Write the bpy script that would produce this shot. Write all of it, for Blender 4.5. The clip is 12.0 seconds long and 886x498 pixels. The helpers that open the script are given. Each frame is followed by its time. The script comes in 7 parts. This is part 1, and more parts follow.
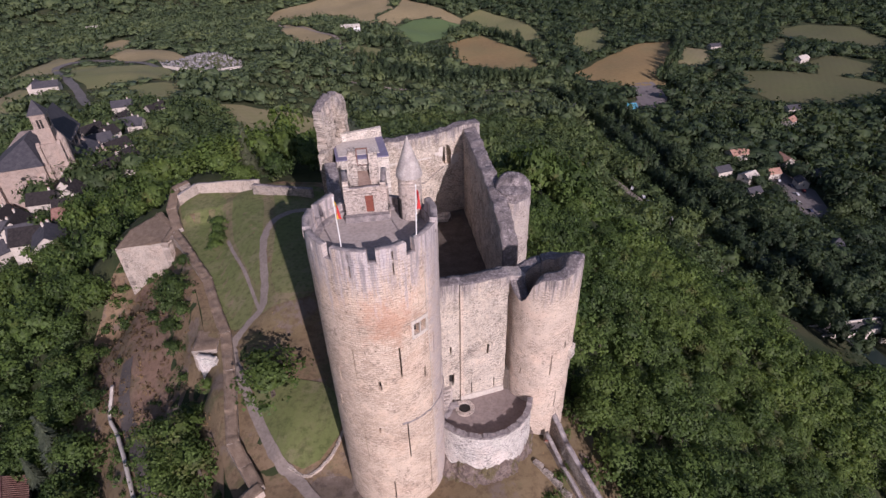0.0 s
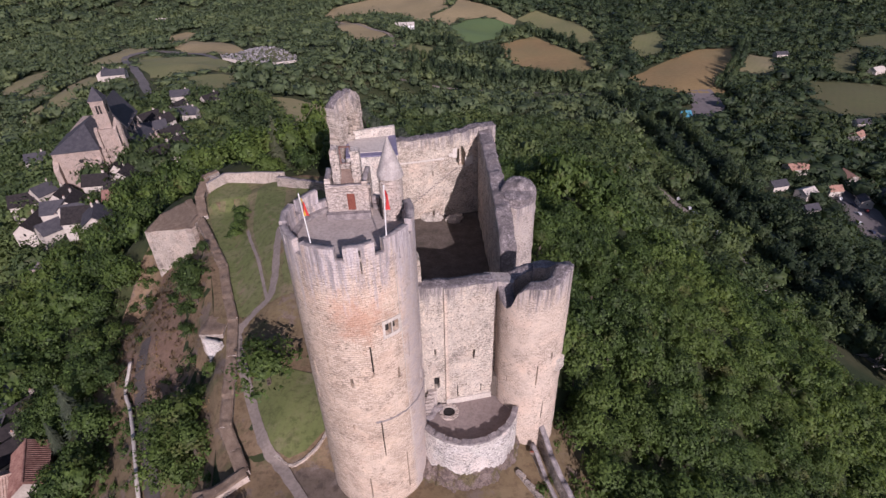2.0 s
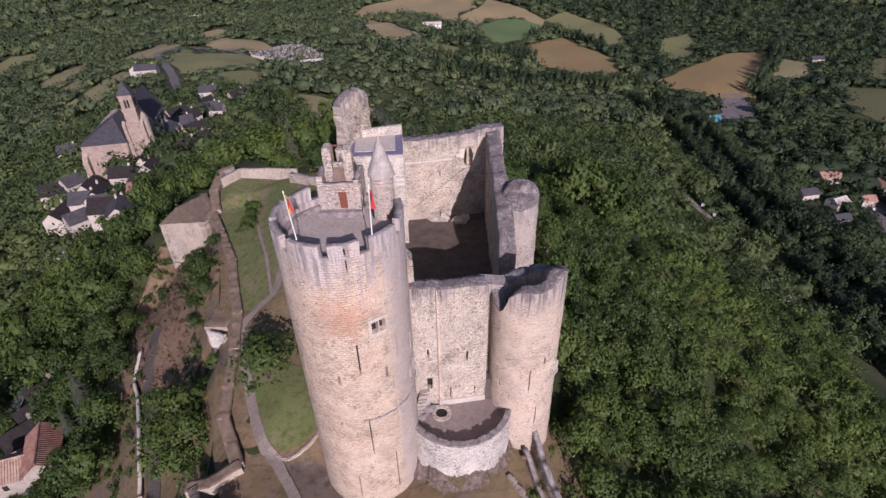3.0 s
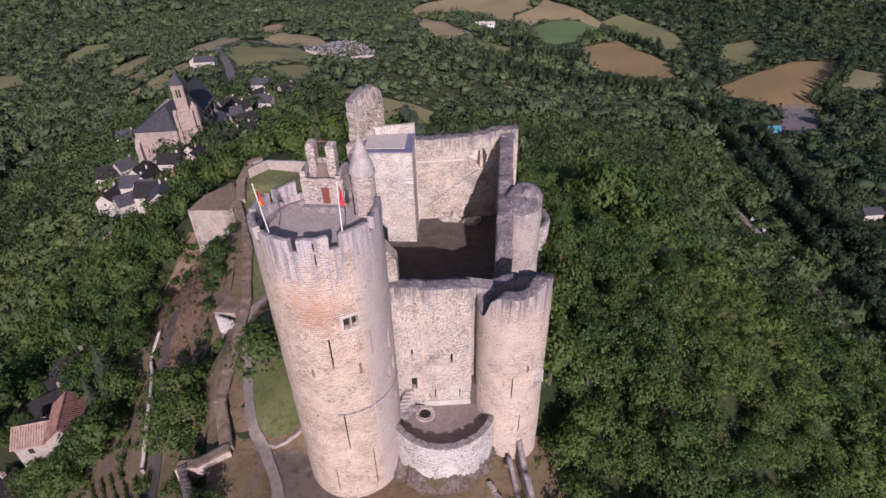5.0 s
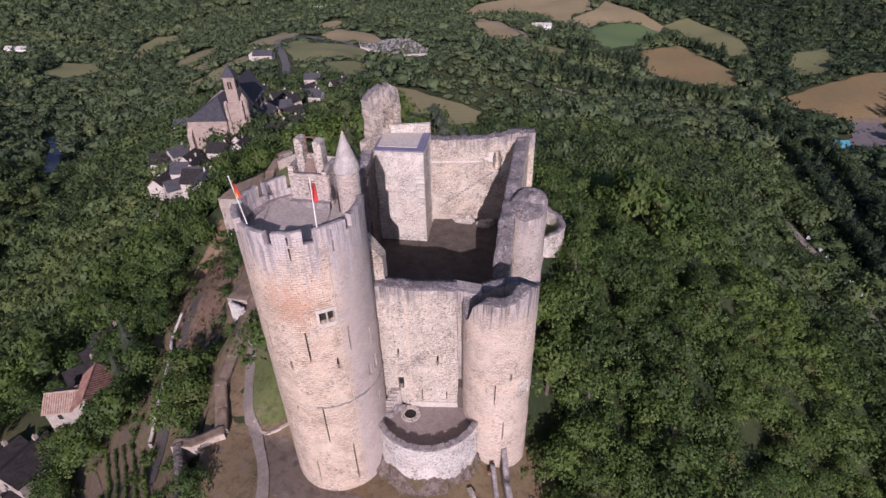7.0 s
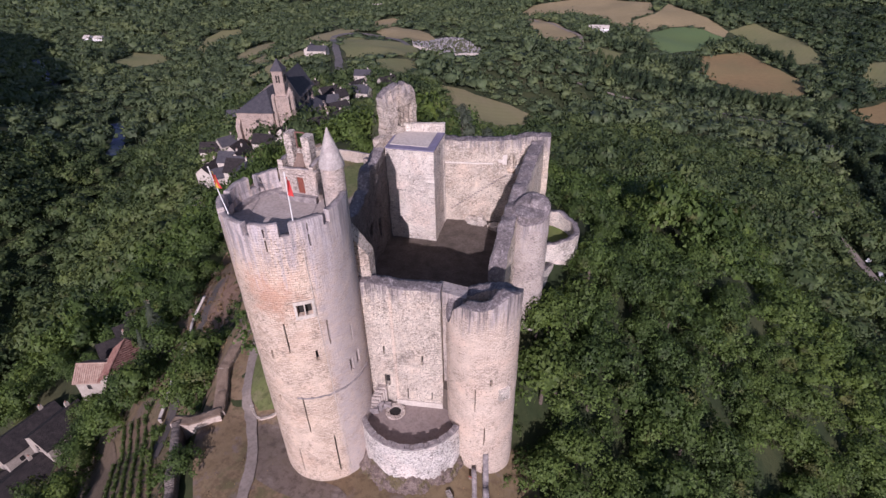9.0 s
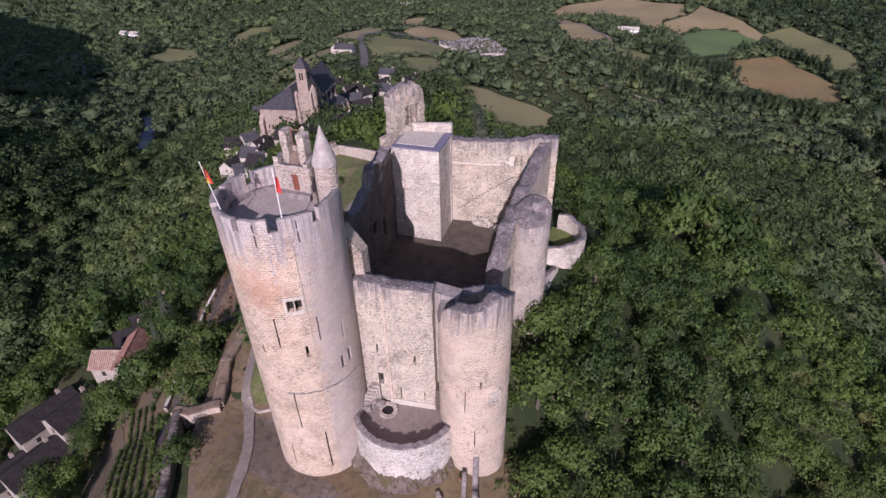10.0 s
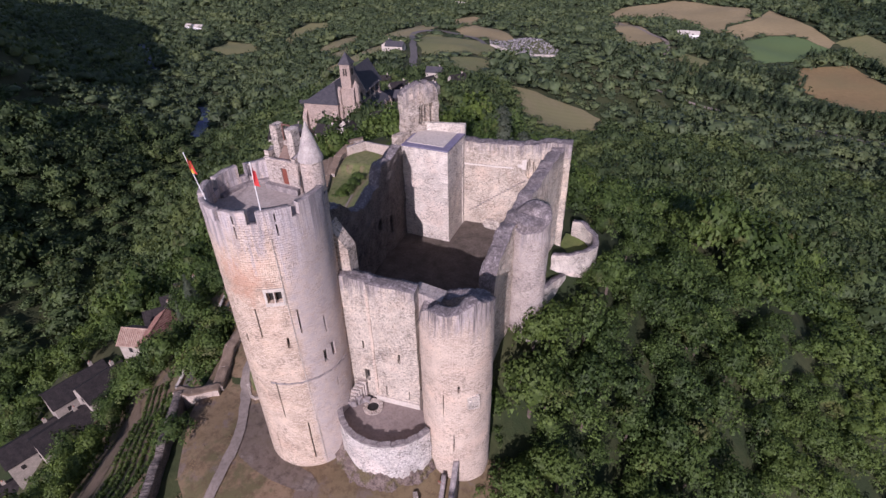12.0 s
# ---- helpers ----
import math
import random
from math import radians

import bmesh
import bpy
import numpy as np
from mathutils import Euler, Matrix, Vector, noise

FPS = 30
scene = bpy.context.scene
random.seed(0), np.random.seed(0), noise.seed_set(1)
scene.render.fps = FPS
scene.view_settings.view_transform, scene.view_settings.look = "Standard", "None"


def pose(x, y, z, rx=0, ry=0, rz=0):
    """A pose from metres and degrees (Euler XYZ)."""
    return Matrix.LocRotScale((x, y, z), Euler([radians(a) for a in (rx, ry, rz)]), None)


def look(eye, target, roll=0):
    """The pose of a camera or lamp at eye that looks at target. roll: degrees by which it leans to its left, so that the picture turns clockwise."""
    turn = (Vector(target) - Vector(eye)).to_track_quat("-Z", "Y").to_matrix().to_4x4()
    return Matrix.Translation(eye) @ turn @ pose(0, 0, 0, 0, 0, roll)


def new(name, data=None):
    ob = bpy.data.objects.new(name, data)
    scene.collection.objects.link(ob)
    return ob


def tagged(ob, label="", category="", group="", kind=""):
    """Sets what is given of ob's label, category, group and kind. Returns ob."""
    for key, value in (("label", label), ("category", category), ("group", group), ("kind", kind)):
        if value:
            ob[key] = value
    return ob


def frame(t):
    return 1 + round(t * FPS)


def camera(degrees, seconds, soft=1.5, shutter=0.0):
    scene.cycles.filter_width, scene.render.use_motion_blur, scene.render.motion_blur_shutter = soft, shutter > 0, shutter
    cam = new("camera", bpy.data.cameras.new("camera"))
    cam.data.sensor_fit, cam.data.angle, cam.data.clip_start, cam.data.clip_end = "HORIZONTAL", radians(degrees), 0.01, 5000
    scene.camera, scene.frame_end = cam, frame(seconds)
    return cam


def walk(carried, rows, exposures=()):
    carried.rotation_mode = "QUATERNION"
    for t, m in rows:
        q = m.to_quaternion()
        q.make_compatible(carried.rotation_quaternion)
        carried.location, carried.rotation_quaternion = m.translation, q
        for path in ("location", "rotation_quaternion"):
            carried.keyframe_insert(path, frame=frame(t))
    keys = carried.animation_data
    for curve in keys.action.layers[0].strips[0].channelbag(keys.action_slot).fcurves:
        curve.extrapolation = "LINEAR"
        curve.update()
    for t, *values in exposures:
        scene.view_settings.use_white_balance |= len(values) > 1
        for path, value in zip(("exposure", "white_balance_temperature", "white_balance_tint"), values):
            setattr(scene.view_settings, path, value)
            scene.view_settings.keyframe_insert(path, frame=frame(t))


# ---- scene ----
cam = camera(78.8, 12.0)
METRES, EYE, TILT, LEAN, TURN = 32.0, 58.0, -34.1, 1.4, 0.0
ROWS = [
    (0.0, 0.0000, 0.0000, 0.0000, 0.00, 0.00, 0.00),
    (0.5, 0.0437, 0.0020, 0.0018, 1.12, -0.01, -0.79),
    (1.0, 0.0903, 0.0057, 0.0047, 2.36, -0.07, -1.67),
    (1.5, 0.1327, 0.0102, 0.0088, 3.56, -0.13, -2.50),
    (2.0, 0.1787, 0.0151, 0.0136, 4.79, -0.19, -3.35),
    (2.5, 0.2209, 0.0210, 0.0183, 5.95, -0.28, -4.13),
    (3.0, 0.2663, 0.0289, 0.0231, 7.23, -0.39, -5.00),
    (5.0, 0.4405, 0.0680, 0.0481, 12.04, -1.00, -8.21),
    (5.5, 0.4813, 0.0793, 0.0566, 13.21, -1.19, -8.98),
    (6.0, 0.5248, 0.0925, 0.0661, 14.49, -1.41, -9.80),
    (6.5, 0.5649, 0.1057, 0.0749, 15.77, -1.64, -10.60),
    (7.0, 0.6074, 0.1208, 0.0847, 17.15, -1.92, -11.46),
    (9.0, 0.7703, 0.1828, 0.1295, 22.30, -3.14, -14.58),
    (9.5, 0.8075, 0.2012, 0.1417, 23.55, -3.50, -15.32),
    (10.0, 0.8469, 0.2215, 0.1562, 24.94, -3.88, -16.11),
    (10.5, 0.8831, 0.2410, 0.1702, 26.17, -4.25, -16.80),
    (11.0, 0.9208, 0.2630, 0.1848, 27.54, -4.67, -17.53),
    (11.5, 0.9555, 0.2839, 0.1991, 28.81, -5.08, -18.23),
    (12.0, 0.9923, 0.3070, 0.2152, 30.16, -5.53, -18.93),
]
walk(cam, [(t, pose(0, 0, EYE, TILT, LEAN, TURN) @ pose(METRES * x, METRES * y, METRES * z, 90 + pitch, roll, yaw)) for t, x, y, z, yaw, pitch, roll in ROWS],
     [(0.0, 0.2, 6000, 28), (12.0, 0.25, 5800, 31)])

# ---- light ----
SUN_AZ = Vector((0.40, -0.916, 0.0)).normalized()
SUN_EL = radians(27.0)
to_sun = Vector((SUN_AZ.x * math.cos(SUN_EL), SUN_AZ.y * math.cos(SUN_EL), math.sin(SUN_EL)))
sun = new("sun", bpy.data.lights.new("sun", "SUN"))
sun.data.energy, sun.data.angle, sun.data.color = 4.5, radians(0.5), (1.0, 0.92, 0.84)
sun.matrix_world = look((0, 0, 200), Vector((0, 0, 200)) - to_sun)
world = bpy.data.worlds.new("world")
world.use_nodes = True
scene.world = world
sky = world.node_tree.nodes.new("ShaderNodeTexSky")
sky.sky_type, sky.sun_disc, sky.sun_elevation = "NISHITA", False, SUN_EL
sky.sun_rotation = math.atan2(SUN_AZ.x, SUN_AZ.y)
world.node_tree.links.new(sky.outputs[0], world.node_tree.nodes["Background"].inputs[0])
world.node_tree.nodes["Background"].inputs[1].default_value = 0.08


# ---- materials ----
class Nodes:
    """A short way to write node materials."""

    def __init__(self, name, rough=0.9):
        self.mat = bpy.data.materials.new(name)
        self.mat.use_nodes = True
        self.t = self.mat.node_tree
        self.bsdf = self.t.nodes["Principled BSDF"]
        self.bsdf.inputs["Roughness"].default_value = rough
        self.bsdf.inputs["Specular IOR Level"].default_value = 0.25

    def node(self, kind, **inputs):
        n = self.t.nodes.new("ShaderNode" + kind)
        for key, value in inputs.items():
            self.put(n.inputs[int(key[1:]) if key[0] == "i" and key[1:].isdigit() else key.replace("_", " ")], value)
        return n

    def put(self, socket, value):
        if isinstance(value, bpy.types.NodeSocket):
            self.t.links.new(value, socket)
        else:
            socket.default_value = (*value, 1.0) if isinstance(value, tuple) and len(value) == 3 and socket.type == "RGBA" else value

    def noise(self, vector, scale, detail=4.0, rough=0.55):
        return self.node("TexNoise", Vector=vector, Scale=scale, Detail=detail, Roughness=rough).outputs[0]

    def ramp(self, value, *stops):
        n = self.node("ValToRGB", Fac=value)
        e = n.color_ramp.elements
        while len(e) < len(stops):
            e.new(0.5)
        for el, (at, col) in zip(e, stops):
            el.position, el.color = at, ((*col, 1.0) if isinstance(col, tuple) else (col, col, col, 1.0))
        return n.outputs[0]

    def mix(self, fac, a, b, how="MIX"):
        n = self.t.nodes.new("ShaderNodeMix")
        n.data_type, n.blend_type = "RGBA", how
        self.put(n.inputs[0], fac), self.put(n.inputs[6], a), self.put(n.inputs[7], b)
        return n.outputs[2]

    def math(self, how, a, b=0.0, c=0.0):
        n = self.t.nodes.new("ShaderNodeMath")
        n.operation = how
        for k, v in enumerate((a, b, c)):
            self.put(n.inputs[k], v)
        return n.outputs[0]

    def done(self, colour, bump=None, strength=0.4, distance=0.05, rough=None):
        self.put(self.bsdf.inputs["Base Color"], colour)
        if rough is not None:
            self.put(self.bsdf.inputs["Roughness"], rough)
        if bump is not None:
            b = self.node("Bump", Height=bump, Strength=strength, Distance=distance)
            self.put(self.bsdf.inputs["Normal"], b.outputs[0])
        return self.mat


def stone_material(name, light, dark, stain, row=0.22, width=0.46, lichen=None, rust=None, render=None, rubble=0.0, pits=0.5, dots=0.5, grey=((0.21, 0.185, 0.19), (0.50, 0.445, 0.445)), runs_dark=(0.155, 0.135, 0.135)):
    """Masonry laid out along the walls' own metres: coursed blocks, or irregular rubble as rubble nears 1. lichen: (height, depth) from which grey growth runs down;
    rust: (x, y, z, radius) of an orange stain; render: (x, colour), from which x on old grey render covers the stone."""
    m = Nodes(name)
    uv = m.node("UVMap").outputs[0]
    where = m.node("NewGeometry").outputs["Position"]
    wobble = m.node("TexNoise", Vector=uv, Scale=1.6, Detail=3.0)
    bent = m.mix(0.03 + 0.08 * rubble, uv, wobble.outputs[1], "ADD")
    grain = m.noise(where, 7.0, 6.0, 0.75)
    blotch = m.noise(where, 0.33, 6.0, 0.65)
    if rubble < 0.6:
        b = m.node("TexBrick", Vector=bent, Color1=(0, 0, 0), Color2=(1, 1, 1), Mortar=(0.5, 0.5, 0.5), Scale=1.0, Mortar_Size=0.03, Mortar_Smooth=0.4, Bias=0.0, Brick_Width=width, Row_Height=row)
        joint, each = b.outputs["Fac"], b.outputs["Color"]
    else:
        squeeze = m.node("Mapping", Vector=bent)
        squeeze.inputs["Scale"].default_value = (1.0 / width, 1.0 / row, 1.0)
        cell = m.node("TexVoronoi", Vector=squeeze.outputs[0], Scale=1.0, Randomness=0.85)
        edge = m.t.nodes.new("ShaderNodeTexVoronoi")
        edge.feature = "DISTANCE_TO_EDGE"
        m.put(edge.inputs["Vector"], squeeze.outputs[0]), m.put(edge.inputs["Scale"], 1.0), m.put(edge.inputs["Randomness"], 0.85)
        joint = m.ramp(edge.outputs["Distance"], (0.02, 1.0), (0.13, 0.0))
        each = m.node("SeparateXYZ", Vector=cell.outputs["Color"]).outputs[0]
    worn = m.noise(where, 0.8, 5.0, 0.7)
    bare = m.ramp(m.noise(where, 0.38, 4.0, 0.6), (0.40, 0.25), (0.58, 1.0))
    col = m.mix(m.math("MULTIPLY", m.ramp(each, (0.1, 0.0), (0.95, 1.0)), bare), light, dark)
    col = m.mix(m.ramp(grain, (0.42, 0.0), (0.64, 0.62)), col, stain)
    col = m.mix(m.math("MULTIPLY", m.math("MULTIPLY", joint, bare), m.ramp(worn, (0.34, 0.4), (0.60, 1.0))), col, tuple(0.55 * v for v in dark))
    col = m.mix(m.ramp(blotch, (0.46, 0.0), (0.72, 0.4)), col, tuple(0.85 * v for v in stain))
    pale = m.noise(where, 0.6, 6.0, 0.75)
    col = m.mix(m.ramp(pale, (0.52, 0.0), (0.68, 0.45)), col, tuple(min(0.9, v * k) for v, k in zip(light, (1.15, 1.10, 1.02))))
    pink = m.noise(where, 0.24, 4.0, 0.6)
    col = m.mix(m.ramp(pink, (0.52, 0.0), (0.68, 0.4)), col, tuple(v * k for v, k in zip(light, (0.98, 0.86, 0.80))))
    chips = m.node("Mapping", Vector=uv)
    chips.inputs["Scale"].default_value = (2.1, 5.2, 1.0)
    fleck = m.noise(chips.outputs[0], 1.15, 3.0, 0.65)
    crowd = m.noise(where, 0.45, 3.0, 0.6)
    spots = m.math("ADD", fleck, m.math("MULTIPLY", m.math("SUBTRACT", crowd, 0.5), 0.6))
    col = m.mix(m.ramp(spots, (0.60 - 0.05 * dots, 0.0), (0.66 - 0.05 * dots, 0.62)), col, tuple(0.38 * v for v in stain))
    col = m.mix(m.ramp(m.noise(where, 11.0, 3.0, 0.7), (0.55, 0.0), (0.70, 0.6)), col, tuple(min(0.9, 1.25 * v) for v in light))
    hole = m.noise(uv, 4.6, 3.0, 0.55)
    pit = m.ramp(m.math("ADD", hole, m.math("MULTIPLY", m.math("SUBTRACT", worn, 0.5), 0.25)), (0.655 - 0.06 * pits, 0.0), (0.70 - 0.06 * pits, 1.0))
    col = m.mix(m.math("MULTIPLY", pit, 0.8), col, tuple(0.28 * v for v in stain))
    sep = m.node("SeparateXYZ", Vector=where)
    if rust:
        d = m.node("VectorMath", i0=where)
        d.operation = "DISTANCE"
        d.inputs[1].default_value = rust[:3]
        far = m.math("ADD", m.math("DIVIDE", d.outputs["Value"], rust[3]), m.math("MULTIPLY", m.math("SUBTRACT", m.noise(where, 0.9, 7.0, 0.8), 0.5), 3.4))
        col = m.mix(m.math("MULTIPLY", m.ramp(far, (0.1, 0.7), (1.2, 0.0)), m.ramp(grain, (0.3, 0.45), (0.7, 1.0))), col, (0.44, 0.205, 0.12))
    if render:
        side = m.math("ADD", sep.outputs[0], m.math("MULTIPLY", m.math("SUBTRACT", m.noise(where, 0.7, 5.0, 0.7), 0.5), 1.2))
        over = m.ramp(m.math("ADD", m.math("MULTIPLY", m.math("SUBTRACT", side, render[0]), 0.8), 0.5), (0.30, 0.0), (0.75, 0.82))
        worn_off = m.ramp(m.noise(where, 1.3, 6.0, 0.75), (0.40, 0.55), (0.60, 1.0))
        col = m.mix(m.math("MULTIPLY", over, worn_off), col, m.mix(m.ramp(grain, (0.35, 0.0), (0.65, 1.0)), tuple(0.8 * v for v in render[1]), render[1]))
    if lichen:
        runs = m.node("Mapping", Vector=where)
        runs.inputs["Scale"].default_value = (1.0, 1.0, 0.14)
        drip = m.noise(runs.outputs[0], 1.5, 6.0, 0.75)
        depth = m.math("DIVIDE", m.math("SUBTRACT", sep.outputs[2], lichen[0] - lichen[1]), lichen[1])
        growth = m.math("ADD", depth, m.math("MULTIPLY", m.math("SUBTRACT", drip, 0.5), 3.0))
        patch = m.math("ADD", growth, m.math("MULTIPLY", m.math("SUBTRACT", grain, 0.5), 1.2))
        thin = m.node("Mapping", Vector=where)
        thin.inputs["Scale"].default_value = (1.0, 1.0, 0.05)
        streak = m.math("MULTIPLY", m.ramp(m.noise(thin.outputs[0], 2.4, 5.0, 0.7), (0.47, 0.0), (0.58, 0.92)), m.ramp(m.math("ADD", depth, m.math("MULTIPLY", m.math("SUBTRACT", drip, 0.5), 1.4)), (0.25, 0.0), (0.7, 1.0)))
        col = m.mix(m.ramp(patch, (0.30, 0.0), (1.0, 0.88)), col, m.mix(m.ramp(grain, (0.35, 0.0), (0.65, 1.0)), *grey))
        col = m.mix(streak, col, runs_dark)
    height = m.math("SUBTRACT", m.math("MULTIPLY", grain, 0.8), m.math("MULTIPLY", joint, 0.9))
    height = m.math("ADD", height, m.math("MULTIPLY", each, 0.4))
    height = m.math("SUBTRACT", height, m.math("MULTIPLY", pit, 1.0))
    return m.done(col, height, 0.9, 0.08)


def plain_material(name, a, b, scale=2.0, rough=0.85, bump=0.2, metal=0.0, deep=0.03):
    m = Nodes(name, rough)
    where = m.node("TexCoord").outputs["Object"]
    big, fine = m.noise(where, scale, 5.0, 0.65), m.noise(where, scale * 7.0, 4.0, 0.6)
    col = m.mix(m.ramp(big, (0.35, 0.0), (0.68, 1.0)), a, b)
    col = m.mix(m.ramp(fine, (0.42, 0.0), (0.72, 0.55)), col, tuple(0.55 * v for v in a))
    m.bsdf.inputs["Metallic"].default_value = metal
    return m.done(col, fine, bump, deep)


def leaf_material(name, dark, light, dry=(0.15, 0.125, 0.05), vary=1.0):
    m = Nodes(name, 0.6)
    where = m.node("NewGeometry")
    at = where.outputs["Position"]
    tree, stand = m.noise(at, 0.13, 2.0, 0.5), m.noise(at, 0.022, 3.0, 0.6)
    bough, speck = m.noise(at, 0.8, 4.0, 0.65), m.noise(at, 5.0, 3.0, 0.7)
    each = where.outputs["Random Per Island"]
    col = m.mix(m.ramp(tree, (0.38, 0.0), (0.62, 1.0)), dark, light)
    col = m.mix(m.ramp(stand, (0.36, 0.75), (0.48, 0.0)), col, tuple(0.68 * v for v in dark))
    col = m.mix(m.ramp(stand, (0.50, 0.0), (0.66, 0.85)), col, tuple(v * k for v, k in zip(light, (1.35, 1.22, 1.05))))
    col = m.mix(m.ramp(tree, (0.60, 0.0), (0.74, 0.4)), col, tuple(v * k for v, k in zip(light, (1.75, 1.55, 1.1))))
    col = m.mix(m.ramp(m.noise(at, 0.17, 1.0), (0.64, 0.0), (0.74, 0.6)), col, dry)
    col = m.mix(m.ramp(bough, (0.36, 0.45 * vary), (0.55, 0.0)), col, tuple(0.6 * v for v in dark))
    col = m.mix(m.ramp(each, (0.0, 0.45 * vary), (0.35, 0.0)), col, tuple(0.55 * v for v in dark))
    col = m.mix(m.ramp(each, (0.72, 0.0), (1.0, 0.6 * vary)), col, tuple(1.4 * v for v in light))
    col = m.mix(m.ramp(speck, (0.36, 0.4 * vary), (0.50, 0.0)), col, tuple(0.5 * v for v in dark))
    m.done(col, speck, 0.4, 0.12)
    through_leaf = m.node("BsdfTranslucent", Color=m.mix(1.0, col, (1.25, 1.2, 0.6), "MULTIPLY"))
    both = m.node("MixShader", Fac=0.32, i1=m.bsdf.outputs[0], i2=through_leaf.outputs[0])
    m.put(m.t.nodes["Material Output"].inputs["Surface"], both.outputs[0])
    return m.mat


STONE = stone_material("tower_stone", (0.675, 0.55, 0.445), (0.46, 0.35, 0.268), (0.38, 0.28, 0.212), row=0.24, width=0.5, lichen=(37.4, 9.0), rust=(-5.0, 32.4, 29.0, 3.4), render=(-1.9, (0.46, 0.405, 0.40)), pits=0.2, dots=0.55, grey=((0.37, 0.33, 0.345), (0.64, 0.575, 0.58)), runs_dark=(0.27, 0.24, 0.245))
STONE_B = stone_material("second_tower_stone", (0.68, 0.56, 0.465), (0.51, 0.405, 0.33), (0.42, 0.33, 0.265), lichen=(27.6, 5.6), pits=0.2, dots=0.4, runs_dark=(0.12, 0.105, 0.105))
STONE_C = stone_material("grey_tower_stone", (0.52, 0.45, 0.40), (0.40, 0.335, 0.30), (0.29, 0.25, 0.235), lichen=(29.5, 10.0), pits=0.5, dots=0.6)
CURTAIN = stone_material("curtain_stone", (0.79, 0.69, 0.585), (0.55, 0.455, 0.38), (0.27, 0.22, 0.19), row=0.16, width=0.27, lichen=(26.6, 3.6), rubble=0.9, pits=0.6, dots=0.6)
RUBBLE = stone_material("courtyard_rubble", (0.86, 0.77, 0.68), (0.64, 0.545, 0.46), (0.30, 0.245, 0.205), row=0.2, width=0.32, rubble=1.0, pits=0.7, dots=0.6)
BACK_STONE = stone_material("weathered_rubble", (0.80, 0.69, 0.57), (0.46, 0.375, 0.30), (0.24, 0.195, 0.165), row=0.22, width=0.36, rubble=1.0, lichen=(28.0, 5.0), pits=0.7, dots=0.5)
SPUR_STONE = stone_material("spur_rubble", (0.66, 0.565, 0.475), (0.40, 0.33, 0.27), (0.22, 0.18, 0.155), row=0.25, width=0.4, rubble=1.0, lichen=(36.6, 7.0), pits=1.2, dots=0.8)
# Courtyard shade put into the stone colour; the vine wall shares this dark rubble.
RUBBLE_DARK = stone_material("shade_dark_rubble", (0.216, 0.184, 0.166), (0.137, 0.115, 0.104), (0.072, 0.0612, 0.0576), row=0.24, width=0.4, rubble=1.0, pits=0.9)
WHITE_RUBBLE = stone_material("pale_rubble", (0.86, 0.80, 0.75), (0.74, 0.67, 0.61), (0.22, 0.18, 0.165), row=0.24, width=0.36, rubble=1.0, pits=1.0, dots=0.9)
def crest_material(name, dark, light, gap):
    """Loose stones and lichen on a broken wall top."""
    m = Nodes(name, 0.95)
    where = m.node("NewGeometry").outputs["Position"]
    cell = m.node("TexVoronoi", Vector=where, Scale=3.6, Randomness=1.0)
    edge = m.t.nodes.new("ShaderNodeTexVoronoi")
    edge.feature = "DISTANCE_TO_EDGE"
    m.put(edge.inputs["Vector"], where), m.put(edge.inputs["Scale"], 3.6)
    each = m.node("SeparateXYZ", Vector=cell.outputs["Color"]).outputs[0]
    big, fine = m.noise(where, 0.5, 5.0, 0.7), m.noise(where, 6.0, 5.0, 0.75)
    col = m.mix(m.ramp(each, (0.1, 0.0), (0.9, 1.0)), dark, light)
    col = m.mix(m.ramp(big, (0.40, 0.7), (0.56, 0.0)), col, tuple(0.7 * v for v in dark))
    col = m.mix(m.ramp(fine, (0.40, 0.75), (0.56, 0.0)), col, gap)
    joint = m.ramp(edge.outputs["Distance"], (0.01, 1.0), (0.10, 0.0))
    col = m.mix(m.math("MULTIPLY", joint, 0.45), col, gap)
    height = m.math("ADD", m.math("SUBTRACT", fine, joint), m.math("MULTIPLY", each, 0.6))
    return m.done(col, height, 0.8, 0.06)


RUIN_TOP = crest_material("weathered_wall_top", (0.20, 0.17, 0.17), (0.41, 0.355, 0.35), (0.10, 0.085, 0.083))
COPING = plain_material("grey_coping", (0.18, 0.155, 0.155), (0.39, 0.34, 0.325), 1.8, 0.95, 0.9, deep=0.08)
GARDEN_STONE = stone_material("garden_wall_stone", (0.50, 0.43, 0.375), (0.33, 0.275, 0.235), (0.18, 0.15, 0.13), row=0.25, width=0.42, rubble=0.9, pits=1.0, dots=0.8)
EARTH_TOP = plain_material("earth_wall_top", (0.17, 0.118, 0.083), (0.27, 0.20, 0.147), 1.1, 1.0, 0.9, deep=0.1)
FLOOR = plain_material("terrace_floor", (0.335, 0.282, 0.255), (0.41, 0.35, 0.32), 0.5, 0.9, 0.15)
TERRACE_FLOOR = plain_material("pink_brown_paving", (0.215, 0.168, 0.152), (0.275, 0.222, 0.202), 0.5, 0.9, 0.15)
# Near-black puts the unlit depth of openings into the colour; also window panes.
DARK = plain_material("dark_inside_and_glass", (0.02, 0.018, 0.017), (0.035, 0.03, 0.028), 2.0)
LAWN = plain_material("mown_lawn", (0.115, 0.145, 0.042), (0.165, 0.175, 0.06), 0.12, 1.0, 0.3)
DRY = plain_material("dry_grass", (0.23, 0.17, 0.10), (0.31, 0.235, 0.15), 0.25, 1.0, 0.4)
PATH = plain_material("gravel_path", (0.21, 0.17, 0.145), (0.28, 0.23, 0.197), 0.4, 0.95, 0.3)
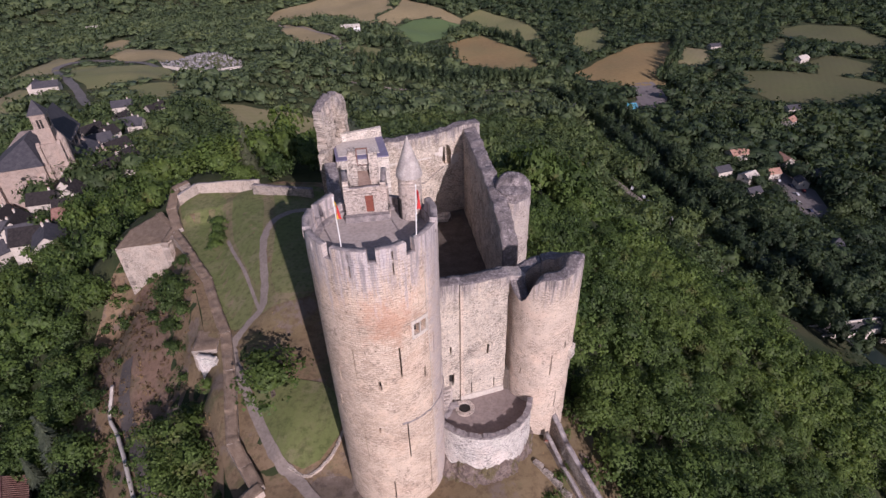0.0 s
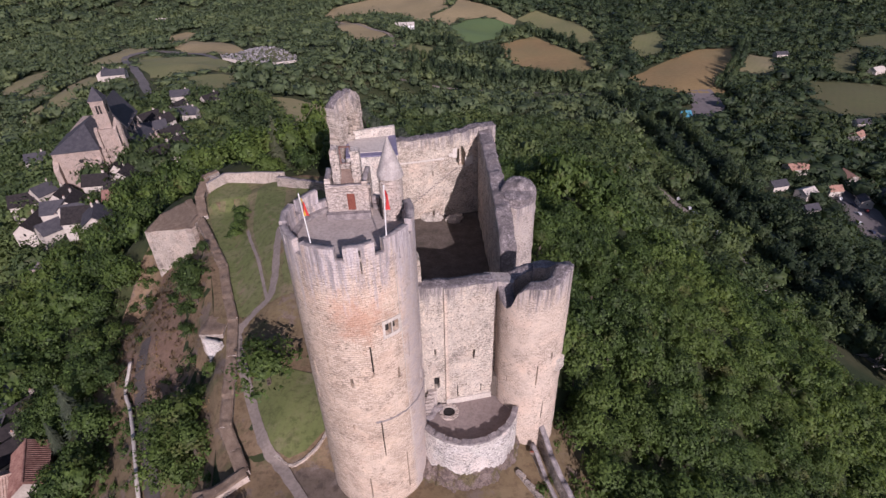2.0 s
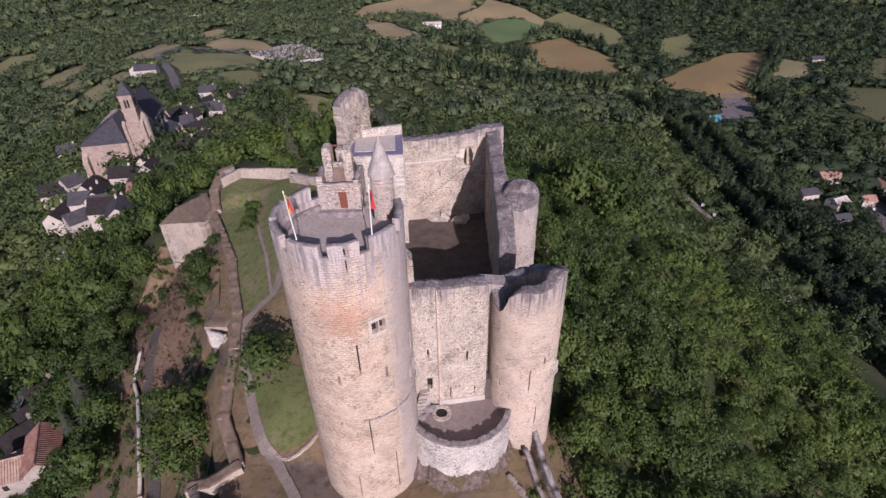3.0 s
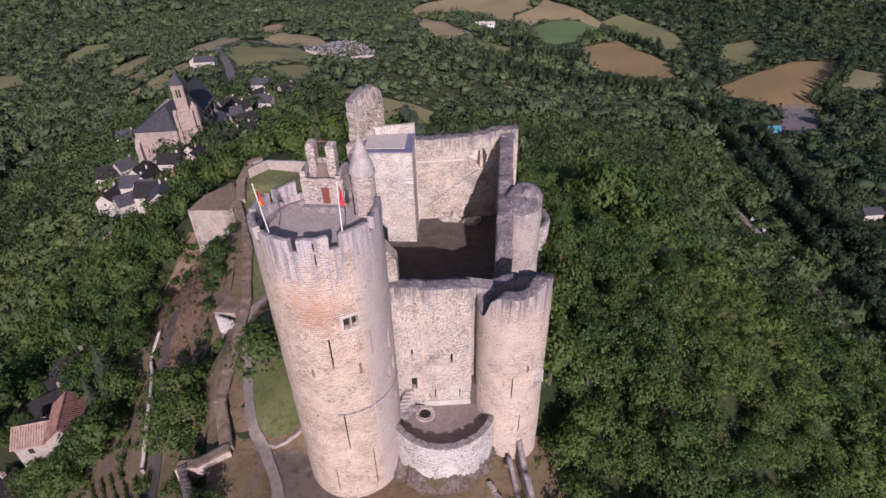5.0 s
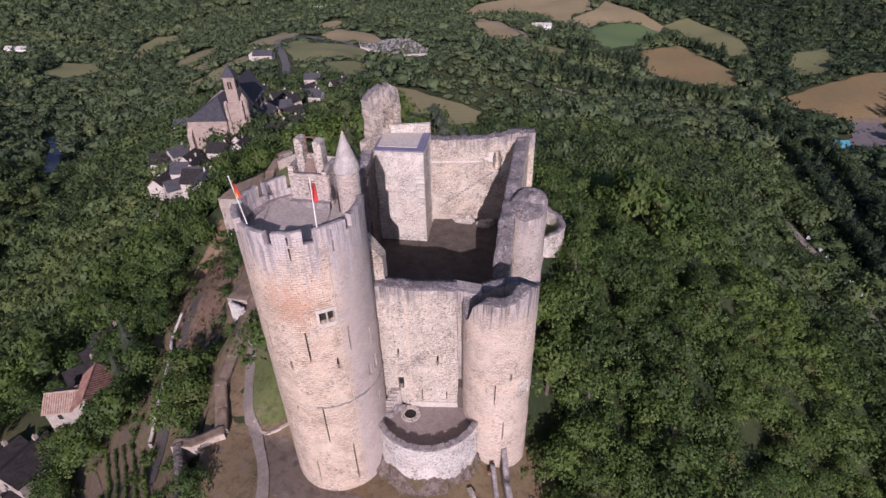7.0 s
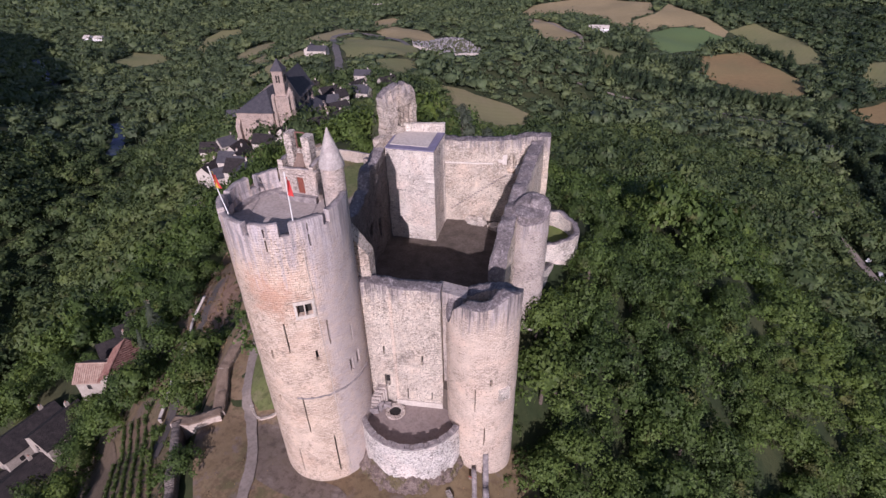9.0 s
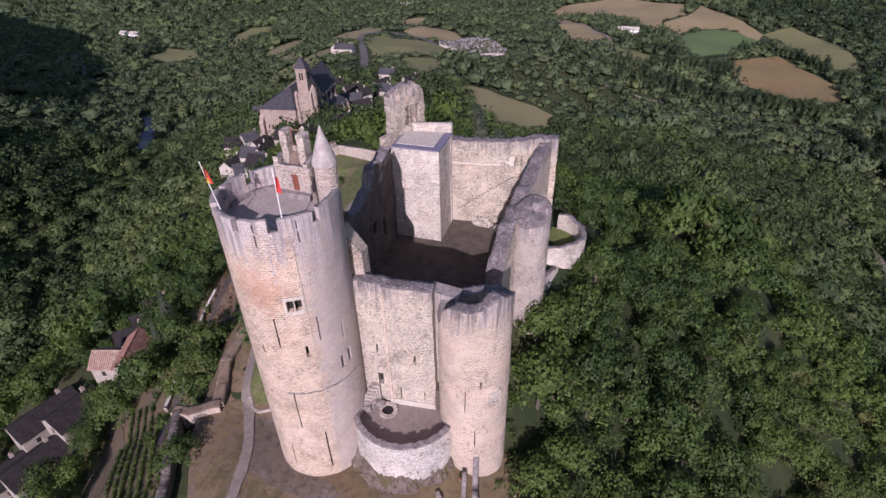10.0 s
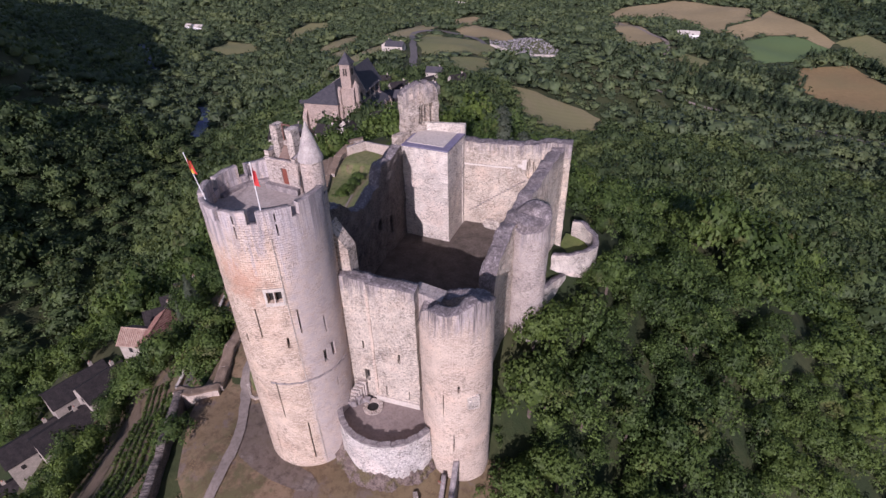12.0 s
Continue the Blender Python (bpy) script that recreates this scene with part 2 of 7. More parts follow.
SLATE = plain_material("slate_roof", (0.048, 0.046, 0.055), (0.085, 0.078, 0.085), 0.7, 0.85, 0.5)
STONE_SLATE = plain_material("brown_stone_slate", (0.019, 0.016, 0.017), (0.046, 0.038, 0.037), 1.3, 0.95, 1.0, deep=0.1)
LEAD = plain_material("lead_roof", (0.15, 0.135, 0.20), (0.21, 0.19, 0.27), 0.5, 0.55, 0.1)
TILE = plain_material("clay_tiles", (0.30, 0.155, 0.11), (0.42, 0.26, 0.20), 1.3, 0.9, 0.6)
PLASTER = plain_material("pale_plaster", (0.44, 0.385, 0.335), (0.56, 0.50, 0.44), 0.8, 0.9, 0.15)
CHURCH_STONE = stone_material("church_stone", (0.45, 0.355, 0.30), (0.34, 0.265, 0.225), (0.24, 0.185, 0.16), row=0.4, width=0.8, dots=0.3)
HOUSE_STONE = stone_material("guard_house_stone", (0.70, 0.61, 0.54), (0.50, 0.425, 0.37), (0.24, 0.20, 0.18), row=0.2, width=0.34, rubble=0.9, pits=0.9, dots=0.9)
CONE_STONE = plain_material("lichened_cone_stone", (0.30, 0.265, 0.25), (0.50, 0.445, 0.41), 1.4, 0.95, 0.7, deep=0.06)
PALE_MORTAR = plain_material("pale_mortar", (0.55, 0.49, 0.43), (0.68, 0.61, 0.545), 1.2, 0.95, 0.4)
OLD_PLASTER = plain_material("grimy_plaster", (0.30, 0.26, 0.225), (0.42, 0.365, 0.315), 0.8, 0.9, 0.2)
HOUSE_PLASTER = stone_material("cream_lime_plaster", (0.57, 0.485, 0.43), (0.50, 0.42, 0.365), (0.36, 0.295, 0.255), row=0.25, width=0.4, rubble=0.9, pits=0.3, dots=0.5)
BASTION_STONE = stone_material("bastion_rubble", (0.60, 0.51, 0.435), (0.51, 0.43, 0.365), (0.34, 0.28, 0.235), row=0.24, width=0.4, rubble=0.9, pits=0.5, dots=0.3)
OLD_TILE = plain_material("weathered_canal_tiles", (0.27, 0.165, 0.125), (0.46, 0.345, 0.28), 1.1, 0.9, 0.6)
RED_TILE = plain_material("red_brown_tiles", (0.15, 0.07, 0.055), (0.30, 0.175, 0.14), 1.1, 0.9, 0.6)
ROOF_SLAB = plain_material("pale_roof_screed", (0.44, 0.385, 0.345), (0.52, 0.46, 0.415), 0.4, 0.9, 0.1)
BROWN_TILE = plain_material("brown_flat_tiles", (0.15, 0.10, 0.08), (0.23, 0.165, 0.135), 1.6, 0.9, 0.5)
DOOR_WOOD = plain_material("red_brown_door", (0.17, 0.05, 0.035), (0.22, 0.075, 0.05), 3.0, 0.7)
WOOD = plain_material("grey_wood", (0.16, 0.12, 0.09), (0.24, 0.19, 0.15), 2.0, 0.9)
BARK = plain_material("bark", (0.085, 0.066, 0.05), (0.15, 0.12, 0.10), 3.0, 1.0, 0.8)
WHITE = plain_material("white_paint", (0.72, 0.70, 0.68), (0.80, 0.78, 0.76), 2.0, 0.6, 0.05)
FLAG_RED = plain_material("red_cloth", (0.50, 0.045, 0.045), (0.56, 0.06, 0.055), 2.0, 0.8, 0.1)
FLAG_YELLOW = plain_material("yellow_cloth", (0.62, 0.40, 0.06), (0.66, 0.45, 0.08), 2.0, 0.8, 0.1)
BLUE_CLOTH = plain_material("blue_cloth", (0.10, 0.16, 0.42), (0.13, 0.20, 0.48), 2.0, 0.8, 0.1)
IRON = plain_material("dark_iron", (0.045, 0.04, 0.04), (0.08, 0.06, 0.05), 3.0, 0.6)
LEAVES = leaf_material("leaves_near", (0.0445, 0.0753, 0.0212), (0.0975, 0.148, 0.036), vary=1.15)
# Leaf colours grow paler and greyer with distance, putting haze into them.
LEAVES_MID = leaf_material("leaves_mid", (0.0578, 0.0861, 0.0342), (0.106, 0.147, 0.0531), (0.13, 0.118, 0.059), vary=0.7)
LEAVES_FAR_HAZE = leaf_material("leaves_far_haze", (0.0713, 0.0989, 0.0483), (0.117, 0.154, 0.0713), (0.115, 0.115, 0.069), vary=0.5)
# Poplar green with the shade of the eastern valley put into the colour.
LEAVES_DARK_SHADE = leaf_material("leaves_dark_shade", (0.031, 0.050, 0.026), (0.062, 0.090, 0.040), (0.08, 0.08, 0.045), vary=0.35)
LEAVES_DRY = leaf_material("dry_weeds", (0.19, 0.13, 0.072), (0.30, 0.215, 0.125), (0.30, 0.21, 0.125), vary=0.35)
LEAVES_GREY = leaf_material("leaves_grey", (0.07, 0.085, 0.06), (0.12, 0.14, 0.09))


# ---- building helpers ----
def box_uv(me):
    """Lays metres on every face: along the wall and up, or x and y on what lies flat."""
    layer = me.uv_layers.new(name="UVMap")
    n = len(me.loops)
    co = np.empty(len(me.vertices) * 3)
    me.vertices.foreach_get("co", co)
    co = co.reshape(-1, 3)
    loop_vert = np.empty(n, int)
    me.loops.foreach_get("vertex_index", loop_vert)
    total = np.empty(len(me.polygons), int)
    me.polygons.foreach_get("loop_total", total)
    normal = np.empty(len(me.polygons) * 3)
    me.polygons.foreach_get("normal", normal)
    normal = np.repeat(normal.reshape(-1, 3), total, axis=0)
    p = co[loop_vert]
    side = np.stack([-normal[:, 1], normal[:, 0]], 1)
    side /= np.maximum(np.linalg.norm(side, axis=1, keepdims=True), 1e-6)
    flat = np.abs(normal[:, 2]) > 0.75
    u = np.where(flat, p[:, 0], (p[:, :2] * side).sum(1))
    v = np.where(flat, p[:, 1], p[:, 2])
    layer.data.foreach_set("uv", np.stack([u, v], 1).astype(np.float32).ravel())


def mesh_of(name, verts, faces, material, uvs=None, smooth=False):
    me = bpy.data.meshes.new(name)
    me.from_pydata([tuple(v) for v in verts], [], [tuple(f) for f in faces])
    me.update()
    if uvs is None:
        box_uv(me)
    else:
        layer = me.uv_layers.new(name="UVMap")
        layer.data.foreach_set("uv", np.array([uvs[i] for f in faces for i in f], np.float32).ravel())
    for m in material if isinstance(material, (list, tuple)) else (material,):
        me.materials.append(m)
    if smooth:
        me.polygons.foreach_set("use_smooth", [True] * len(me.polygons))
    return me


def put(name, me, parent=None, label="", at=None):
    ob = new(name, me)
    if at is not None:
        ob.matrix_world = at
    if parent is not None:
        ob.parent = parent
    if label:
        ob["label"] = label
    return ob


def thing(name, label, category, group="", kind="", at=(0, 0, 0), turn=0.0):
    ob = new(name)
    ob.empty_display_size = 0.5
    ob.matrix_world = pose(*at, 0, 0, turn)
    return tagged(ob, label, category, group, kind)


class Shape:
    """Gathers boxes, prisms and turned forms into one mesh."""

    def __init__(self):
        self.v, self.f = [], []

    def add(self, verts, faces):
        k = len(self.v)
        self.v += [tuple(p) for p in verts]
        self.f += [tuple(i + k for i in f) for f in faces]
        return self

    def prism(self, foot, z0, z1, lid=True):
        """foot: x, y corners, anticlockwise; z0, z1 numbers or a list for each corner."""
        n = len(foot)
        lo = z0 if isinstance(z0, (list, tuple)) else [z0] * n
        hi = z1 if isinstance(z1, (list, tuple)) else [z1] * n
        faces = [(i, (i + 1) % n, n + (i + 1) % n, n + i) for i in range(n)] + [tuple(range(n - 1, -1, -1)), tuple(range(n, 2 * n))]
        return self.add([(*p, z) for p, z in zip(foot, lo)] + [(*p, z) for p, z in zip(foot, hi)], faces)

    def box(self, x, y, z, sx, sy, sz, turn=0.0):
        """A box by the middle of its foot."""
        c, s = math.cos(radians(turn)), math.sin(radians(turn))
        foot = [(x + c * a - s * b, y + s * a + c * b) for a, b in ((-sx / 2, -sy / 2), (sx / 2, -sy / 2), (sx / 2, sy / 2), (-sx / 2, sy / 2))]
        return self.prism(foot, z, z + sz)

    def turned(self, x, y, rings, n=24, caps=True):
        """rings: (z, radius) from below."""
        k = len(self.v)
        for z, r in rings:
            self.v += [(x + r * math.cos(2 * math.pi * i / n), y + r * math.sin(2 * math.pi * i / n), z) for i in range(n)]
        for j in range(len(rings) - 1):
            self.f += [(k + j * n + i, k + j * n + (i + 1) % n, k + (j + 1) * n + (i + 1) % n, k + (j + 1) * n + i) for i in range(n)]
        if caps:
            self.f += [tuple(k + i for i in range(n - 1, -1, -1)), tuple(k + (len(rings) - 1) * n + i for i in range(n))]
        return self

    def tube(self, a, b, ra, rb, n=8):
        a, b = Vector(a), Vector(b)
        q = (b - a).to_track_quat("Z", "Y")
        k = len(self.v)
        for p, r in ((a, ra), (b, rb)):
            self.v += [tuple(p + q @ Vector((r * math.cos(2 * math.pi * i / n), r * math.sin(2 * math.pi * i / n), 0))) for i in range(n)]
        self.f += [(k + i, k + (i + 1) % n, k + n + (i + 1) % n, k + n + i) for i in range(n)]
        self.f += [tuple(k + i for i in range(n - 1, -1, -1)), tuple(k + n + i for i in range(n))]
        return self

    def rough(self, amount, size=1.2, seed=0):
        """Shifts the corners a little, so that edges look worn."""
        out = []
        for p in self.v:
            d = noise.noise_vector((p[0] / size + seed, p[1] / size, p[2] / size))
            out.append((p[0] + amount * d[0], p[1] + amount * d[1], p[2] + amount * d[2]))
        self.v = out
        return self

    def part(self, name, material, parent=None, label="", smooth=False):
        return put(name, mesh_of(name, self.v, self.f, material, smooth=smooth), parent, label)


def n1(u, size=1.0, seed=0.0):
    return noise.noise((u / size, seed * 7.3, seed * 1.7))


def ragged(u, amount, seed=0.0):
    """The broken edge of a ruined wall."""
    return amount * (n1(u, 2.2, seed) + 0.5 * n1(u, 0.7, seed + 3) + 0.25 * n1(u, 0.3, seed + 5))


def wall_panel(shape_name, point, width, z0, top, thick, holes, material, parent, top_material, step=0.45, lumps=0.05, seed=0.0, label="", closed=False, step_z=0.9, crumble=0.12, back_drop=0.0, blind=2):
    """A wall with real recesses. point(u, depth) gives x, y at u metres along the face and so far behind it; top(u): its upper edge; holes: (u0, u1, zlow, zhigh, depth), a recess, or
    through the wall where depth is None."""
    cut = sorted({round(float(u), 3) for u in np.linspace(0, width, max(2, round(width / step)) + 1)} | {round(h, 3) for q in holes for h in q[:2]})
    us = [cut[0]]
    for u in cut[1:]:
        if u - us[-1] > 0.04:
            us.append(u)
        elif any(abs(u - h) < 1e-3 for q in holes for h in q[:2]):
            us[-1] = u if len(us) > 1 else us[-1]
    tops = [top(u) for u in us]
    low = min(tops)
    zs = sorted({round(float(z), 3) for z in np.arange(z0, low - 0.4, step_z)} | {round(h, 3) for q in holes for h in q[2:4] if h < low - 0.1})
    extra = max(1, math.ceil((max(tops) - zs[-1]) / step_z))
    rows = len(zs) + extra
    verts, uvs, faces, kinds = [], [], [], []

    def vert(u, d, z, lump=True):
        x, y = point(u, d)
        if lump and lumps:
            q = noise.noise_vector((x * 0.9 + seed, y * 0.9, z * 0.9))
            x, y = x + lumps * q[0], y + lumps * q[1]
        verts.append((x, y, z))
        uvs.append((u, z))
        return len(verts) - 1

    grid = {}
    for side, d in ((0, 0.0), (1, thick)):
        for i, u in enumerate(us):
            for j in range(rows):
                z = zs[j] if j < len(zs) else zs[-1] + (tops[i] - (back_drop if side else 0.0) - zs[-1]) * (j - len(zs) + 1) / extra
                grid[side, i, j] = vert(u, d, z)
    last = len(us) - 1
    for i in range(last):
        for j in range(rows - 1):
            um, zm = (us[i] + us[i + 1]) / 2, ((zs[j] + zs[j + 1]) / 2 if j < len(zs) - 1 else 1e9)
            hole = next((q for q in holes if q[0] < um < q[1] and q[2] < zm < q[3]), None)
            front = (grid[0, i, j], grid[0, i + 1, j], grid[0, i + 1, j + 1], grid[0, i, j + 1])
            back = (grid[1, i + 1, j], grid[1, i, j], grid[1, i, j + 1], grid[1, i + 1, j + 1])
            if hole is None:
                faces += [front, back]
                kinds += [0, 0]
            elif hole[4] is not None:
                faces.append(back)
                kinds.append(0)
    def corner(u, e, z):
        """A recess's corner: on the face it is the wall's own."""
        i = min(range(len(us)), key=lambda k: abs(us[k] - u))
        j = min(range(len(zs)), key=lambda k: abs(zs[k] - z))
        if e == 0.0 and abs(us[i] - u) < 2e-3 and abs(zs[j] - z) < 2e-3:
            return grid[0, i, j]
        return vert(u, e, z, False)

    for u0, u1, za, zb, depth in holes:
        d = thick if depth is None else depth
        c = [corner(u, e, z) for e in (0.0, d) for u, z in ((u0, za), (u1, za), (u1, zb), (u0, zb))]
        sides = [(c[0], c[1], c[5], c[4]), (c[1], c[2], c[6], c[5]), (c[2], c[3], c[7], c[6]), (c[3], c[0], c[4], c[7])]
        faces += sides
        kinds += [0] * 4
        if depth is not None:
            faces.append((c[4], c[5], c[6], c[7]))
            # blind 2 paints the recess's back near-black, as unlit depth
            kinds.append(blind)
    across = max(1, round(thick / 0.4))
    crest = {}
    for i, u in enumerate(us):
        crest[i, 0], crest[i, across] = grid[0, i, rows - 1], grid[1, i, rows - 1]
        for k in range(1, across):
            x, y = point(u, thick * k / across)
            lift = crumble * (noise.noise((x * 1.1, y * 1.1, seed)) + 0.7 * noise.noise((x * 2.9, y * 2.9, seed + 5)))
            crest[i, k] = vert(u, thick * k / across, tops[i] - back_drop * k / across + lift)
    for i in range(last):
        for k in range(across):
            faces.append((crest[i, k], crest[i + 1, k], crest[i + 1, k + 1], crest[i, k + 1]))
            kinds.append(1)
    if not closed:
        for i in (0, last):
            for j in range(rows - 1):
                f = (grid[0, i, j], grid[1, i, j], grid[1, i, j + 1], grid[0, i, j + 1])
                faces.append(f)
                kinds.append(0)
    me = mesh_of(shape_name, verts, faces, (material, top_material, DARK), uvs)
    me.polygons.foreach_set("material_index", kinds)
    me.polygons.foreach_set("use_smooth", [k == 1 for k in kinds])
    return put(shape_name, me, parent, label)


def straight(a, b):
    """The point function of a straight wall from a to b, whose face looks to the right of that way."""
    a, b = Vector(a), Vector(b)
    w = (b - a).length
    e = (b - a) / w
    n = Vector((-e.y, e.x))
    return (lambda u, d: (a.x + e.x * u + n.x * d, a.y + e.y * u + n.y * d)), w


def round_face(cx, cy, r, a0):
    """The point function of a round wall: u runs anticlockwise round it from a0 degrees."""
    return lambda u, d: (cx + (r - d) * math.cos(radians(a0) + u / r), cy + (r - d) * math.sin(radians(a0) + u / r))


VALLEY = -120.0
# ridges: nodes (x, y, crest height, half width of the crest), and how fast each side falls
RIDGES = [
    ([(30, -60, -44, 6), (4, 0, -16, 8), (-4, 26, 0.6, 14), (-8, 42, 2.2, 16), (-14, 62, 5.0, 18), (-22, 84, 8.0, 20), (-34, 100, 7.0, 18),
      (-75, 135, -17, 16), (-125, 178, -37, 18), (-170, 220, -46, 22), (-212, 310, -60, 30), (-238, 430, -75, 40), (-215, 540, -84, 50), (-190, 700, -100, 60)], 92.0, 1.55),
    ([(-6, 84, 8, 10), (8, 118, -10, 12), (6, 170, -36, 14), (-10, 260, -66, 20), (-20, 400, -98, 30)], 95.0, 1.5),
    ([(-212, 310, -60, 30), (-285, 425, -68, 34), (-350, 555, -86, 46), (-420, 700, -101, 60)], 105.0, 1.5),
    ([(-200, -480, 60, 30), (-350, -200, 90, 30), (-490, -40, 115, 30), (-700, 30, 110, 40), (-1000, 80, 90, 60)], 160.0, 1.6),
]


def wave(x, y, size, seed=0.0):
    """A cheap smooth undulation between about -1 and 1."""
    u, v = x / size, y / size
    return (np.sin(1.7 * u + 1.3 * v + seed) + np.sin(-1.1 * u + 2.1 * v + 2.0 * seed + 1.0) + np.sin(2.9 * u - 0.7 * v + 3.0 * seed) * 0.6) / 2.6


def ground(x, y):
    """The height of the land, for numbers or arrays."""
    x, y = np.asarray(x, float), np.asarray(y, float)
    far = np.hypot(x, y - 50.0)
    h = VALLEY + 5.0 * wave(x, y, 160.0) + 22.0 * np.clip((y - 900.0) / 700.0, 0, 4)
    for nodes, length, power in RIDGES:
        best = np.full(np.shape(h), -1e9)
        for (x0, y0, z0, w0), (x1, y1, z1, w1) in zip(nodes[:-1], nodes[1:]):
            dx, dy = x1 - x0, y1 - y0
            s = np.clip(((x - x0) * dx + (y - y0) * dy) / (dx * dx + dy * dy), 0, 1)
            d = np.hypot(x - x0 - s * dx, y - y0 - s * dy)
            z, w = z0 + s * (z1 - z0), w0 + s * (w1 - w0)
            best = np.maximum(best, VALLEY + (z - VALLEY) * np.exp(-((np.maximum(d - w, 0) / length) ** power)))
        k = 5.0
        m = np.maximum(h, best)
        h = m + k * np.log(np.exp((h - m) / k) + np.exp((best - m) / k)) - k * np.log(2) * np.exp(-((h - best) / k) ** 2)
    # the mound under the castle, and the drop outside the garden wall
    h = h + 4.5 * np.exp(-(((x - 7.0) / 9.0) ** 2 + ((y - 66.0) / 24.0) ** 2))
    along, aside = (x + 22.3) * -0.43 + (y - 34.0) * 0.90, -((x + 22.3) * 0.90 + (y - 34.0) * 0.43)
    h = h + 22.0 * np.exp(-(((x + 108.0) / 26.0) ** 2 + ((y - 36.0) / 34.0) ** 2))
    step = np.clip((aside - 1.0) / 8.0, 0, 1)
    fade = np.clip((along + 25.0) / 20.0, 0, 1) * np.clip((75.0 - along) / 20.0, 0, 1)
    h = h - 5.5 * step * step * (3 - 2 * step) * fade
    crest = np.interp(along, [0, 12, 25, 39, 50, 58], [3.2, 4.3, 5.5, 6.1, 6.3, 6.4])
    inner = crest - 0.95 + 0.5 * np.maximum(0.0, -aside - 2.4)
    h = np.where((along > -4) & (along < 60) & (aside < 6) & (aside > -14), np.minimum(h, inner), h)
    h = h - 5.0 * np.exp(-(((x + 65.0) / 6.0) ** 2 + ((y - 79.0) / 7.0) ** 2))
    gully = np.clip((-x - 260.0) / 120.0, 0, 1) * np.clip((330.0 - y) / 150.0, 0, 1)
    h = h + gully * (9.0 * wave(x, y, 62.0, 6.0) + 4.0 * wave(x, y, 23.0, 8.0))
    h = h - 4.2 * np.exp(-(((x + 36.2) / 3.4) ** 2 + ((y - 50.8) / 3.2) ** 2))
    near = np.exp(-((far / 60.0) ** 2))
    return h + (1 - near) * (1.6 * wave(x, y, 34.0, 1.0) + 0.5 * np.exp(-((far / 260.0) ** 2)) * wave(x, y, 9.0, 2.0)) + 0.12 * near * wave(x, y, 6.0, 4.0)

# ---- the land ----
def land_material():
    m = Nodes("hillside", 1.0)
    where = m.node("NewGeometry").outputs["Position"]
    big, mid, fine = m.noise(where, 0.012, 4.0), m.noise(where, 0.09, 5.0, 0.65), m.noise(where, 0.9, 5.0, 0.7)
    col = m.mix(m.ramp(mid, (0.42, 0.0), (0.6, 1.0)), (0.028, 0.043, 0.015), (0.065, 0.072, 0.028))
    col = m.mix(m.ramp(big, (0.54, 0.0), (0.66, 0.5)), col, (0.10, 0.085, 0.045))
    col = m.mix(m.math("MULTIPLY", fine, 0.6), col, (0.022, 0.025, 0.012))
    return m.done(col, fine, 0.6, 0.3)


HILLSIDE = land_material()


def sheet(name, xs, ys, height, material, lift=0.0):
    gx, gy = np.meshgrid(xs, ys)
    gz = height(gx, gy) + lift
    nx, ny = len(xs), len(ys)
    idx = np.arange(nx * ny).reshape(ny, nx)
    quads = np.stack([idx[:-1, :-1], idx[:-1, 1:], idx[1:, 1:], idx[1:, :-1]], -1).reshape(-1, 4)
    me = bpy.data.meshes.new(name)
    me.vertices.add(nx * ny)
    me.vertices.foreach_set("co", np.stack([gx, gy, gz], -1).astype(np.float32).ravel())
    me.loops.add(quads.size)
    me.loops.foreach_set("vertex_index", quads.ravel().astype(np.int32))
    me.polygons.add(len(quads))
    me.polygons.foreach_set("loop_start", np.arange(0, quads.size, 4, dtype=np.int32))
    me.polygons.foreach_set("use_smooth", [True] * len(quads))
    me.update()
    me.materials.append(material)
    return put(name, me)


def spread(lo, hi, near_lo, near_hi, fine, coarse):
    """Even fine steps in the middle, growing ones outside."""
    out = list(np.arange(near_lo, near_hi, fine))
    step, v = fine, near_lo
    while v > lo:
        step = min(step * 1.08, 18.0 if abs(v) < 1150 else coarse)
        v -= step
        out.insert(0, v)
    step, v = fine, out[-1]
    while v < hi:
        step = min(step * 1.08, 18.0 if abs(v) < 1150 else coarse)
        v += step
        out.append(v)
    return np.array(out)


land = sheet("ground", spread(-6000, 6000, -80, 40, 2.0, 120), spread(-5000, 7000, 10, 110, 2.0, 120), ground, HILLSIDE)
tagged(land, "wooded hillside and valley ground with dry grass", "ground", kind="structure")

# ---- the castle ----
AX, AY, AR = -6.45, 37.75, 5.43
donjon = thing("round_keep", "tall round castle keep of pale pink limestone with a crenellated top", "tower", at=(0, 0, 0))


def on_keep(angle, out=0.0):
    return AX + (AR + out) * math.cos(radians(angle)), AY + (AR + out) * math.sin(radians(angle))


def slot(angle, width, za, zb, depth=0.5, r=AR, a0=90.0):
    u = radians((angle - a0) % 360.0) * r
    return (u - width / 2, u + width / 2, za, zb, depth)


keep_holes = [slot(-49.8, 0.6, 26.72, 27.92, 0.5), slot(-42.4, 0.6, 26.72, 27.92, 0.5)]
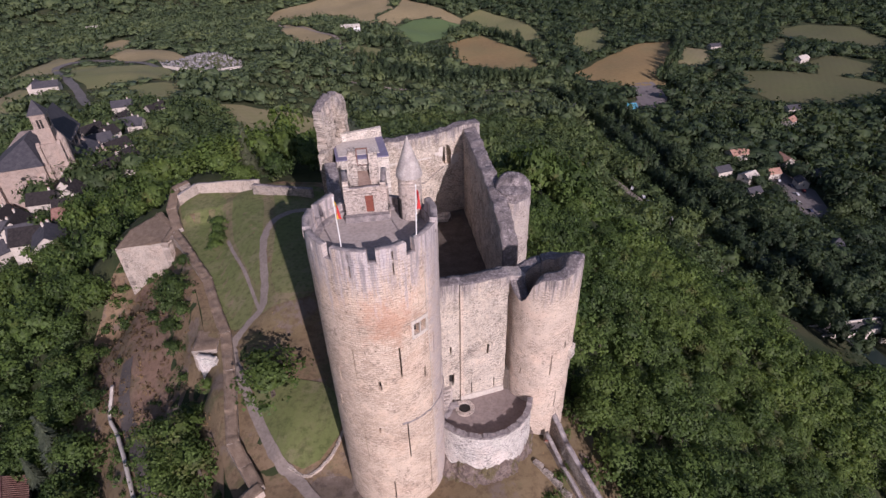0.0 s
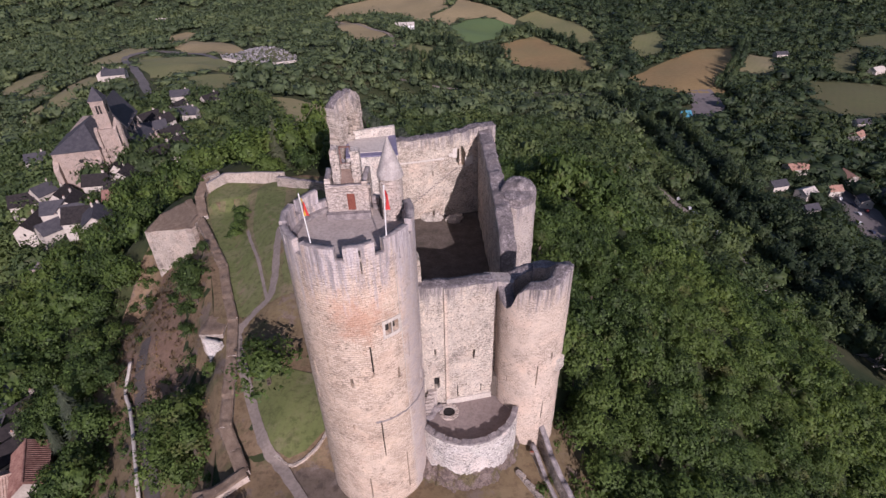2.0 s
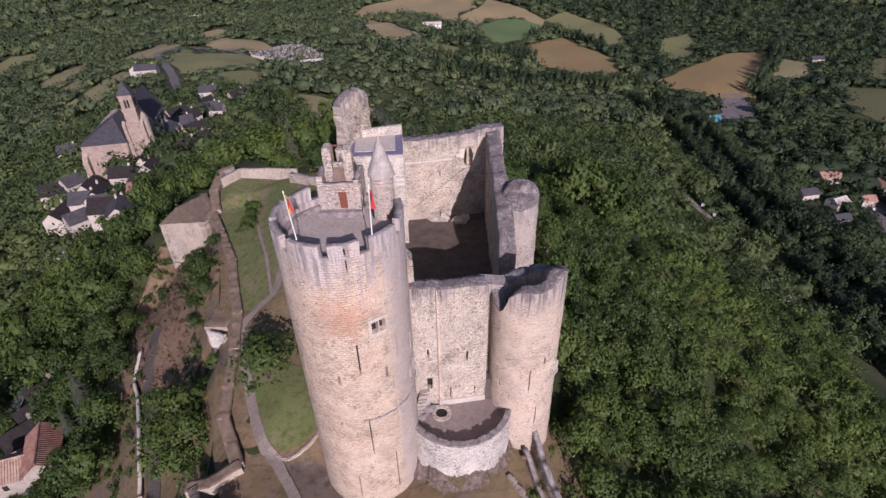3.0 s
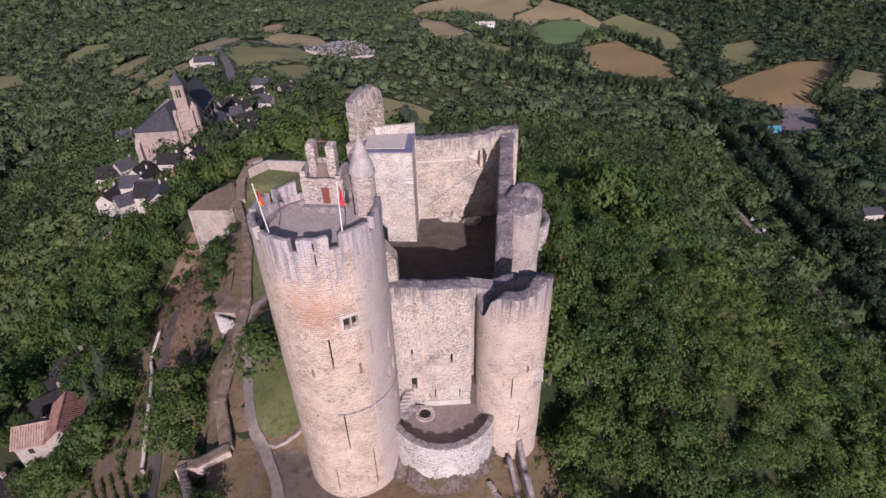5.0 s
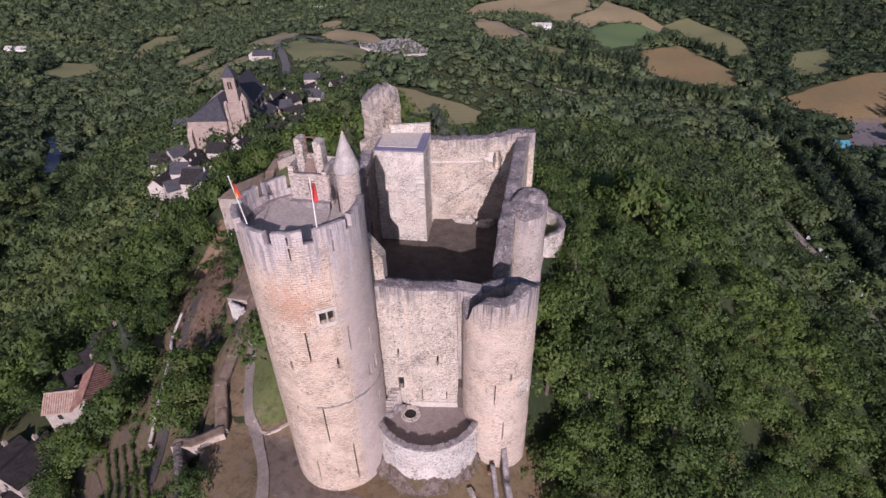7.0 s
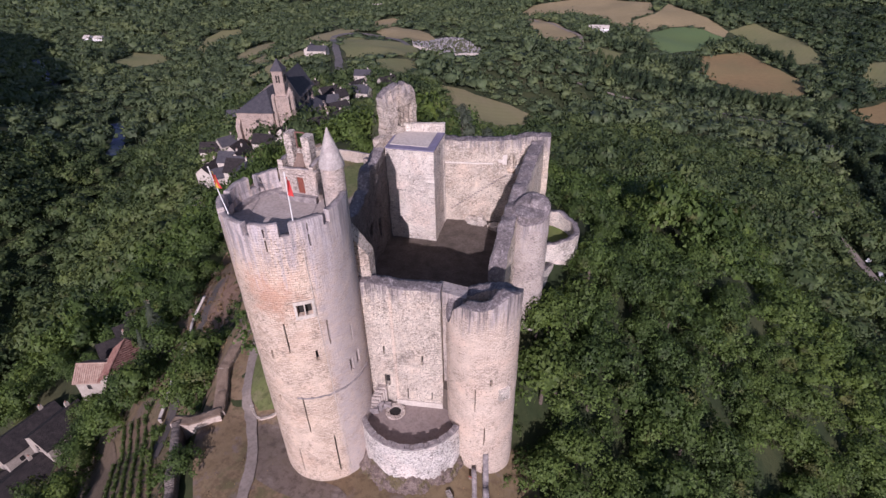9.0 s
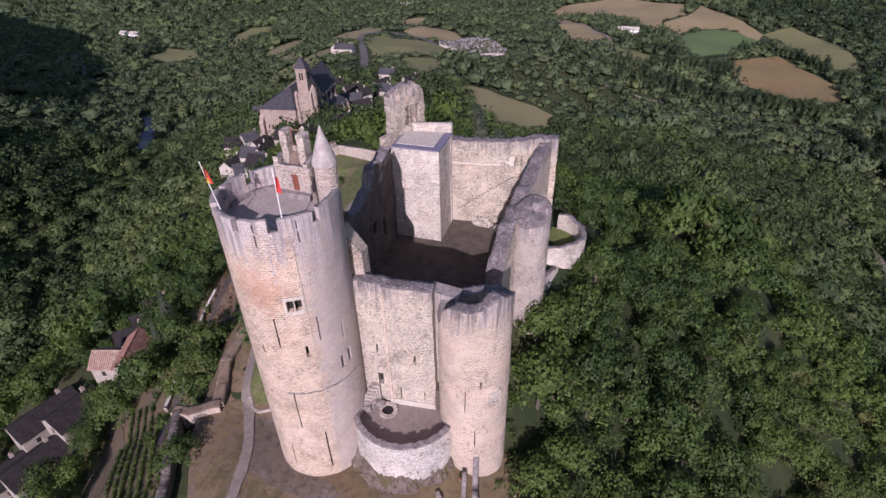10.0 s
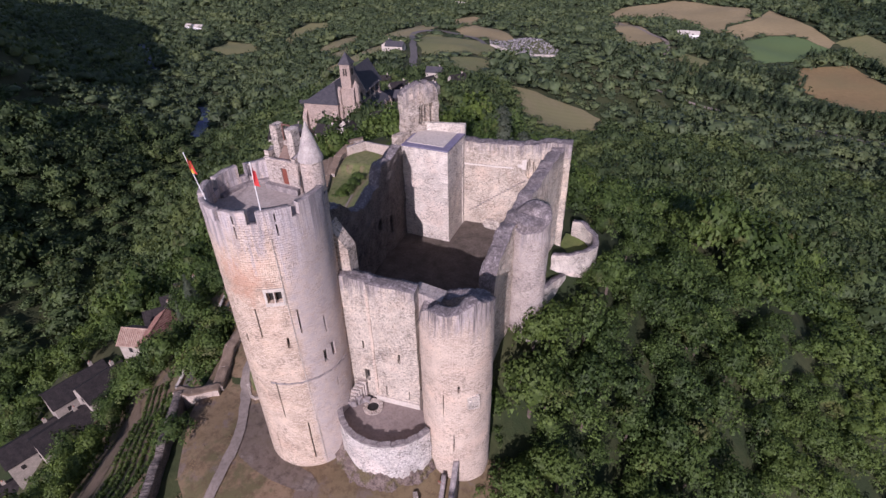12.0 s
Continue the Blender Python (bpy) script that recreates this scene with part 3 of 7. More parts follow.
keep_holes += [slot(a, w, za, zb) for a, w, za, zb in ((-68.3, 0.15, 22.4, 25.95), (-89.4, 0.26, 21.2, 22.3), (-43.4, 0.26, 21.1, 22.4), (-28.7, 0.14, 22.6, 25.5), (-8.2, 0.5, 17.7, 19.3),
    (2.3, 0.45, 17.9, 19.6), (-67.3, 0.13, 11.0, 16.2), (-43.0, 0.13, 4.1, 10.1), (0.7, 0.2, 13.4, 14.7), (-2.3, 0.2, 21.3, 23.4), (-111.0, 0.14, 22.6, 25.8), (-131.0, 0.22, 21.2, 22.9),
    (-137.0, 0.34, 17.6, 18.9), (-95.0, 0.2, 15.4, 16.1), (-87.0, 0.13, 3.9, 7.6), (-112.0, 0.13, 10.6, 15.2))]
CRENELS = [(-11.5, 7.0), (-50.0, 8.5), (-83.2, 7.0), (-121.5, 8.0), (-157.0, 8.0), (165.0, 8.0), (133.0, 7.0)]
merlons = []
for k, (c, w) in enumerate(CRENELS[:-1]):
    c2, w2 = CRENELS[k + 1]
    merlons.append((c2 + w2 / 2 if c2 < c else c2 - 360 + w2 / 2, c - w / 2))
merlons.append((-8.0, 30.0))
for lo, hi in merlons:
    if hi < 20:
        keep_holes.append(slot((lo + hi) / 2, 0.13, 33.55, 34.7, 0.4))
wall_panel("keep_wall", round_face(AX, AY, AR, 90.0), 2 * math.pi * AR, 0.5, lambda u: 34.9, 0.62, keep_holes, STONE, donjon, COPING, lumps=0.035, closed=True, seed=1.0)
for k, (lo, hi) in enumerate(merlons):
    w = radians(hi - lo) * AR
    tall = 36.02 + 0.1 * n1(k, 0.7, 9)
    holes = [(w / 2 - 0.065, w / 2 + 0.065, 34.93, 35.72, 0.35)] if hi < 20 else []
    wall_panel("merlon", round_face(AX, AY, AR + 0.02, lo), w, 34.88, lambda u: tall + ragged(u + 9 * k, 0.14, k), 0.58, holes, STONE, donjon, COPING, step=0.22, lumps=0.07, seed=k, step_z=0.26, crumble=0.08)
Shape().turned(AX, AY, [(33.4, AR - 0.5), (33.95, AR - 0.5)], 64).part("platform_floor", FLOOR, donjon, "worn grey-pink paved platform floor")


def arc_band(shape, cx, cy, r0, r1, a0, a1, z0, z1, n=30):
    """A curved bar between two radii."""
    verts = []
    for a in np.radians(np.linspace(a0, a1, n)):
        c, d = math.cos(a), math.sin(a)
        verts += [(cx + r * c, cy + r * d, z) for r, z in ((r0, z0), (r1, z0), (r1, z1), (r0, z1))]
    faces = [(4 * i + k, 4 * i + (k + 1) % 4, 4 * i + 4 + (k + 1) % 4, 4 * i + 4 + k)[::-1] for i in range(n - 1) for k in range(4)]
    if abs(a1 - a0) < 359.9:
        faces += [(0, 1, 2, 3), tuple(4 * (n - 1) + k for k in (3, 2, 1, 0))]
    return shape.add(verts, faces)


arc_band(Shape(), AX, AY, AR - 0.1, AR + 0.07, -72, 20, 16.2, 16.38, 90).rough(0.09, 0.35).part("string_course", COPING, donjon, "dark weathered string course")
win_frame = Shape()
for a0, a1, za, zb in ((-55.4, -53.1, 26.35, 28.3), (-46.6, -45.6, 26.7, 27.95), (-39.1, -36.9, 26.35, 28.3), (-53.1, -39.1, 27.94, 28.3), (-53.1, -39.1, 26.35, 26.7)):
    arc_band(win_frame, AX, AY, AR - 0.12, AR + 0.07, a0, a1, za, zb, 4)
win_frame.part("window_frame", PLASTER, donjon, "pale dressed stone frame of a twin window")
pipe = Shape()
px = [(*on_keep(-37.3, 0.05), 33.4), (*on_keep(-36.0, 0.05), 26.0), (*on_keep(-34.3, 0.05), 18.0), (*on_keep(-32.5, 0.05), 10.0), (*on_keep(-31.5, 0.06), 3.0)]
for a, b in zip(px[:-1], px[1:]):
    pipe.tube(a, b, 0.036, 0.036, 6)
pipe.part("lightning_conductor", PLASTER, donjon, "pale lightning conductor running down the wall")

# stair turret with its stone cone
turret = Shape()
TX, TY = -3.35, 41.0
turret.turned(TX, TY, [(33.0, 1.02), (37.9, 1.0)], 28).rough(0.03, 0.7)
turret.part("turret_wall", HOUSE_PLASTER, donjon, "plastered round stair turret", smooth=False)
Shape().turned(TX, TY, [(37.85, 1.12), (38.2, 1.08), (39.3, 0.72), (40.6, 0.27), (41.3, 0.04)], 28).rough(0.04, 0.4).part("turret_cone", CONE_STONE, donjon, "grey stone cone roof")

# ---- curtain wall, second tower, grey tower ----
curtain = thing("curtain_wall", "high rubble curtain wall between the two round towers", "wall", kind="structure")
pt, w = straight((0.85, 41.40), (5.82, 43.0))
wall_panel("main_wall", pt, w, 7.0, lambda u: 25.45 + ragged(u, 0.25, 2), 1.75, [(3.0, 3.24, 15.5, 16.9, 0.5), (1.25, 1.37, 9.9, 11.7, 0.3), (3.95, 4.07, 9.9, 11.4, 0.3)], CURTAIN, curtain, RUIN_TOP, seed=4.0, lumps=0.08, step=0.35, step_z=0.6, crumble=0.22)
Shape().prism([pt(0.02, -0.07), pt(0.34, -0.07), pt(0.34, 0.1), pt(0.02, 0.1)], 9.6, 24.9).rough(0.04, 0.8).part("edge_strip", STONE_B, curtain, "pale dressed strip up the wall")
pt, w = straight((-2.2, 40.64), (0.83, 41.62))
wall_panel("side_wall", pt, w, 7.0, lambda u: 25.7 + ragged(u + 30, 0.25, 2), 1.6, [(1.85, 2.5, 11.65, 13.3, 0.6), (2.0, 2.2, 16.4, 17.6, 0.5)], CURTAIN, curtain, RUIN_TOP, seed=5.0, lumps=0.08, step=0.35, step_z=0.6, crumble=0.22)

BX, BY, BR = 9.73, 44.49, 3.65
tower_b = thing("round_tower", "ruined round tower with a broken streaked rim", "tower")
RIM = [(-180, 24.3), (-167, 23.8), (-140, 22.8), (-129, 23.4), (-119, 25.3), (-106, 26.2), (-90, 26.5), (-75, 26.4), (-62, 26.6), (-50, 26.9), (-38, 27.6), (-22, 27.8), (0, 27.0), (40, 25.6), (90, 24.4), (140, 23.9), (180, 24.3)]


def rim_b(u):
    a = (90.0 + math.degrees(u / BR) + 180.0) % 360.0 - 180.0
    return float(np.interp(a, [r[0] for r in RIM], [r[1] for r in RIM])) + ragged(u, 0.32, 6)


wall_panel("tower_wall", round_face(BX, BY, BR, 90.0), 2 * math.pi * BR, 1.0, rim_b, 1.5, [slot(a, w, za, zb, 0.5, BR) for a, w, za, zb in ((-53, 0.26, 16.9, 17.8), (-77.3, 0.12, 13.4, 16.3), (-61.6, 0.12, 7.8, 10.6), (-129.7, 0.14, 12.9, 13.9))],
    STONE_B, tower_b, RUIN_TOP, lumps=0.07, closed=True, seed=2.0, step=0.3, step_z=0.5, crumble=0.16)
Shape().turned(BX, BY, [(20.0, BR - 1.3), (20.4, BR - 1.3)], 32).part("tower_floor", RUIN_TOP, tower_b)

CX, CY, CR = 8.33, 62.5, 2.3
tower_c = thing("buttress_tower", "slender grey round tower with a broken sloping top", "tower")
wall_panel("tower_wall", round_face(CX, CY, CR, 90.0), 2 * math.pi * CR, 2.0, lambda u: 25.2 + 1.1 * math.sin(radians(90) + u / CR) + ragged(u, 0.3, 8), 2.28, [], STONE_C, tower_c, RUIN_TOP, lumps=0.1, closed=True, seed=3.0, step=0.3, step_z=0.5, crumble=0.35)
Shape().turned(CX, CY + 0.05, [(23.5, 1.95), (25.0, 1.95), (25.25, 1.5), (25.3, 0.9), (25.35, 0.3)], 30).rough(0.16, 0.5).part("broken_top", RUIN_TOP, tower_c, "rough violet-grey broken masonry top")

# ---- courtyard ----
# Soil with the courtyard's deep shade put into its colour.
COURT = plain_material("shaded_court_soil", (0.085, 0.068, 0.055), (0.15, 0.12, 0.10), 0.5, 1.0, 0.5)
gap = Shape().prism([(4.6, 43.9), (7.8, 44.6), (7.2, 46.6), (4.6, 45.6)], 5.0, [24.9, 24.2, 24.0, 24.8])
gap.rough(0.12, 0.6).part("return_wall", STONE_C, curtain)
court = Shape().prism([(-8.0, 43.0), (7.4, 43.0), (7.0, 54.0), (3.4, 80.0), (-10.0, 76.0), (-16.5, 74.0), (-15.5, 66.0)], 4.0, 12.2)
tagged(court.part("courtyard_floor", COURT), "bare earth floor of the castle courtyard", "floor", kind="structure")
west = thing("west_wall", "broken courtyard wall with a ragged top, darkened for its shade", "wall", kind="structure")
pt, w = straight((-9.5, 42.6), (-15.3, 67.6))
WEST = [(42.6, 27.0), (51.0, 26.2), (52.5, 24.6), (53.6, 23.8), (56.2, 22.4), (57.6, 23.6), (60.3, 24.0), (61.0, 26.0), (63.8, 26.3), (67.6, 26.9)]
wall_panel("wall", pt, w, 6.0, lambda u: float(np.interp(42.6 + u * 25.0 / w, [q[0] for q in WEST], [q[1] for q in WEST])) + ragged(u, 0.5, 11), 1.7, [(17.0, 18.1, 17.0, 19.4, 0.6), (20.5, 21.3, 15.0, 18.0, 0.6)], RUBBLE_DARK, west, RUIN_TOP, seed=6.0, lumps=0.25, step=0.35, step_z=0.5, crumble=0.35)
north = thing("back_wall", "tall sunlit rubble wall with a broken window", "wall", kind="structure")
pt, w = straight((-10.2, 75.6), (5.0, 80.97))
wall_panel("wall", pt, w, 6.0, lambda u: float(np.interp(u, [0, 4, 8, 11.5, 14, 16.2], [26.3, 25.9, 26.0, 26.5, 26.9, 26.8])) + ragged(u, 0.35, 12), 2.0, [(9.75, 9.95, 21.3, 23.2, 0.9), (9.95, 10.2, 20.9, 23.8, 0.9), (10.2, 10.9, 20.8, 24.15, 0.9), (10.9, 11.15, 20.9, 23.8, 0.9), (11.15, 11.35, 21.4, 23.1, 0.9), (5.75, 6.0, 19.6, 20.6, 0.6), (4.0, 5.2, 12.0, 13.4, 0.6)], BACK_STONE, north, RUIN_TOP, blind=0, seed=7.0, lumps=0.12, step=0.35, step_z=0.5, crumble=0.35)
east = thing("east_wall", "broken courtyard wall stepping down to a sloping end", "wall", kind="structure")
pt, w = straight((2.3, 80.3), (6.4, 53.6))
wall_panel("wall", pt, w, 4.0, lambda u: float(np.interp(u, [0, 8, 17, 21, 24, 26.3, 27.0], [26.4, 25.9, 25.0, 24.2, 23.2, 21.6, 15.0])) + ragged(u, 0.5, 13), 1.9, [(5.0, 6.2, 16.0, 18.5, 0.7)], BACK_STONE, east, RUIN_TOP, seed=8.0, lumps=0.18, back_drop=-0.2, step=0.35, step_z=0.5, crumble=0.4)
pt, w = straight((6.3, 54.2), (7.2, 47.2))
wall_panel("low_wall", pt, w, 4.0, lambda u: 12.8 + ragged(u, 0.5, 14), 2.0, [], RUBBLE, east, RUIN_TOP, seed=9.0, lumps=0.2, step=0.35, crumble=0.4)

BLOCK = [(-15.3, 67.6), (-8.3, 69.1), (-9.9, 75.9), (-16.8, 73.6)]
block = thing("square_tower", "square rubble tower with a flat lead-edged roof", "tower")
for k, holes in ((0, []), (1, [(5.6, 5.85, 21.0, 23.4, 0.5), (5.6, 5.85, 16.5, 19.0, 0.5)]), (2, []), (3, [])):
    pt, w = straight(BLOCK[k], BLOCK[(k + 1) % 4])
    wall_panel("tower_wall", pt, w, 6.0, lambda u: 26.95, 1.0, holes, RUBBLE, block, COPING, seed=10.0 + k, lumps=0.05)
cx, cy = sum(p[0] for p in BLOCK) / 4, sum(p[1] for p in BLOCK) / 4


def shrunk(f):
    return [(cx + f * (p[0] - cx), cy + f * (p[1] - cy)) for p in BLOCK]


Shape().prism(shrunk(1.01), 26.93, 27.12).part("roof_edge", LEAD, block, "violet-grey lead roof edge")
Shape().prism([(p[0] - 0.45, p[1] + 0.35) for p in shrunk(0.8)], 27.1, 27.2).part("roof_slab", ROOF_SLAB, block, "pale roof slab")
Shape().prism([(-16.6, 73.5), (-9.9, 75.9), (-10.1, 76.5), (-16.8, 74.1)], 26.5, [28.3, 28.5, 28.5, 28.3]).rough(0.1, 0.8).part("roof_parapet", RUBBLE, block)
spur = thing("ruined_spur", "tall broken wall fragment with the scar of an arch", "wall")
pt, w = straight((-17.0, 70.5), (-14.6, 75.9))
SPUR = [(0, 33.0), (0.3, 33.5), (0.9, 33.7), (1.1, 34.1), (2.0, 34.2), (2.2, 34.5), (3.0, 34.4), (3.8, 34.1), (4.0, 34.3), (4.7, 33.9), (5.2, 33.6), (5.6, 32.6), (5.9, 31.5)]
wall_panel("wall", pt, w, 8.0, lambda u: float(np.interp(u, [q[0] for q in SPUR], [q[1] for q in SPUR])) + ragged(u, 0.4, 15), 1.5, [(2.5, 2.9, 28.2, 32.0, 0.6), (2.9, 3.4, 28.0, 32.6, 0.6), (3.4, 4.3, 28.0, 32.9, 0.6), (4.3, 5.1, 28.0, 32.4, 0.6)], SPUR_STONE, spur, RUIN_TOP, seed=12.0, lumps=0.26, step=0.25, step_z=0.35, crumble=0.3, blind=0)
for k, (z0, z1, out) in enumerate(((8.0, 27.6, 0.9),)):
    Shape().prism([(-17.6 - out * 0.3, 69.4 - out), (-16.9, 69.5 - out * 0.6), (-16.3, 71.0), (-17.9, 71.4)], z0, z1).rough(0.15, 0.6, k).part("broken_buttress", SPUR_STONE, spur)

# ---- half-round terrace at the foot of the curtain ----
terrace = thing("half_round_terrace", "low half-round bastion of pale rubble with a paved floor", "terrace")
MX, MY, MR = 3.0, 41.3, 5.85
wall_panel("terrace_wall", round_face(MX, MY, MR, 205.0), radians(150.0) * MR, -1.0, lambda u: 9.95 + ragged(u, 0.1, 20), 0.5, [], WHITE_RUBBLE, terrace, COPING, seed=13.0, lumps=0.1, step=0.3, step_z=0.5)
foot = [(MX + 5.5 * math.cos(radians(a)), MY + 5.5 * math.sin(radians(a))) for a in range(200, 361, 8)] + [(7.0, 44.0), (-3.0, 42.0)]
Shape().prism(foot, 1.0, 9.0).part("terrace_floor", TERRACE_FLOOR, terrace, "smooth pink-grey paved floor")

# ---- on the keep's platform ----
gate_house = thing("platform_house", "small ruined guard house with a red-brown door on the keep's platform", "house", at=(0, 0, 0))
pt, w = straight((-8.9, 40.25), (-5.15, 40.85))
wall_panel("front_wall", pt, w, 33.9, lambda u: 36.95 + ragged(u, 0.1, 31), 0.5, [(1.72, 2.42, 34.56, 36.2, 0.28)], HOUSE_PLASTER, gate_house, COPING, step=0.3, lumps=0.06, seed=31.0, step_z=0.4)
c, s = math.cos(radians(9.1)), math.sin(radians(9.1))


def by_house(u, d):
    """u along the front, d behind it."""
    return (-8.9 + c * u - s * d, 40.25 + s * u + c * d)


x, y = by_house(2.07, 0.14)
Shape().box(x, y, 34.56, 0.66, 0.07, 1.62, 9.1).part("door", DOOR_WOOD, gate_house, "closed red-brown plank door")
for u, wide, tall in ((1.0, 0.72, 39.95), (2.72, 0.72, 39.75)):
    sh = Shape()
    zs = list(np.arange(33.9, tall, 0.45)) + [tall]
    for k, z in enumerate(zs):
        grow = wide / 2 * (1 + 0.12 * n1(z, 0.8, u)) * (0.82 if k == len(zs) - 1 else 1.0)
        sh.v += [(*by_house(u + p * grow, 1.25 + q * (0.5 + 0.06 * n1(z, 0.6, u + 4))), z) for p, q in ((-1, -1), (1, -1), (1, 1), (-1, 1))]
    sh.f += [(4 * k + i, 4 * k + (i + 1) % 4, 4 * k + 4 + (i + 1) % 4, 4 * k + 4 + i) for k in range(len(zs) - 1) for i in range(4)]
    sh.f += [tuple(4 * (len(zs) - 1) + i for i in range(4))]
    sh.rough(0.06, 0.5, u).part("pier", HOUSE_STONE, gate_house, "tall broken masonry pier")
a, b, d, e = by_house(1.3, 0.45), by_house(2.4, 0.45), by_house(2.4, 1.5), by_house(1.3, 1.5)
Shape().prism([a, b, d, e], 36.5, [36.95, 36.95, 38.0, 38.0]).part("lean_roof", BROWN_TILE, gate_house, "worn brown tiled lean-to roof")
x, y = by_house(1.86, 1.5)
Shape().box(x, y, 37.8, 1.05, 0.25, 0.55, 9.1).part("sill", HOUSE_STONE, gate_house)
rust_frame = Shape()
for u0, z0, sx, sz in ((1.42, 38.35, 0.08, 1.5), (2.3, 38.35, 0.08, 1.5), (1.86, 39.8, 0.95, 0.1), (1.86, 38.3, 0.95, 0.08)):
    x, y = by_house(u0, 1.5)
    rust_frame.box(x, y, z0, sx, 0.1, sz, 9.1)
rust_frame.part("rusty_frame", RED_TILE, gate_house, "rust-brown timber frame between the piers")
pt, w = straight(by_house(-0.05, 0.1), by_house(-0.1, 2.4))
wall_panel("side_wall", (lambda u, d, p=pt: p(u, -d)), w, 33.9, lambda u: 37.7 + ragged(u, 0.35, 33), 0.5, [], HOUSE_STONE, gate_house, COPING, step=0.3, lumps=0.06, seed=33.0, step_z=0.5)
pt, w = straight(by_house(3.55, 0.0), by_house(3.8, 2.2))
wall_panel("side_wall", pt, w, 33.9, lambda u: 37.3 + 0.2 * u + ragged(u, 0.35, 34), 0.45, [], HOUSE_STONE, gate_house, COPING, step=0.3, lumps=0.06, seed=34.0, step_z=0.5)
x, y = TX + 1.02 * math.cos(radians(-155)), TY + 1.02 * math.sin(radians(-155))
Shape().box(x, y, 33.95, 0.12, 0.66, 1.9, -155 + 360).part("turret_door", DARK, donjon, "narrow stair doorway, its darkness a near-black panel")
step_ring = Shape()
arc_band(step_ring, AX, AY, AR - 1.05, AR - 0.5, 35, 200, 33.9, 34.3, 40)
x0, y0 = by_house(-0.1, -0.55)
x1, y1 = by_house(3.7, -0.55)
step_ring.prism([(x0, y0), (x1, y1), by_house(3.7, 0.1), by_house(-0.1, 0.1)], 33.9, 34.5)
step_ring.rough(0.03, 0.5).part("parapet_step", COPING, donjon, "low stone step behind the parapet")
pier = Shape().prism([(-3.2, 41.6), (-1.3, 42.2), (-1.7, 43.6), (-3.6, 43.0)], 8.0, [30.9, 28.2, 28.2, 30.9]).rough(0.2, 0.6)
pier.part("buttress", SPUR_STONE, donjon, "sloping-topped buttress against the keep")


def flag(name, label, base, tip, cloth, length, drop):
    """A leaning pole with a hanging flag, its foot on the platform."""
    pole = thing(name, label, "flag", "flags on the keep")
    base, tip = Vector(base), Vector(tip)
    Shape().tube(base, tip, 0.055, 0.04, 8).part("pole", WHITE, pole, "white painted pole")
    Shape().turned(tip.x, tip.y, [(tip.z, 0.05), (tip.z + 0.06, 0.06), (tip.z + 0.12, 0.02)], 8).part("finial", WHITE, pole)
    n, m = 9, 7
    strips = len(cloth)
    for k, mat in enumerate(cloth):
        verts, faces = [], []
        for i in range(n):
            for j in range(m):
                u, v = (k + j / (m - 1)) / strips, i / (n - 1)
                top = tip + (base - tip) * 0.05
                hang = length * u
                x = top.x + hang * 0.52 + 0.10 * math.sin(5.0 * u + 2.0 * v)
                y = top.y + hang * 0.20 + 0.12 * math.sin(7.0 * u + 1.3)
                z = top.z - drop * v - hang * 0.72
                verts.append((x + (base.x - tip.x) * 0.2 * v, y + (base.y - tip.y) * 0.2 * v, z))
        for i in range(n - 1):
            for j in range(m - 1):
                q = i * m + j
                faces.append((q, q + 1, q + m + 1, q + m))
        put("cloth", mesh_of("cloth", verts, faces, mat, smooth=True), pole, "limp hanging cloth")
    return pole


flag("flag", "white pole with a limp red flag on the keep", (-2.64, 34.46, 33.95), (-2.38, 34.3, 40.25), [FLAG_RED], 0.55, 1.35)
flag("flag", "white pole with a striped red and yellow flag on the keep", (-8.12, 33.45, 33.95), (-7.95, 32.35, 40.45), [FLAG_YELLOW, FLAG_RED, FLAG_YELLOW, FLAG_RED], 0.55, 1.25)

# ---- terrace details ----
well = thing("well", "round stone well mouth on the terrace floor", "well", at=(1.25, 40.2, 9.0))
sh = Shape()
arc_band(sh, 0, 0, 0.66, 1.12, 0, 360, 0.0, 0.24, 40)
sh.rough(0.08, 0.3).part("kerb", HOUSE_STONE, well)
Shape().turned(0, 0, [(0.01, 0.67), (0.05, 0.67)], 24).part("shaft", DARK, well, "well shaft, its darkness a flat near-black disc")
stair = thing("stone_stair", "broken stone stair up to the small doorway", "stair")
for k in range(9):
    t = k / 8
    x, y = -1.55 + 0.9 * t, 38.6 + 2.25 * t
    Shape().box(x, y, 8.9, 1.0, 0.42, 0.3 + 0.31 * k, 20).rough(0.05, 0.4, k).part("step", STONE_C, stair)
sh = Shape()
for k, (a, b, tall) in enumerate(((-0.6, 39.9, 1.0), (0.1, 40.5, 0.6), (-0.9, 39.2, 0.8))):
    sh.box(a, b, 8.95, 0.9, 0.6, tall, 15 * k)
sh.rough(0.15, 0.5).part("rubble", COPING, stair)
ledge = Shape()
pt, w = straight((0.85, 41.36), (5.78, 42.95))
a, b = pt(0, -0.12), pt(w, -0.12)
ledge.prism([a, b, pt(w, 0.05), pt(0, 0.05)], 8.9, 9.75).rough(0.05, 0.7).part("ledge", PLASTER, curtain, "pale mortared ledge along the wall's foot")
for k in range(30):
    a = 206.0 + 4.93 * k
    arc_band(Shape(), MX, MY, MR - 0.56, MR + 0.06 + 0.04 * n1(k, 0.7, 2), a + 0.12, a + 4.8, 9.9, (10.2 if k % 3 else 10.06) + 0.08 * n1(k, 0.6, 6), 4).rough(0.04, 0.5, k).part("coping_stone", COPING, terrace)
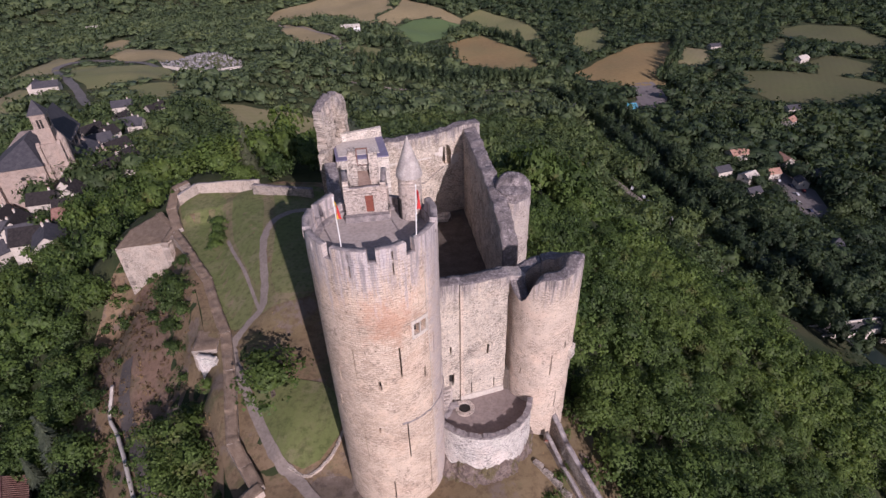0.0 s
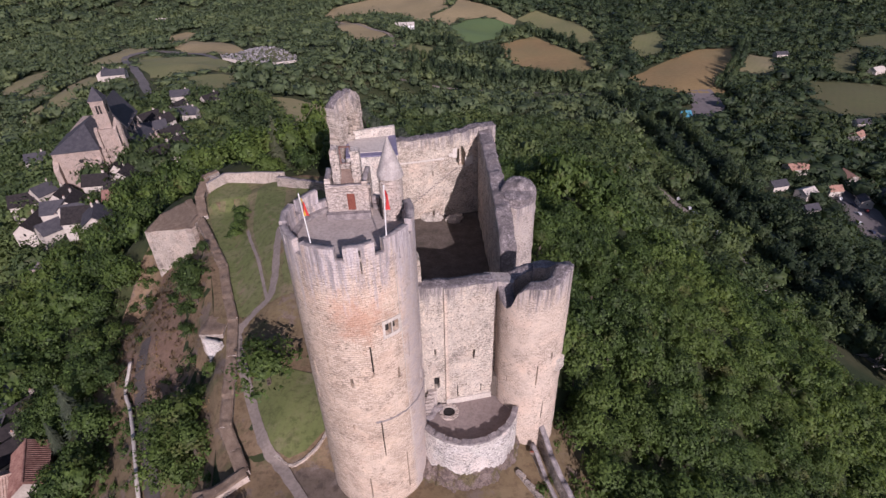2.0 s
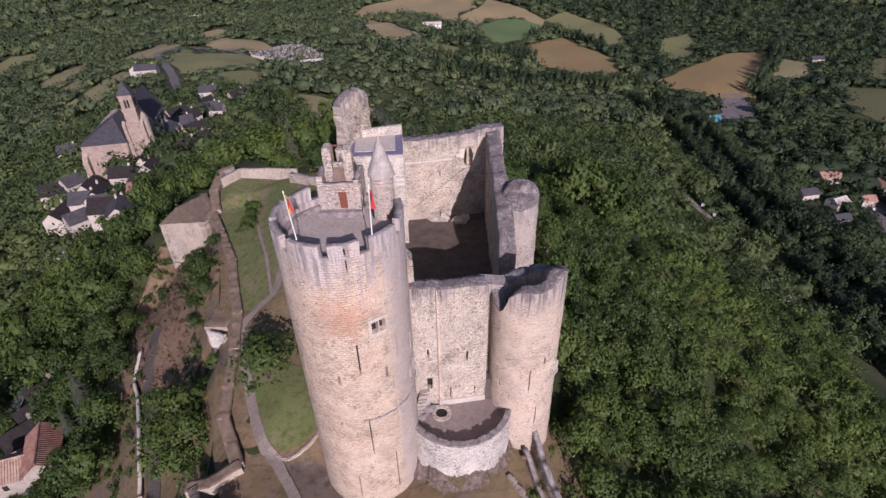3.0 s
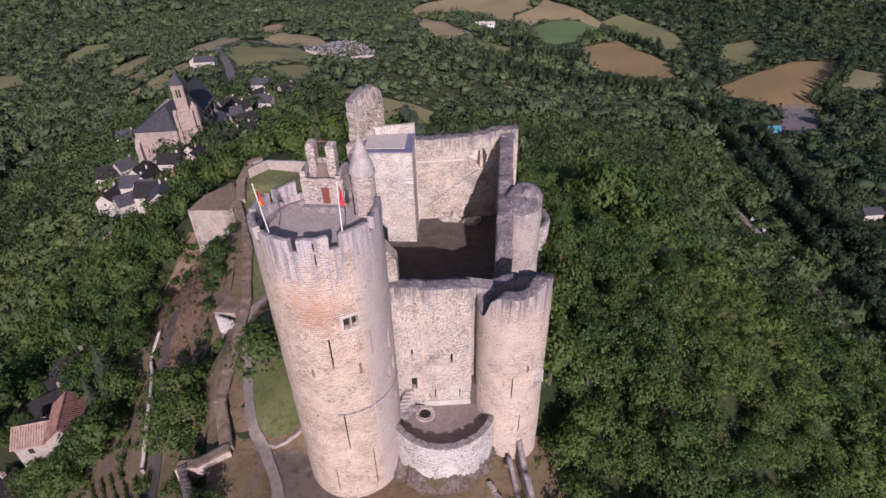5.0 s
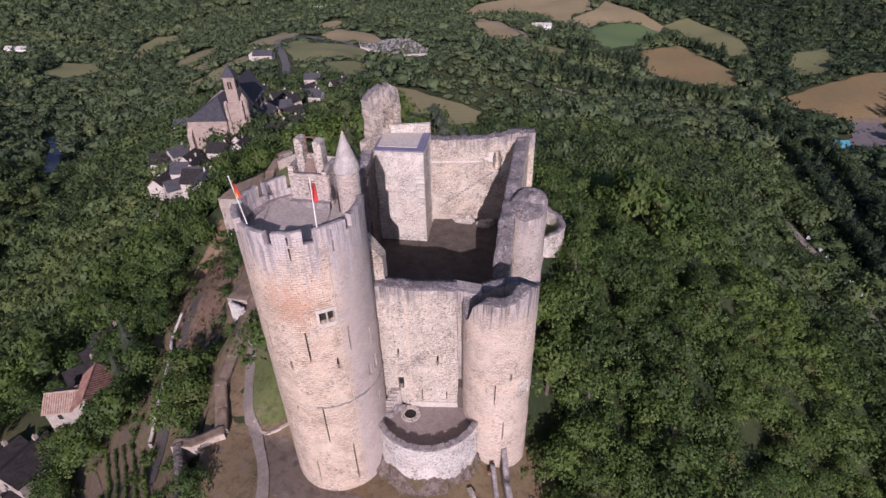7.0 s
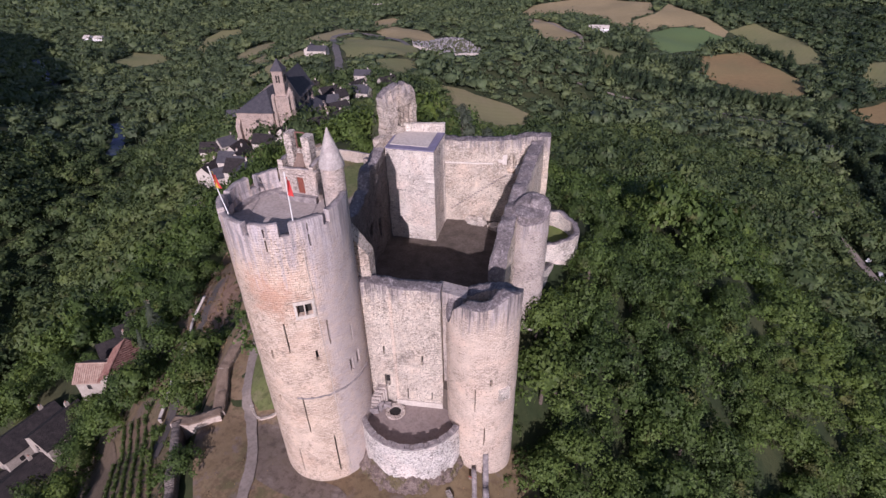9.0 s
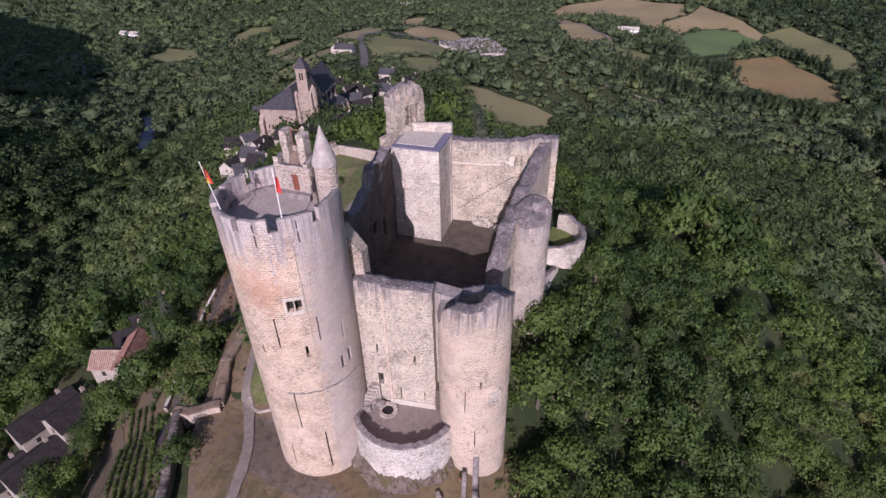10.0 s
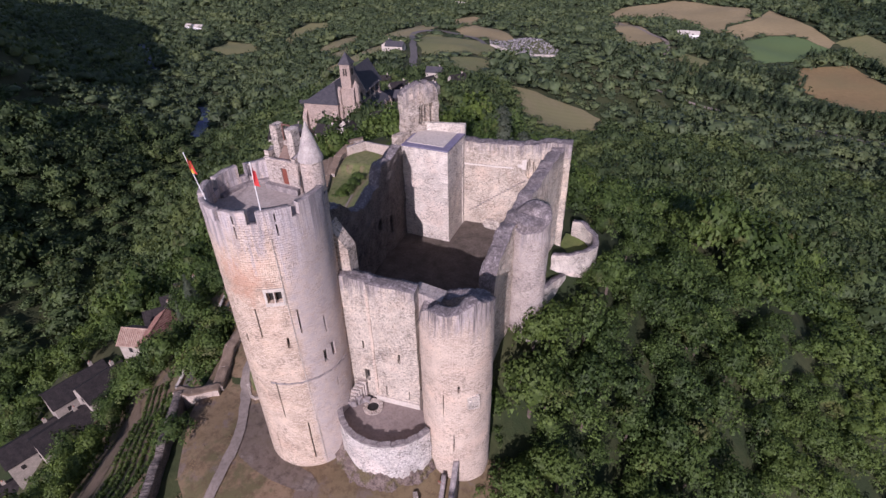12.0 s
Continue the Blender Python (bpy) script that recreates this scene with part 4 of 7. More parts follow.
def rock_material():
    m = Nodes("bed_rock", 1.0)
    where = m.node("NewGeometry").outputs["Position"]
    big, mid, fine = m.noise(where, 0.55, 5.0, 0.7), m.noise(where, 1.7, 6.0, 0.75), m.noise(where, 7.0, 5.0, 0.75)
    col = m.mix(m.ramp(mid, (0.38, 0.0), (0.62, 1.0)), (0.14, 0.10, 0.088), (0.28, 0.218, 0.19))
    col = m.mix(m.ramp(big, (0.50, 0.0), (0.58, 0.9)), col, m.mix(fine, (0.09, 0.085, 0.03), (0.20, 0.15, 0.08)))
    col = m.mix(m.ramp(fine, (0.36, 0.8), (0.52, 0.0)), col, (0.06, 0.048, 0.044))
    return m.done(col, m.math("ADD", mid, fine), 1.0, 0.2)


ROCK = rock_material()
rock = Shape()
n, m = 130, 16
ring = []
for i in range(n):
    a = radians(185 + 190 * i / (n - 1))
    ca, sa = math.cos(a), math.sin(a)
    reach = 1.6 + 0.8 * noise.noise((2.2 * ca, 2.2 * sa, 4.0))
    for j in range(m):
        v = j / (m - 1)
        rough = 0.30 * noise.noise((5 * ca, 5 * sa, 3.0 * v)) + 0.22 * noise.noise((13 * ca, 13 * sa, 7.0 * v)) + 0.12 * noise.noise((29 * ca, 29 * sa, 15.0 * v))
        r = MR - 0.12 + reach * v + rough * (0.5 + v)
        z = 5.5 + 0.5 * noise.noise((3.5 * ca, 3.5 * sa, 9.0)) - 3.6 * v**0.8 + 0.8 * rough
        ring.append((MX + r * ca, MY + r * sa, z))
rock.add(ring, [(i * m + j, i * m + j + 1, (i + 1) * m + j + 1, (i + 1) * m + j) for i in range(n - 1) for j in range(m - 1)])
tagged(rock.part("rock_outcrop", ROCK), "bare violet-brown rock at the foot of the terrace", "rock", kind="structure")

# ---- back wall and ruins: small things ----
pt, w = straight((-10.2, 75.6), (5.0, 80.97))
sh = Shape()
for k in range(14):
    u0, u1 = 0.3 + 0.54 * k, 0.3 + 0.54 * k + 0.5
    z = 22.3 + 0.06 * n1(k, 1, 3)
    sh.prism([pt(u0, -0.14), pt(u1, -0.14), pt(u1, 0.1), pt(u0, 0.1)], z, z + 0.26)
sh.rough(0.05, 0.5).part("ledge", PALE_MORTAR, north, "pale projecting ledge of stone")
sh = Shape()
for k in range(21):
    u0 = 1.2 + 0.42 * k
    z = 14.4 + 0.305 * k + 0.12 * n1(k, 0.6, 8)
    sh.prism([pt(u0, -0.08), pt(u0 + 0.4, -0.08), pt(u0 + 0.4, 0.08), pt(u0, 0.08)], z, z + 0.13)
sh.rough(0.05, 0.4).part("stair_scar", RUIN_TOP, north, "slanting scar of a lost stair")
sh = Shape()
for u0, u1, z0, z1 in ((8.6, 9.3, 22.6, 23.1), (9.2, 9.85, 22.3, 23.9), (11.2, 11.9, 20.3, 22.2), (11.9, 12.5, 20.9, 22.4)):
    sh.prism([pt(u0, -0.06), pt(u1, -0.06), pt(u1, 0.1), pt(u0, 0.1)], z0, z1)
sh.rough(0.12, 0.5).part("plaster_patch", PALE_MORTAR, north, "patches of pale old plaster by the window")
for a, b, size in ((5.2, -0.5, 1.5), (6.0, -1.0, 1.0), (8.6, -2.2, 1.2), (9.4, -1.6, 0.9)):
    x, y = pt(a, b)
    heap = thing("rubble_heap", "heap of fallen masonry on the courtyard floor", "rubble", "fallen masonry")
    for k in range(10):
        Shape().box(x + 0.7 * size * math.cos(k * 2.4), y + 0.5 * size * math.sin(k * 2.4), 12.1, 0.8 * size * (0.5 + 0.5 * abs(n1(k, 0.7, 2))), 0.7 * size, size * (0.35 + 0.9 * abs(n1(k, 0.5, 5))), 37 * k).rough(0.15, 0.5).part("stone", RUBBLE, heap)
rest = thing("rock_corbel", "broken corbel of dark rubble on the second tower", "masonry")
sh = Shape()
for k in range(9):
    a = radians(-31 + 6 * (k % 3 - 1))
    sh.box(BX + 3.72 * math.cos(a), BY + 3.72 * math.sin(a), 14.6 + 0.5 * (k // 3), 0.55, 0.45, 0.5, -31)
sh.rough(0.12, 0.4).part("stones", RUBBLE, rest)

# round outwork behind the grey tower
outwork = thing("round_outwork", "low ruined half-round outwork enclosing a patch of grass", "wall")
wall_panel("wall", round_face(4.9, 80.2, 6.1, -75.0), radians(165.0) * 6.1, 0.0, lambda u: 12.2 + 0.35 * math.sin(u * 0.4) + ragged(u, 0.5, 41), 0.9, [(2.2, 3.4, 5.0, 8.6, 0.6)], RUBBLE, outwork, RUIN_TOP, seed=41.0, lumps=0.15)
Shape().prism([(4.9 + 5.5 * math.cos(radians(a)), 80.2 + 5.5 * math.sin(radians(a))) for a in range(-80, 101, 12)], 1.0, 9.4).part("grass_floor", LAWN, outwork)
pt, w = straight((8.6, 64.5), (8.9, 74.6))
wall_panel("low_wall", pt, w, 0.0, lambda u: 12.0 - 0.25 * u + ragged(u, 0.6, 42), 0.9, [], RUBBLE, outwork, RUIN_TOP, seed=42.0, lumps=0.15)

# ---- walls at the foot of the second tower ----
def sloping_wall(name, label, points, thick, tall, material=GARDEN_STONE, top=RUIN_TOP, deep=4.0, seed=50.0, group=""):
    """A wall along a line of (x, y, crest height); thickness to its left."""
    owner = thing(name, label, "wall", group, kind="structure")
    run = 0.0
    for k, (p, q) in enumerate(zip(points[:-1], points[1:])):
        f, w = straight(p[:2], q[:2])
        wall_panel("wall_length", f, w, min(p[2], q[2]) - deep, (lambda u, p=p, q=q, w=w, run=run: p[2] + (q[2] - p[2]) * u / w + ragged(u + run, tall, seed)), thick, [], material, owner, top, step=0.5, lumps=0.08, seed=seed, crumble=0.25)
        run += w
    return owner


sloping_wall("slope_wall", "stone wall running downhill from the second tower", [(16.6, 33.2, 1.4), (14.4, 36.6, 3.2), (13.1, 38.9, 4.6), (11.9, 41.7, 6.4)], 0.6, 0.25, GARDEN_STONE, COPING, seed=51.0)
sloping_wall("inner_slope_wall", "lower wall beside the sloping passage", [(14.6, 33.8, 0.8), (12.5, 37.3, 2.7), (11.0, 40.5, 4.6)], 0.5, 0.2, GARDEN_STONE, COPING, seed=54.0)
steps = thing("passage_wall", "low dressed stone wall in short lengths", "wall")
for k in range(4):
    x, y = 9.5 + 0.95 * k, 36.9 - 0.85 * k
    Shape().box(x, y, float(ground(x, y)) - 0.5, 1.15, 0.5, 1.25, -42).rough(0.06, 0.5, k).part("stone", GARDEN_STONE, steps)
board = thing("notice_board", "small brown wooden notice board by the passage", "sign", at=(10.9, 39.6, float(ground(10.9, 39.6))))
Shape().box(0, 0, 0.0, 0.08, 0.08, 1.2).part("post", WOOD, board)
Shape().box(0, -0.05, 0.75, 0.7, 0.05, 0.3).part("panel", WOOD, board)
Shape().box(0, -0.05, 1.08, 0.7, 0.05, 0.22).part("heading", DOOR_WOOD, board)

# ---- draped surfaces ----
def inside(points, x, y):
    """Which of the places lie in the outline."""
    x, y = np.asarray(x, float), np.asarray(y, float)
    hit = np.zeros(np.shape(x), bool)
    for (x0, y0), (x1, y1) in zip(points, points[1:] + points[:1]):
        if y0 != y1:
            hit ^= ((y0 > y) != (y1 > y)) & (x < (x1 - x0) * (y - y0) / (y1 - y0) + x0)
    return hit


OPEN_LAND = []
LAWNS = []


def rounded(points, times=2):
    """Cuts the corners of an outline."""
    for _ in range(times):
        out = []
        for (x0, y0), (x1, y1) in zip(points, points[1:] + points[:1]):
            out += [(0.75 * x0 + 0.25 * x1, 0.75 * y0 + 0.25 * y1), (0.25 * x0 + 0.75 * x1, 0.25 * y0 + 0.75 * y1)]
        points = out
    return points


def draped(name, label, category, points, material, lift, step, clear=True, times=1, kind="structure"):
    """A sheet that follows the ground inside an outline."""
    points = rounded(points, 0 if category == "field" else times)
    if category == "field":
        points, sharp = [], points
        for (x0, y0), (x1, y1) in zip(sharp, sharp[1:] + sharp[:1]):
            n = max(1, round(math.hypot(x1 - x0, y1 - y0) / 9.0))
            for k in range(n):
                x, y = x0 + (x1 - x0) * k / n, y0 + (y1 - y0) * k / n
                points.append((x + 2.6 * noise.noise((x / 14.0, y / 14.0, 1.0)), y + 4.0 * noise.noise((x / 14.0, y / 14.0, 7.0))))
    if category == "lawn":
        LAWNS.append(points)
    if clear:
        OPEN_LAND.append(points)
    bm = bmesh.new()
    bm.faces.new([bm.verts.new((x, y, 0)) for x, y in points])
    xs, ys = [p[0] for p in points], [p[1] for p in points]
    for lo, hi, n in ((min(xs), max(xs), (1, 0, 0)), (min(ys), max(ys), (0, 1, 0))):
        for v in np.arange(lo + step / 2, hi, step):
            bmesh.ops.bisect_plane(bm, geom=bm.verts[:] + bm.edges[:] + bm.faces[:], plane_co=(v * n[0], v * n[1], 0), plane_no=n)
    zs = ground([v.co.x for v in bm.verts], [v.co.y for v in bm.verts])
    for v, z in zip(bm.verts, zs):
        v.co.z = z + lift
    bmesh.ops.recalc_face_normals(bm, faces=bm.faces)
    if sum(f.normal.z for f in bm.faces) < 0:
        bmesh.ops.reverse_faces(bm, faces=bm.faces)
    me = bpy.data.meshes.new(name)
    bm.to_mesh(me)
    bm.free()
    me.polygons.foreach_set("use_smooth", [True] * len(me.polygons))
    box_uv(me)
    me.materials.append(material)
    return tagged(put(name, me), label, category, kind=kind)


def smooth_line(points, n=8):
    out = []
    for k in range(len(points) - 1):
        p = [np.array(points[min(max(k + i, 0), len(points) - 1)], float) for i in (-1, 0, 1, 2)]
        for t in np.linspace(0, 1, n, endpoint=False):
            out.append(0.5 * (2 * p[1] + (p[2] - p[0]) * t + (2 * p[0] - 5 * p[1] + 4 * p[2] - p[3]) * t * t + (3 * p[1] - p[0] - 3 * p[2] + p[3]) * t**3))
    return out + [np.array(points[-1], float)]


def ribbon(name, label, category, points, width, material, lift, n=8, level=None, clear=None):
    """A path, road or stream along a line."""
    line = smooth_line(points, n)
    verts, faces, across = [], [], 5
    for i, p in enumerate(line):
        d = line[min(i + 1, len(line) - 1)] - line[max(i - 1, 0)]
        side = np.array([-d[1], d[0]]) / np.hypot(*d)
        for j in range(across):
            q = p + side * width * (j / (across - 1) - 0.5) * (1 + 0.3 * n1(i * 0.9 + 7 * j, 2.0, 3))
            verts.append((q[0], q[1], (float(ground(q[0], q[1])) if level is None else level) + lift))
    for i in range(len(line) - 1):
        for j in range(across - 1):
            k = i * across + j
            faces.append((k, k + across, k + across + 1, k + 1)[::-1])
    me = mesh_of(name, verts, faces, material, smooth=True)
    if clear or category == "path":
        sides, room = [[], []], clear or width + 0.5
        for i, p in enumerate(line):
            d = line[min(i + 1, len(line) - 1)] - line[max(i - 1, 0)]
            side = np.array([-d[1], d[0]]) / np.hypot(*d)
            sides[0].append(tuple(p + side * room / 2)), sides[1].append(tuple(p - side * room / 2))
        (OPEN_LAND if clear else LAWNS).append(sides[0] + sides[1][::-1])
    return tagged(put(name, me), label, category, kind="structure")


def grass_material(name, a, b, c, stripe=0.0, turn=0.0, patch=None):
    """Grass or stubble in patches; stripe: metres between the lines of mowing."""
    m = Nodes(name, 1.0)
    where = m.node("NewGeometry").outputs["Position"]
    big, mid, fine = m.noise(where, 0.02, 4.0), m.noise(where, 0.22, 5.0, 0.7), m.noise(where, 2.5, 5.0, 0.7)
    col = m.mix(m.ramp(mid, (0.38, 0.0), (0.64, 1.0)), a, b)
    col = m.mix(m.ramp(big, (0.42, 0.0), (0.62, 0.7)), col, c)
    if patch:
        bare, green = m.noise(where, 0.16, 6.0, 0.7), m.noise(where, 0.11, 5.0, 0.7)
        col = m.mix(m.ramp(green, (0.53, 0.0), (0.60, 0.85)), col, c)
        col = m.mix(m.ramp(bare, (0.54, 0.0), (0.60, 0.8)), col, patch)
        clump = m.noise(where, 1.1, 5.0, 0.75)
        col = m.mix(m.ramp(clump, (0.36, 0.75), (0.52, 0.0)), col, tuple(0.45 * v for v in a))
    if stripe:
        turned = m.node("Mapping", Vector=where)
        turned.inputs["Rotation"].default_value[2] = radians(turn)
        w = m.node("TexWave", Vector=turned.outputs[0], Scale=0.314 / stripe, Distortion=1.5, Detail=2.0)
        col = m.mix(m.math("MULTIPLY", w.outputs[1], 0.22), col, tuple(1.35 * v for v in a))
    col = m.mix(m.math("MULTIPLY", fine, 0.5), col, tuple(0.55 * v for v in a))
    return m.done(col, fine, 0.5, 0.08)


LAWN_G = grass_material("garden_lawn", (0.118, 0.138, 0.046), (0.155, 0.162, 0.064), (0.185, 0.17, 0.085), 1.2, 20.0, patch=(0.20, 0.17, 0.10))
MEADOW_DRY = grass_material("worn_garden_grass", (0.17, 0.15, 0.075), (0.215, 0.18, 0.10), (0.15, 0.15, 0.06), patch=(0.22, 0.17, 0.11))
STONY = grass_material("stony_earth", (0.145, 0.108, 0.085), (0.205, 0.158, 0.13), (0.13, 0.10, 0.07), patch=(0.235, 0.19, 0.165))
DRY_G = grass_material("parched_bank", (0.198, 0.131, 0.0774), (0.279, 0.194, 0.124), (0.0945, 0.0945, 0.0405), patch=(0.167, 0.131, 0.117))
BANK = grass_material("bare_brown_bank", (0.185, 0.115, 0.08), (0.26, 0.17, 0.12), (0.10, 0.088, 0.045), patch=(0.17, 0.12, 0.085))
TAN = grass_material("bare_tan_earth", (0.165, 0.115, 0.08), (0.215, 0.15, 0.108), (0.13, 0.10, 0.06), patch=(0.185, 0.13, 0.095))
STUBBLE = grass_material("tan_stubble", (0.282, 0.218, 0.115), (0.345, 0.27, 0.149), (0.241, 0.19, 0.0978), 6.0, 40.0)
PLOUGH = grass_material("brown_ploughland", (0.232, 0.157, 0.0702), (0.286, 0.2, 0.0918), (0.2, 0.167, 0.0756), 5.0, 60.0)
MEADOW = grass_material("olive_meadow", (0.176, 0.169, 0.0715), (0.227, 0.202, 0.0975), (0.156, 0.169, 0.065), 5.0, 15.0)
PASTURE = grass_material("faded_pasture", (0.207, 0.177, 0.0915), (0.262, 0.213, 0.122), (0.189, 0.183, 0.0793), 5.0, 30.0)
# Meadow green with tree shade put into it; also lies under the graves.
SHADED = grass_material("shaded_meadow", (0.095, 0.10, 0.042), (0.125, 0.12, 0.055), (0.11, 0.10, 0.05), 6.0, 25.0)
PAVING = grass_material("violet_paving", (0.16, 0.135, 0.135), (0.21, 0.18, 0.175), (0.17, 0.145, 0.135))
CROP = grass_material("green_crop", (0.106, 0.162, 0.0582), (0.129, 0.179, 0.0672), (0.118, 0.162, 0.056), 4.0, 70.0)
LANE = plain_material("dark_lane_surface", (0.07, 0.058, 0.053), (0.105, 0.088, 0.08), 0.4, 0.95, 0.2)
ASPHALT = plain_material("worn_asphalt", (0.115, 0.102, 0.098), (0.165, 0.148, 0.14), 0.2, 0.9, 0.2)


def water_material(name, deep):
    m = Nodes(name, 0.35)
    where = m.node("NewGeometry").outputs["Position"]
    ripple = m.noise(where, 0.6, 3.0)
    m.bsdf.inputs["Specular IOR Level"].default_value = 0.12
    return m.done(m.mix(m.noise(where, 0.05, 3.0), deep, tuple(1.6 * v for v in deep)), ripple, 0.1, 0.05)


RIVER = water_material("river_water", (0.014, 0.022, 0.02))
# The sky's reflection is put into this water as a blue base colour.
RIVER_SKY_BLUE = water_material("sky_blue_river_water", (0.014, 0.018, 0.075))
POOL = water_material("pool_water", (0.10, 0.36, 0.46))

# ---- the castle garden ----
draped("garden_ground", "dry grass and bare earth of the castle garden", "grass", [(-25, 33), (-32, 49), (-40, 67), (-52, 86), (-56, 100), (-38, 101), (-22, 98), (-8, 60), (-1, 40), (9, 42), (10.5, 37), (5, 28), (-4, 25), (-12, 21)], DRY_G, 0.13, 1.2)
draped("bank_grass", "dry grass of the bank below the garden wall", "grass", [(-22, 30), (-50, 86), (-64, 92), (-70, 84), (-69, 60), (-47, 33), (-32, 23)], DRY_G, 0.10, 1.5, clear=False)
draped("vine_slope", "rough dry slope round the vines", "grass", [(-12, 3), (-42, 6), (-60, 22), (-74, 20), (-78, 52), (-60, 46), (-46, 39), (-27, 31.5), (-17, 22)], DRY_G, 0.08, 1.6, clear=False)
draped("passage_ground", "worn earth beside the second tower", "grass", [(6, 36), (11, 22), (19, 26), (21, 37), (15.5, 48), (12, 45)], DRY_G, 0.10, 1.2, clear=False)
draped("lawn_base", "rough worn grass of the upper garden", "lawn", [(-55, 98.5), (-46, 100), (-38.5, 99.5), (-24, 97), (-18.5, 75), (-18.5, 62), (-28, 60), (-31.5, 57.4), (-45, 77), (-52, 88)], MEADOW_DRY, 0.19, 1.2)
draped("lawn_upper", "mown green garden lawn", "lawn", [(-54.6, 97.5), (-45, 97.6), (-40.0, 80), (-38.4, 77.5), (-31.2, 65.9), (-29.0, 61.0), (-31.3, 57.4), (-34.5, 61.5), (-44.2, 77.0), (-51, 88)], LAWN_G, 0.24, 1.2)
draped("lawn_middle", "strip of lawn between the garden paths", "lawn", [(-43.6, 97.5), (-37.6, 97.0), (-33.2, 83.0), (-31.2, 72.0), (-29.0, 64.0), (-33.6, 71.5), (-39.0, 81.0)], LAWN_G, 0.24, 1.2)
draped("lawn_east", "shaded lawn beside the castle wall", "lawn", [(-35.5, 97.0), (-23, 96.5), (-18.5, 75), (-18.5, 63), (-23, 62), (-27.0, 63), (-29.3, 75), (-31, 83)], LAWN_G, 0.24, 1.2)
draped("lawn_lower", "rounded lawn with a stone kerb", "lawn", [(-26.4, 49.0), (-21.8, 48.6), (-15.2, 47.4), (-12.6, 41.5), (-16.4, 36.6), (-20.2, 38.2), (-23.8, 42.6)], LAWN_G, 0.24, 1.0)
draped("brown_bank", "steep bare brown bank below the bastion", "bank", [(-64, 82.0), (-51.5, 80), (-46.5, 66.0), (-41.0, 52.6), (-49.3, 50.0), (-63, 64)], BANK, 0.17, 1.5)
ribbon("garden_path", "pale gravel garden path", "path", [(-8.5, 22.0), (-10.6, 26.3), (-13.6, 31.5), (-17.6, 35.6), (-20.4, 38.0), (-23.3, 42.0), (-26.6, 47.2), (-30.4, 53.6), (-30.9, 56.4), (-29.4, 58.9), (-27.9, 61.0), (-28.7, 66.0), (-30.4, 72.0), (-31.6, 78.0), (-31.2, 82.5), (-28.6, 86.0), (-24.0, 88.0)], 1.25, PATH, 0.31)
ribbon("garden_track", "thin worn track across the lawn", "path", [(-28.4, 60.9), (-30.6, 65.0), (-33.4, 70.2), (-36.6, 75.2), (-39.2, 79.6)], 0.5, PATH, 0.31)
draped("stony_ground", "violet-brown stony ground at the foot of the keep", "soil", [(-16.6, 36.4), (-11.6, 36.5), (-6.4, 32.5), (-1.0, 33.0), (-0.5, 30.8), (-7.1, 29.4), (-12.6, 29.8), (-15.2, 32.0)], STONY, 0.18, 0.8, clear=False)
kerb = thing("lawn_kerb", "low pale stone kerb round the lower lawn", "kerb", kind="structure")
line = smooth_line([(-18.8, 37.1), (-16.6, 36.3), (-14.2, 38.2), (-13.0, 41.0)], 7)
for k, (a, b) in enumerate(zip(line[:-1], line[1:])):
    way = math.degrees(math.atan2(b[1] - a[1], b[0] - a[0]))
    Shape().box(a[0], a[1], float(ground(a[0], a[1])) - 0.15, 0.55, 0.3 + 0.08 * n1(k, 0.7, 2), 0.52, way + 14 * n1(k, 0.6, 4)).rough(0.09, 0.35, k).part("stone", BASTION_STONE, kerb)

wall_rows = [(-22.4, 34.0, 3.2), (-24.6, 36.8, 3.4), (-26.9, 39.6, 3.8), (-28.6, 44.4, 4.3), (-30.6, 50.4, 4.9), (-33.2, 57.0, 5.5), (-36.2, 62.0, 5.8), (-40.0, 69.0, 6.1), (-46.6, 77.6, 6.3), (-51.6, 84.0, 6.4)]
sloping_wall("garden_wall", "thick earth-topped garden wall along the drop", wall_rows[::-1], 1.5, 0.22, GARDEN_STONE, EARTH_TOP, 8.0, 60.0)
sloping_wall("upper_garden_wall", "thick brown-topped wall bending round the garden corner", [(-51.0, 84.0, 6.4), (-54.4, 90.0, 7.6), (-56.0, 97.0, 8.8), (-53.8, 99.2, 9.2)][::-1], 1.8, 0.12, GARDEN_STONE, EARTH_TOP, 6.0, 70.0)
sloping_wall("end_wall", "pale stone wall closing the garden", [(-52.5, 92.5, 9.2), (-50.4, 96.4, 9.6), (-44.3, 96.8, 9.8), (-38.0, 96.7, 10.0)], 0.6, 0.1, BASTION_STONE, COPING, 3.0, 75.0)
sloping_wall("shaded_wall", "stone wall with a squared end pier in the keep's shadow", [(-38.5, 94.0, 10.3), (-26.4, 91.7, 10.2)], 0.9, 0.12, GARDEN_STONE, RUIN_TOP, 3.5, 78.0)
bastion = thing("bastion", "square bastion of pale rubble with an earth top", "bastion", kind="structure")
corners = [(-61.6, 82.0), (-50.4, 80.2), (-50.6, 85.2), (-56.4, 91.6), (-60.8, 87.0)]
TOPS = [3.9, 6.3, 6.4, 6.2, 5.0]
for k in range(5):
    f, w = straight(corners[k], corners[(k + 1) % 5])
    wall_panel("bastion_wall", f, w, -13.0, (lambda u, a=TOPS[k], b=TOPS[(k + 1) % 5], w=w: a + (b - a) * u / w + ragged(u, 0.15, 80)), 1.2, [], BASTION_STONE if k == 0 else GARDEN_STONE, bastion, EARTH_TOP, step=0.8, lumps=0.1, seed=80.0 + k)
bx, by = sum(p[0] for p in corners) / 5, sum(p[1] for p in corners) / 5
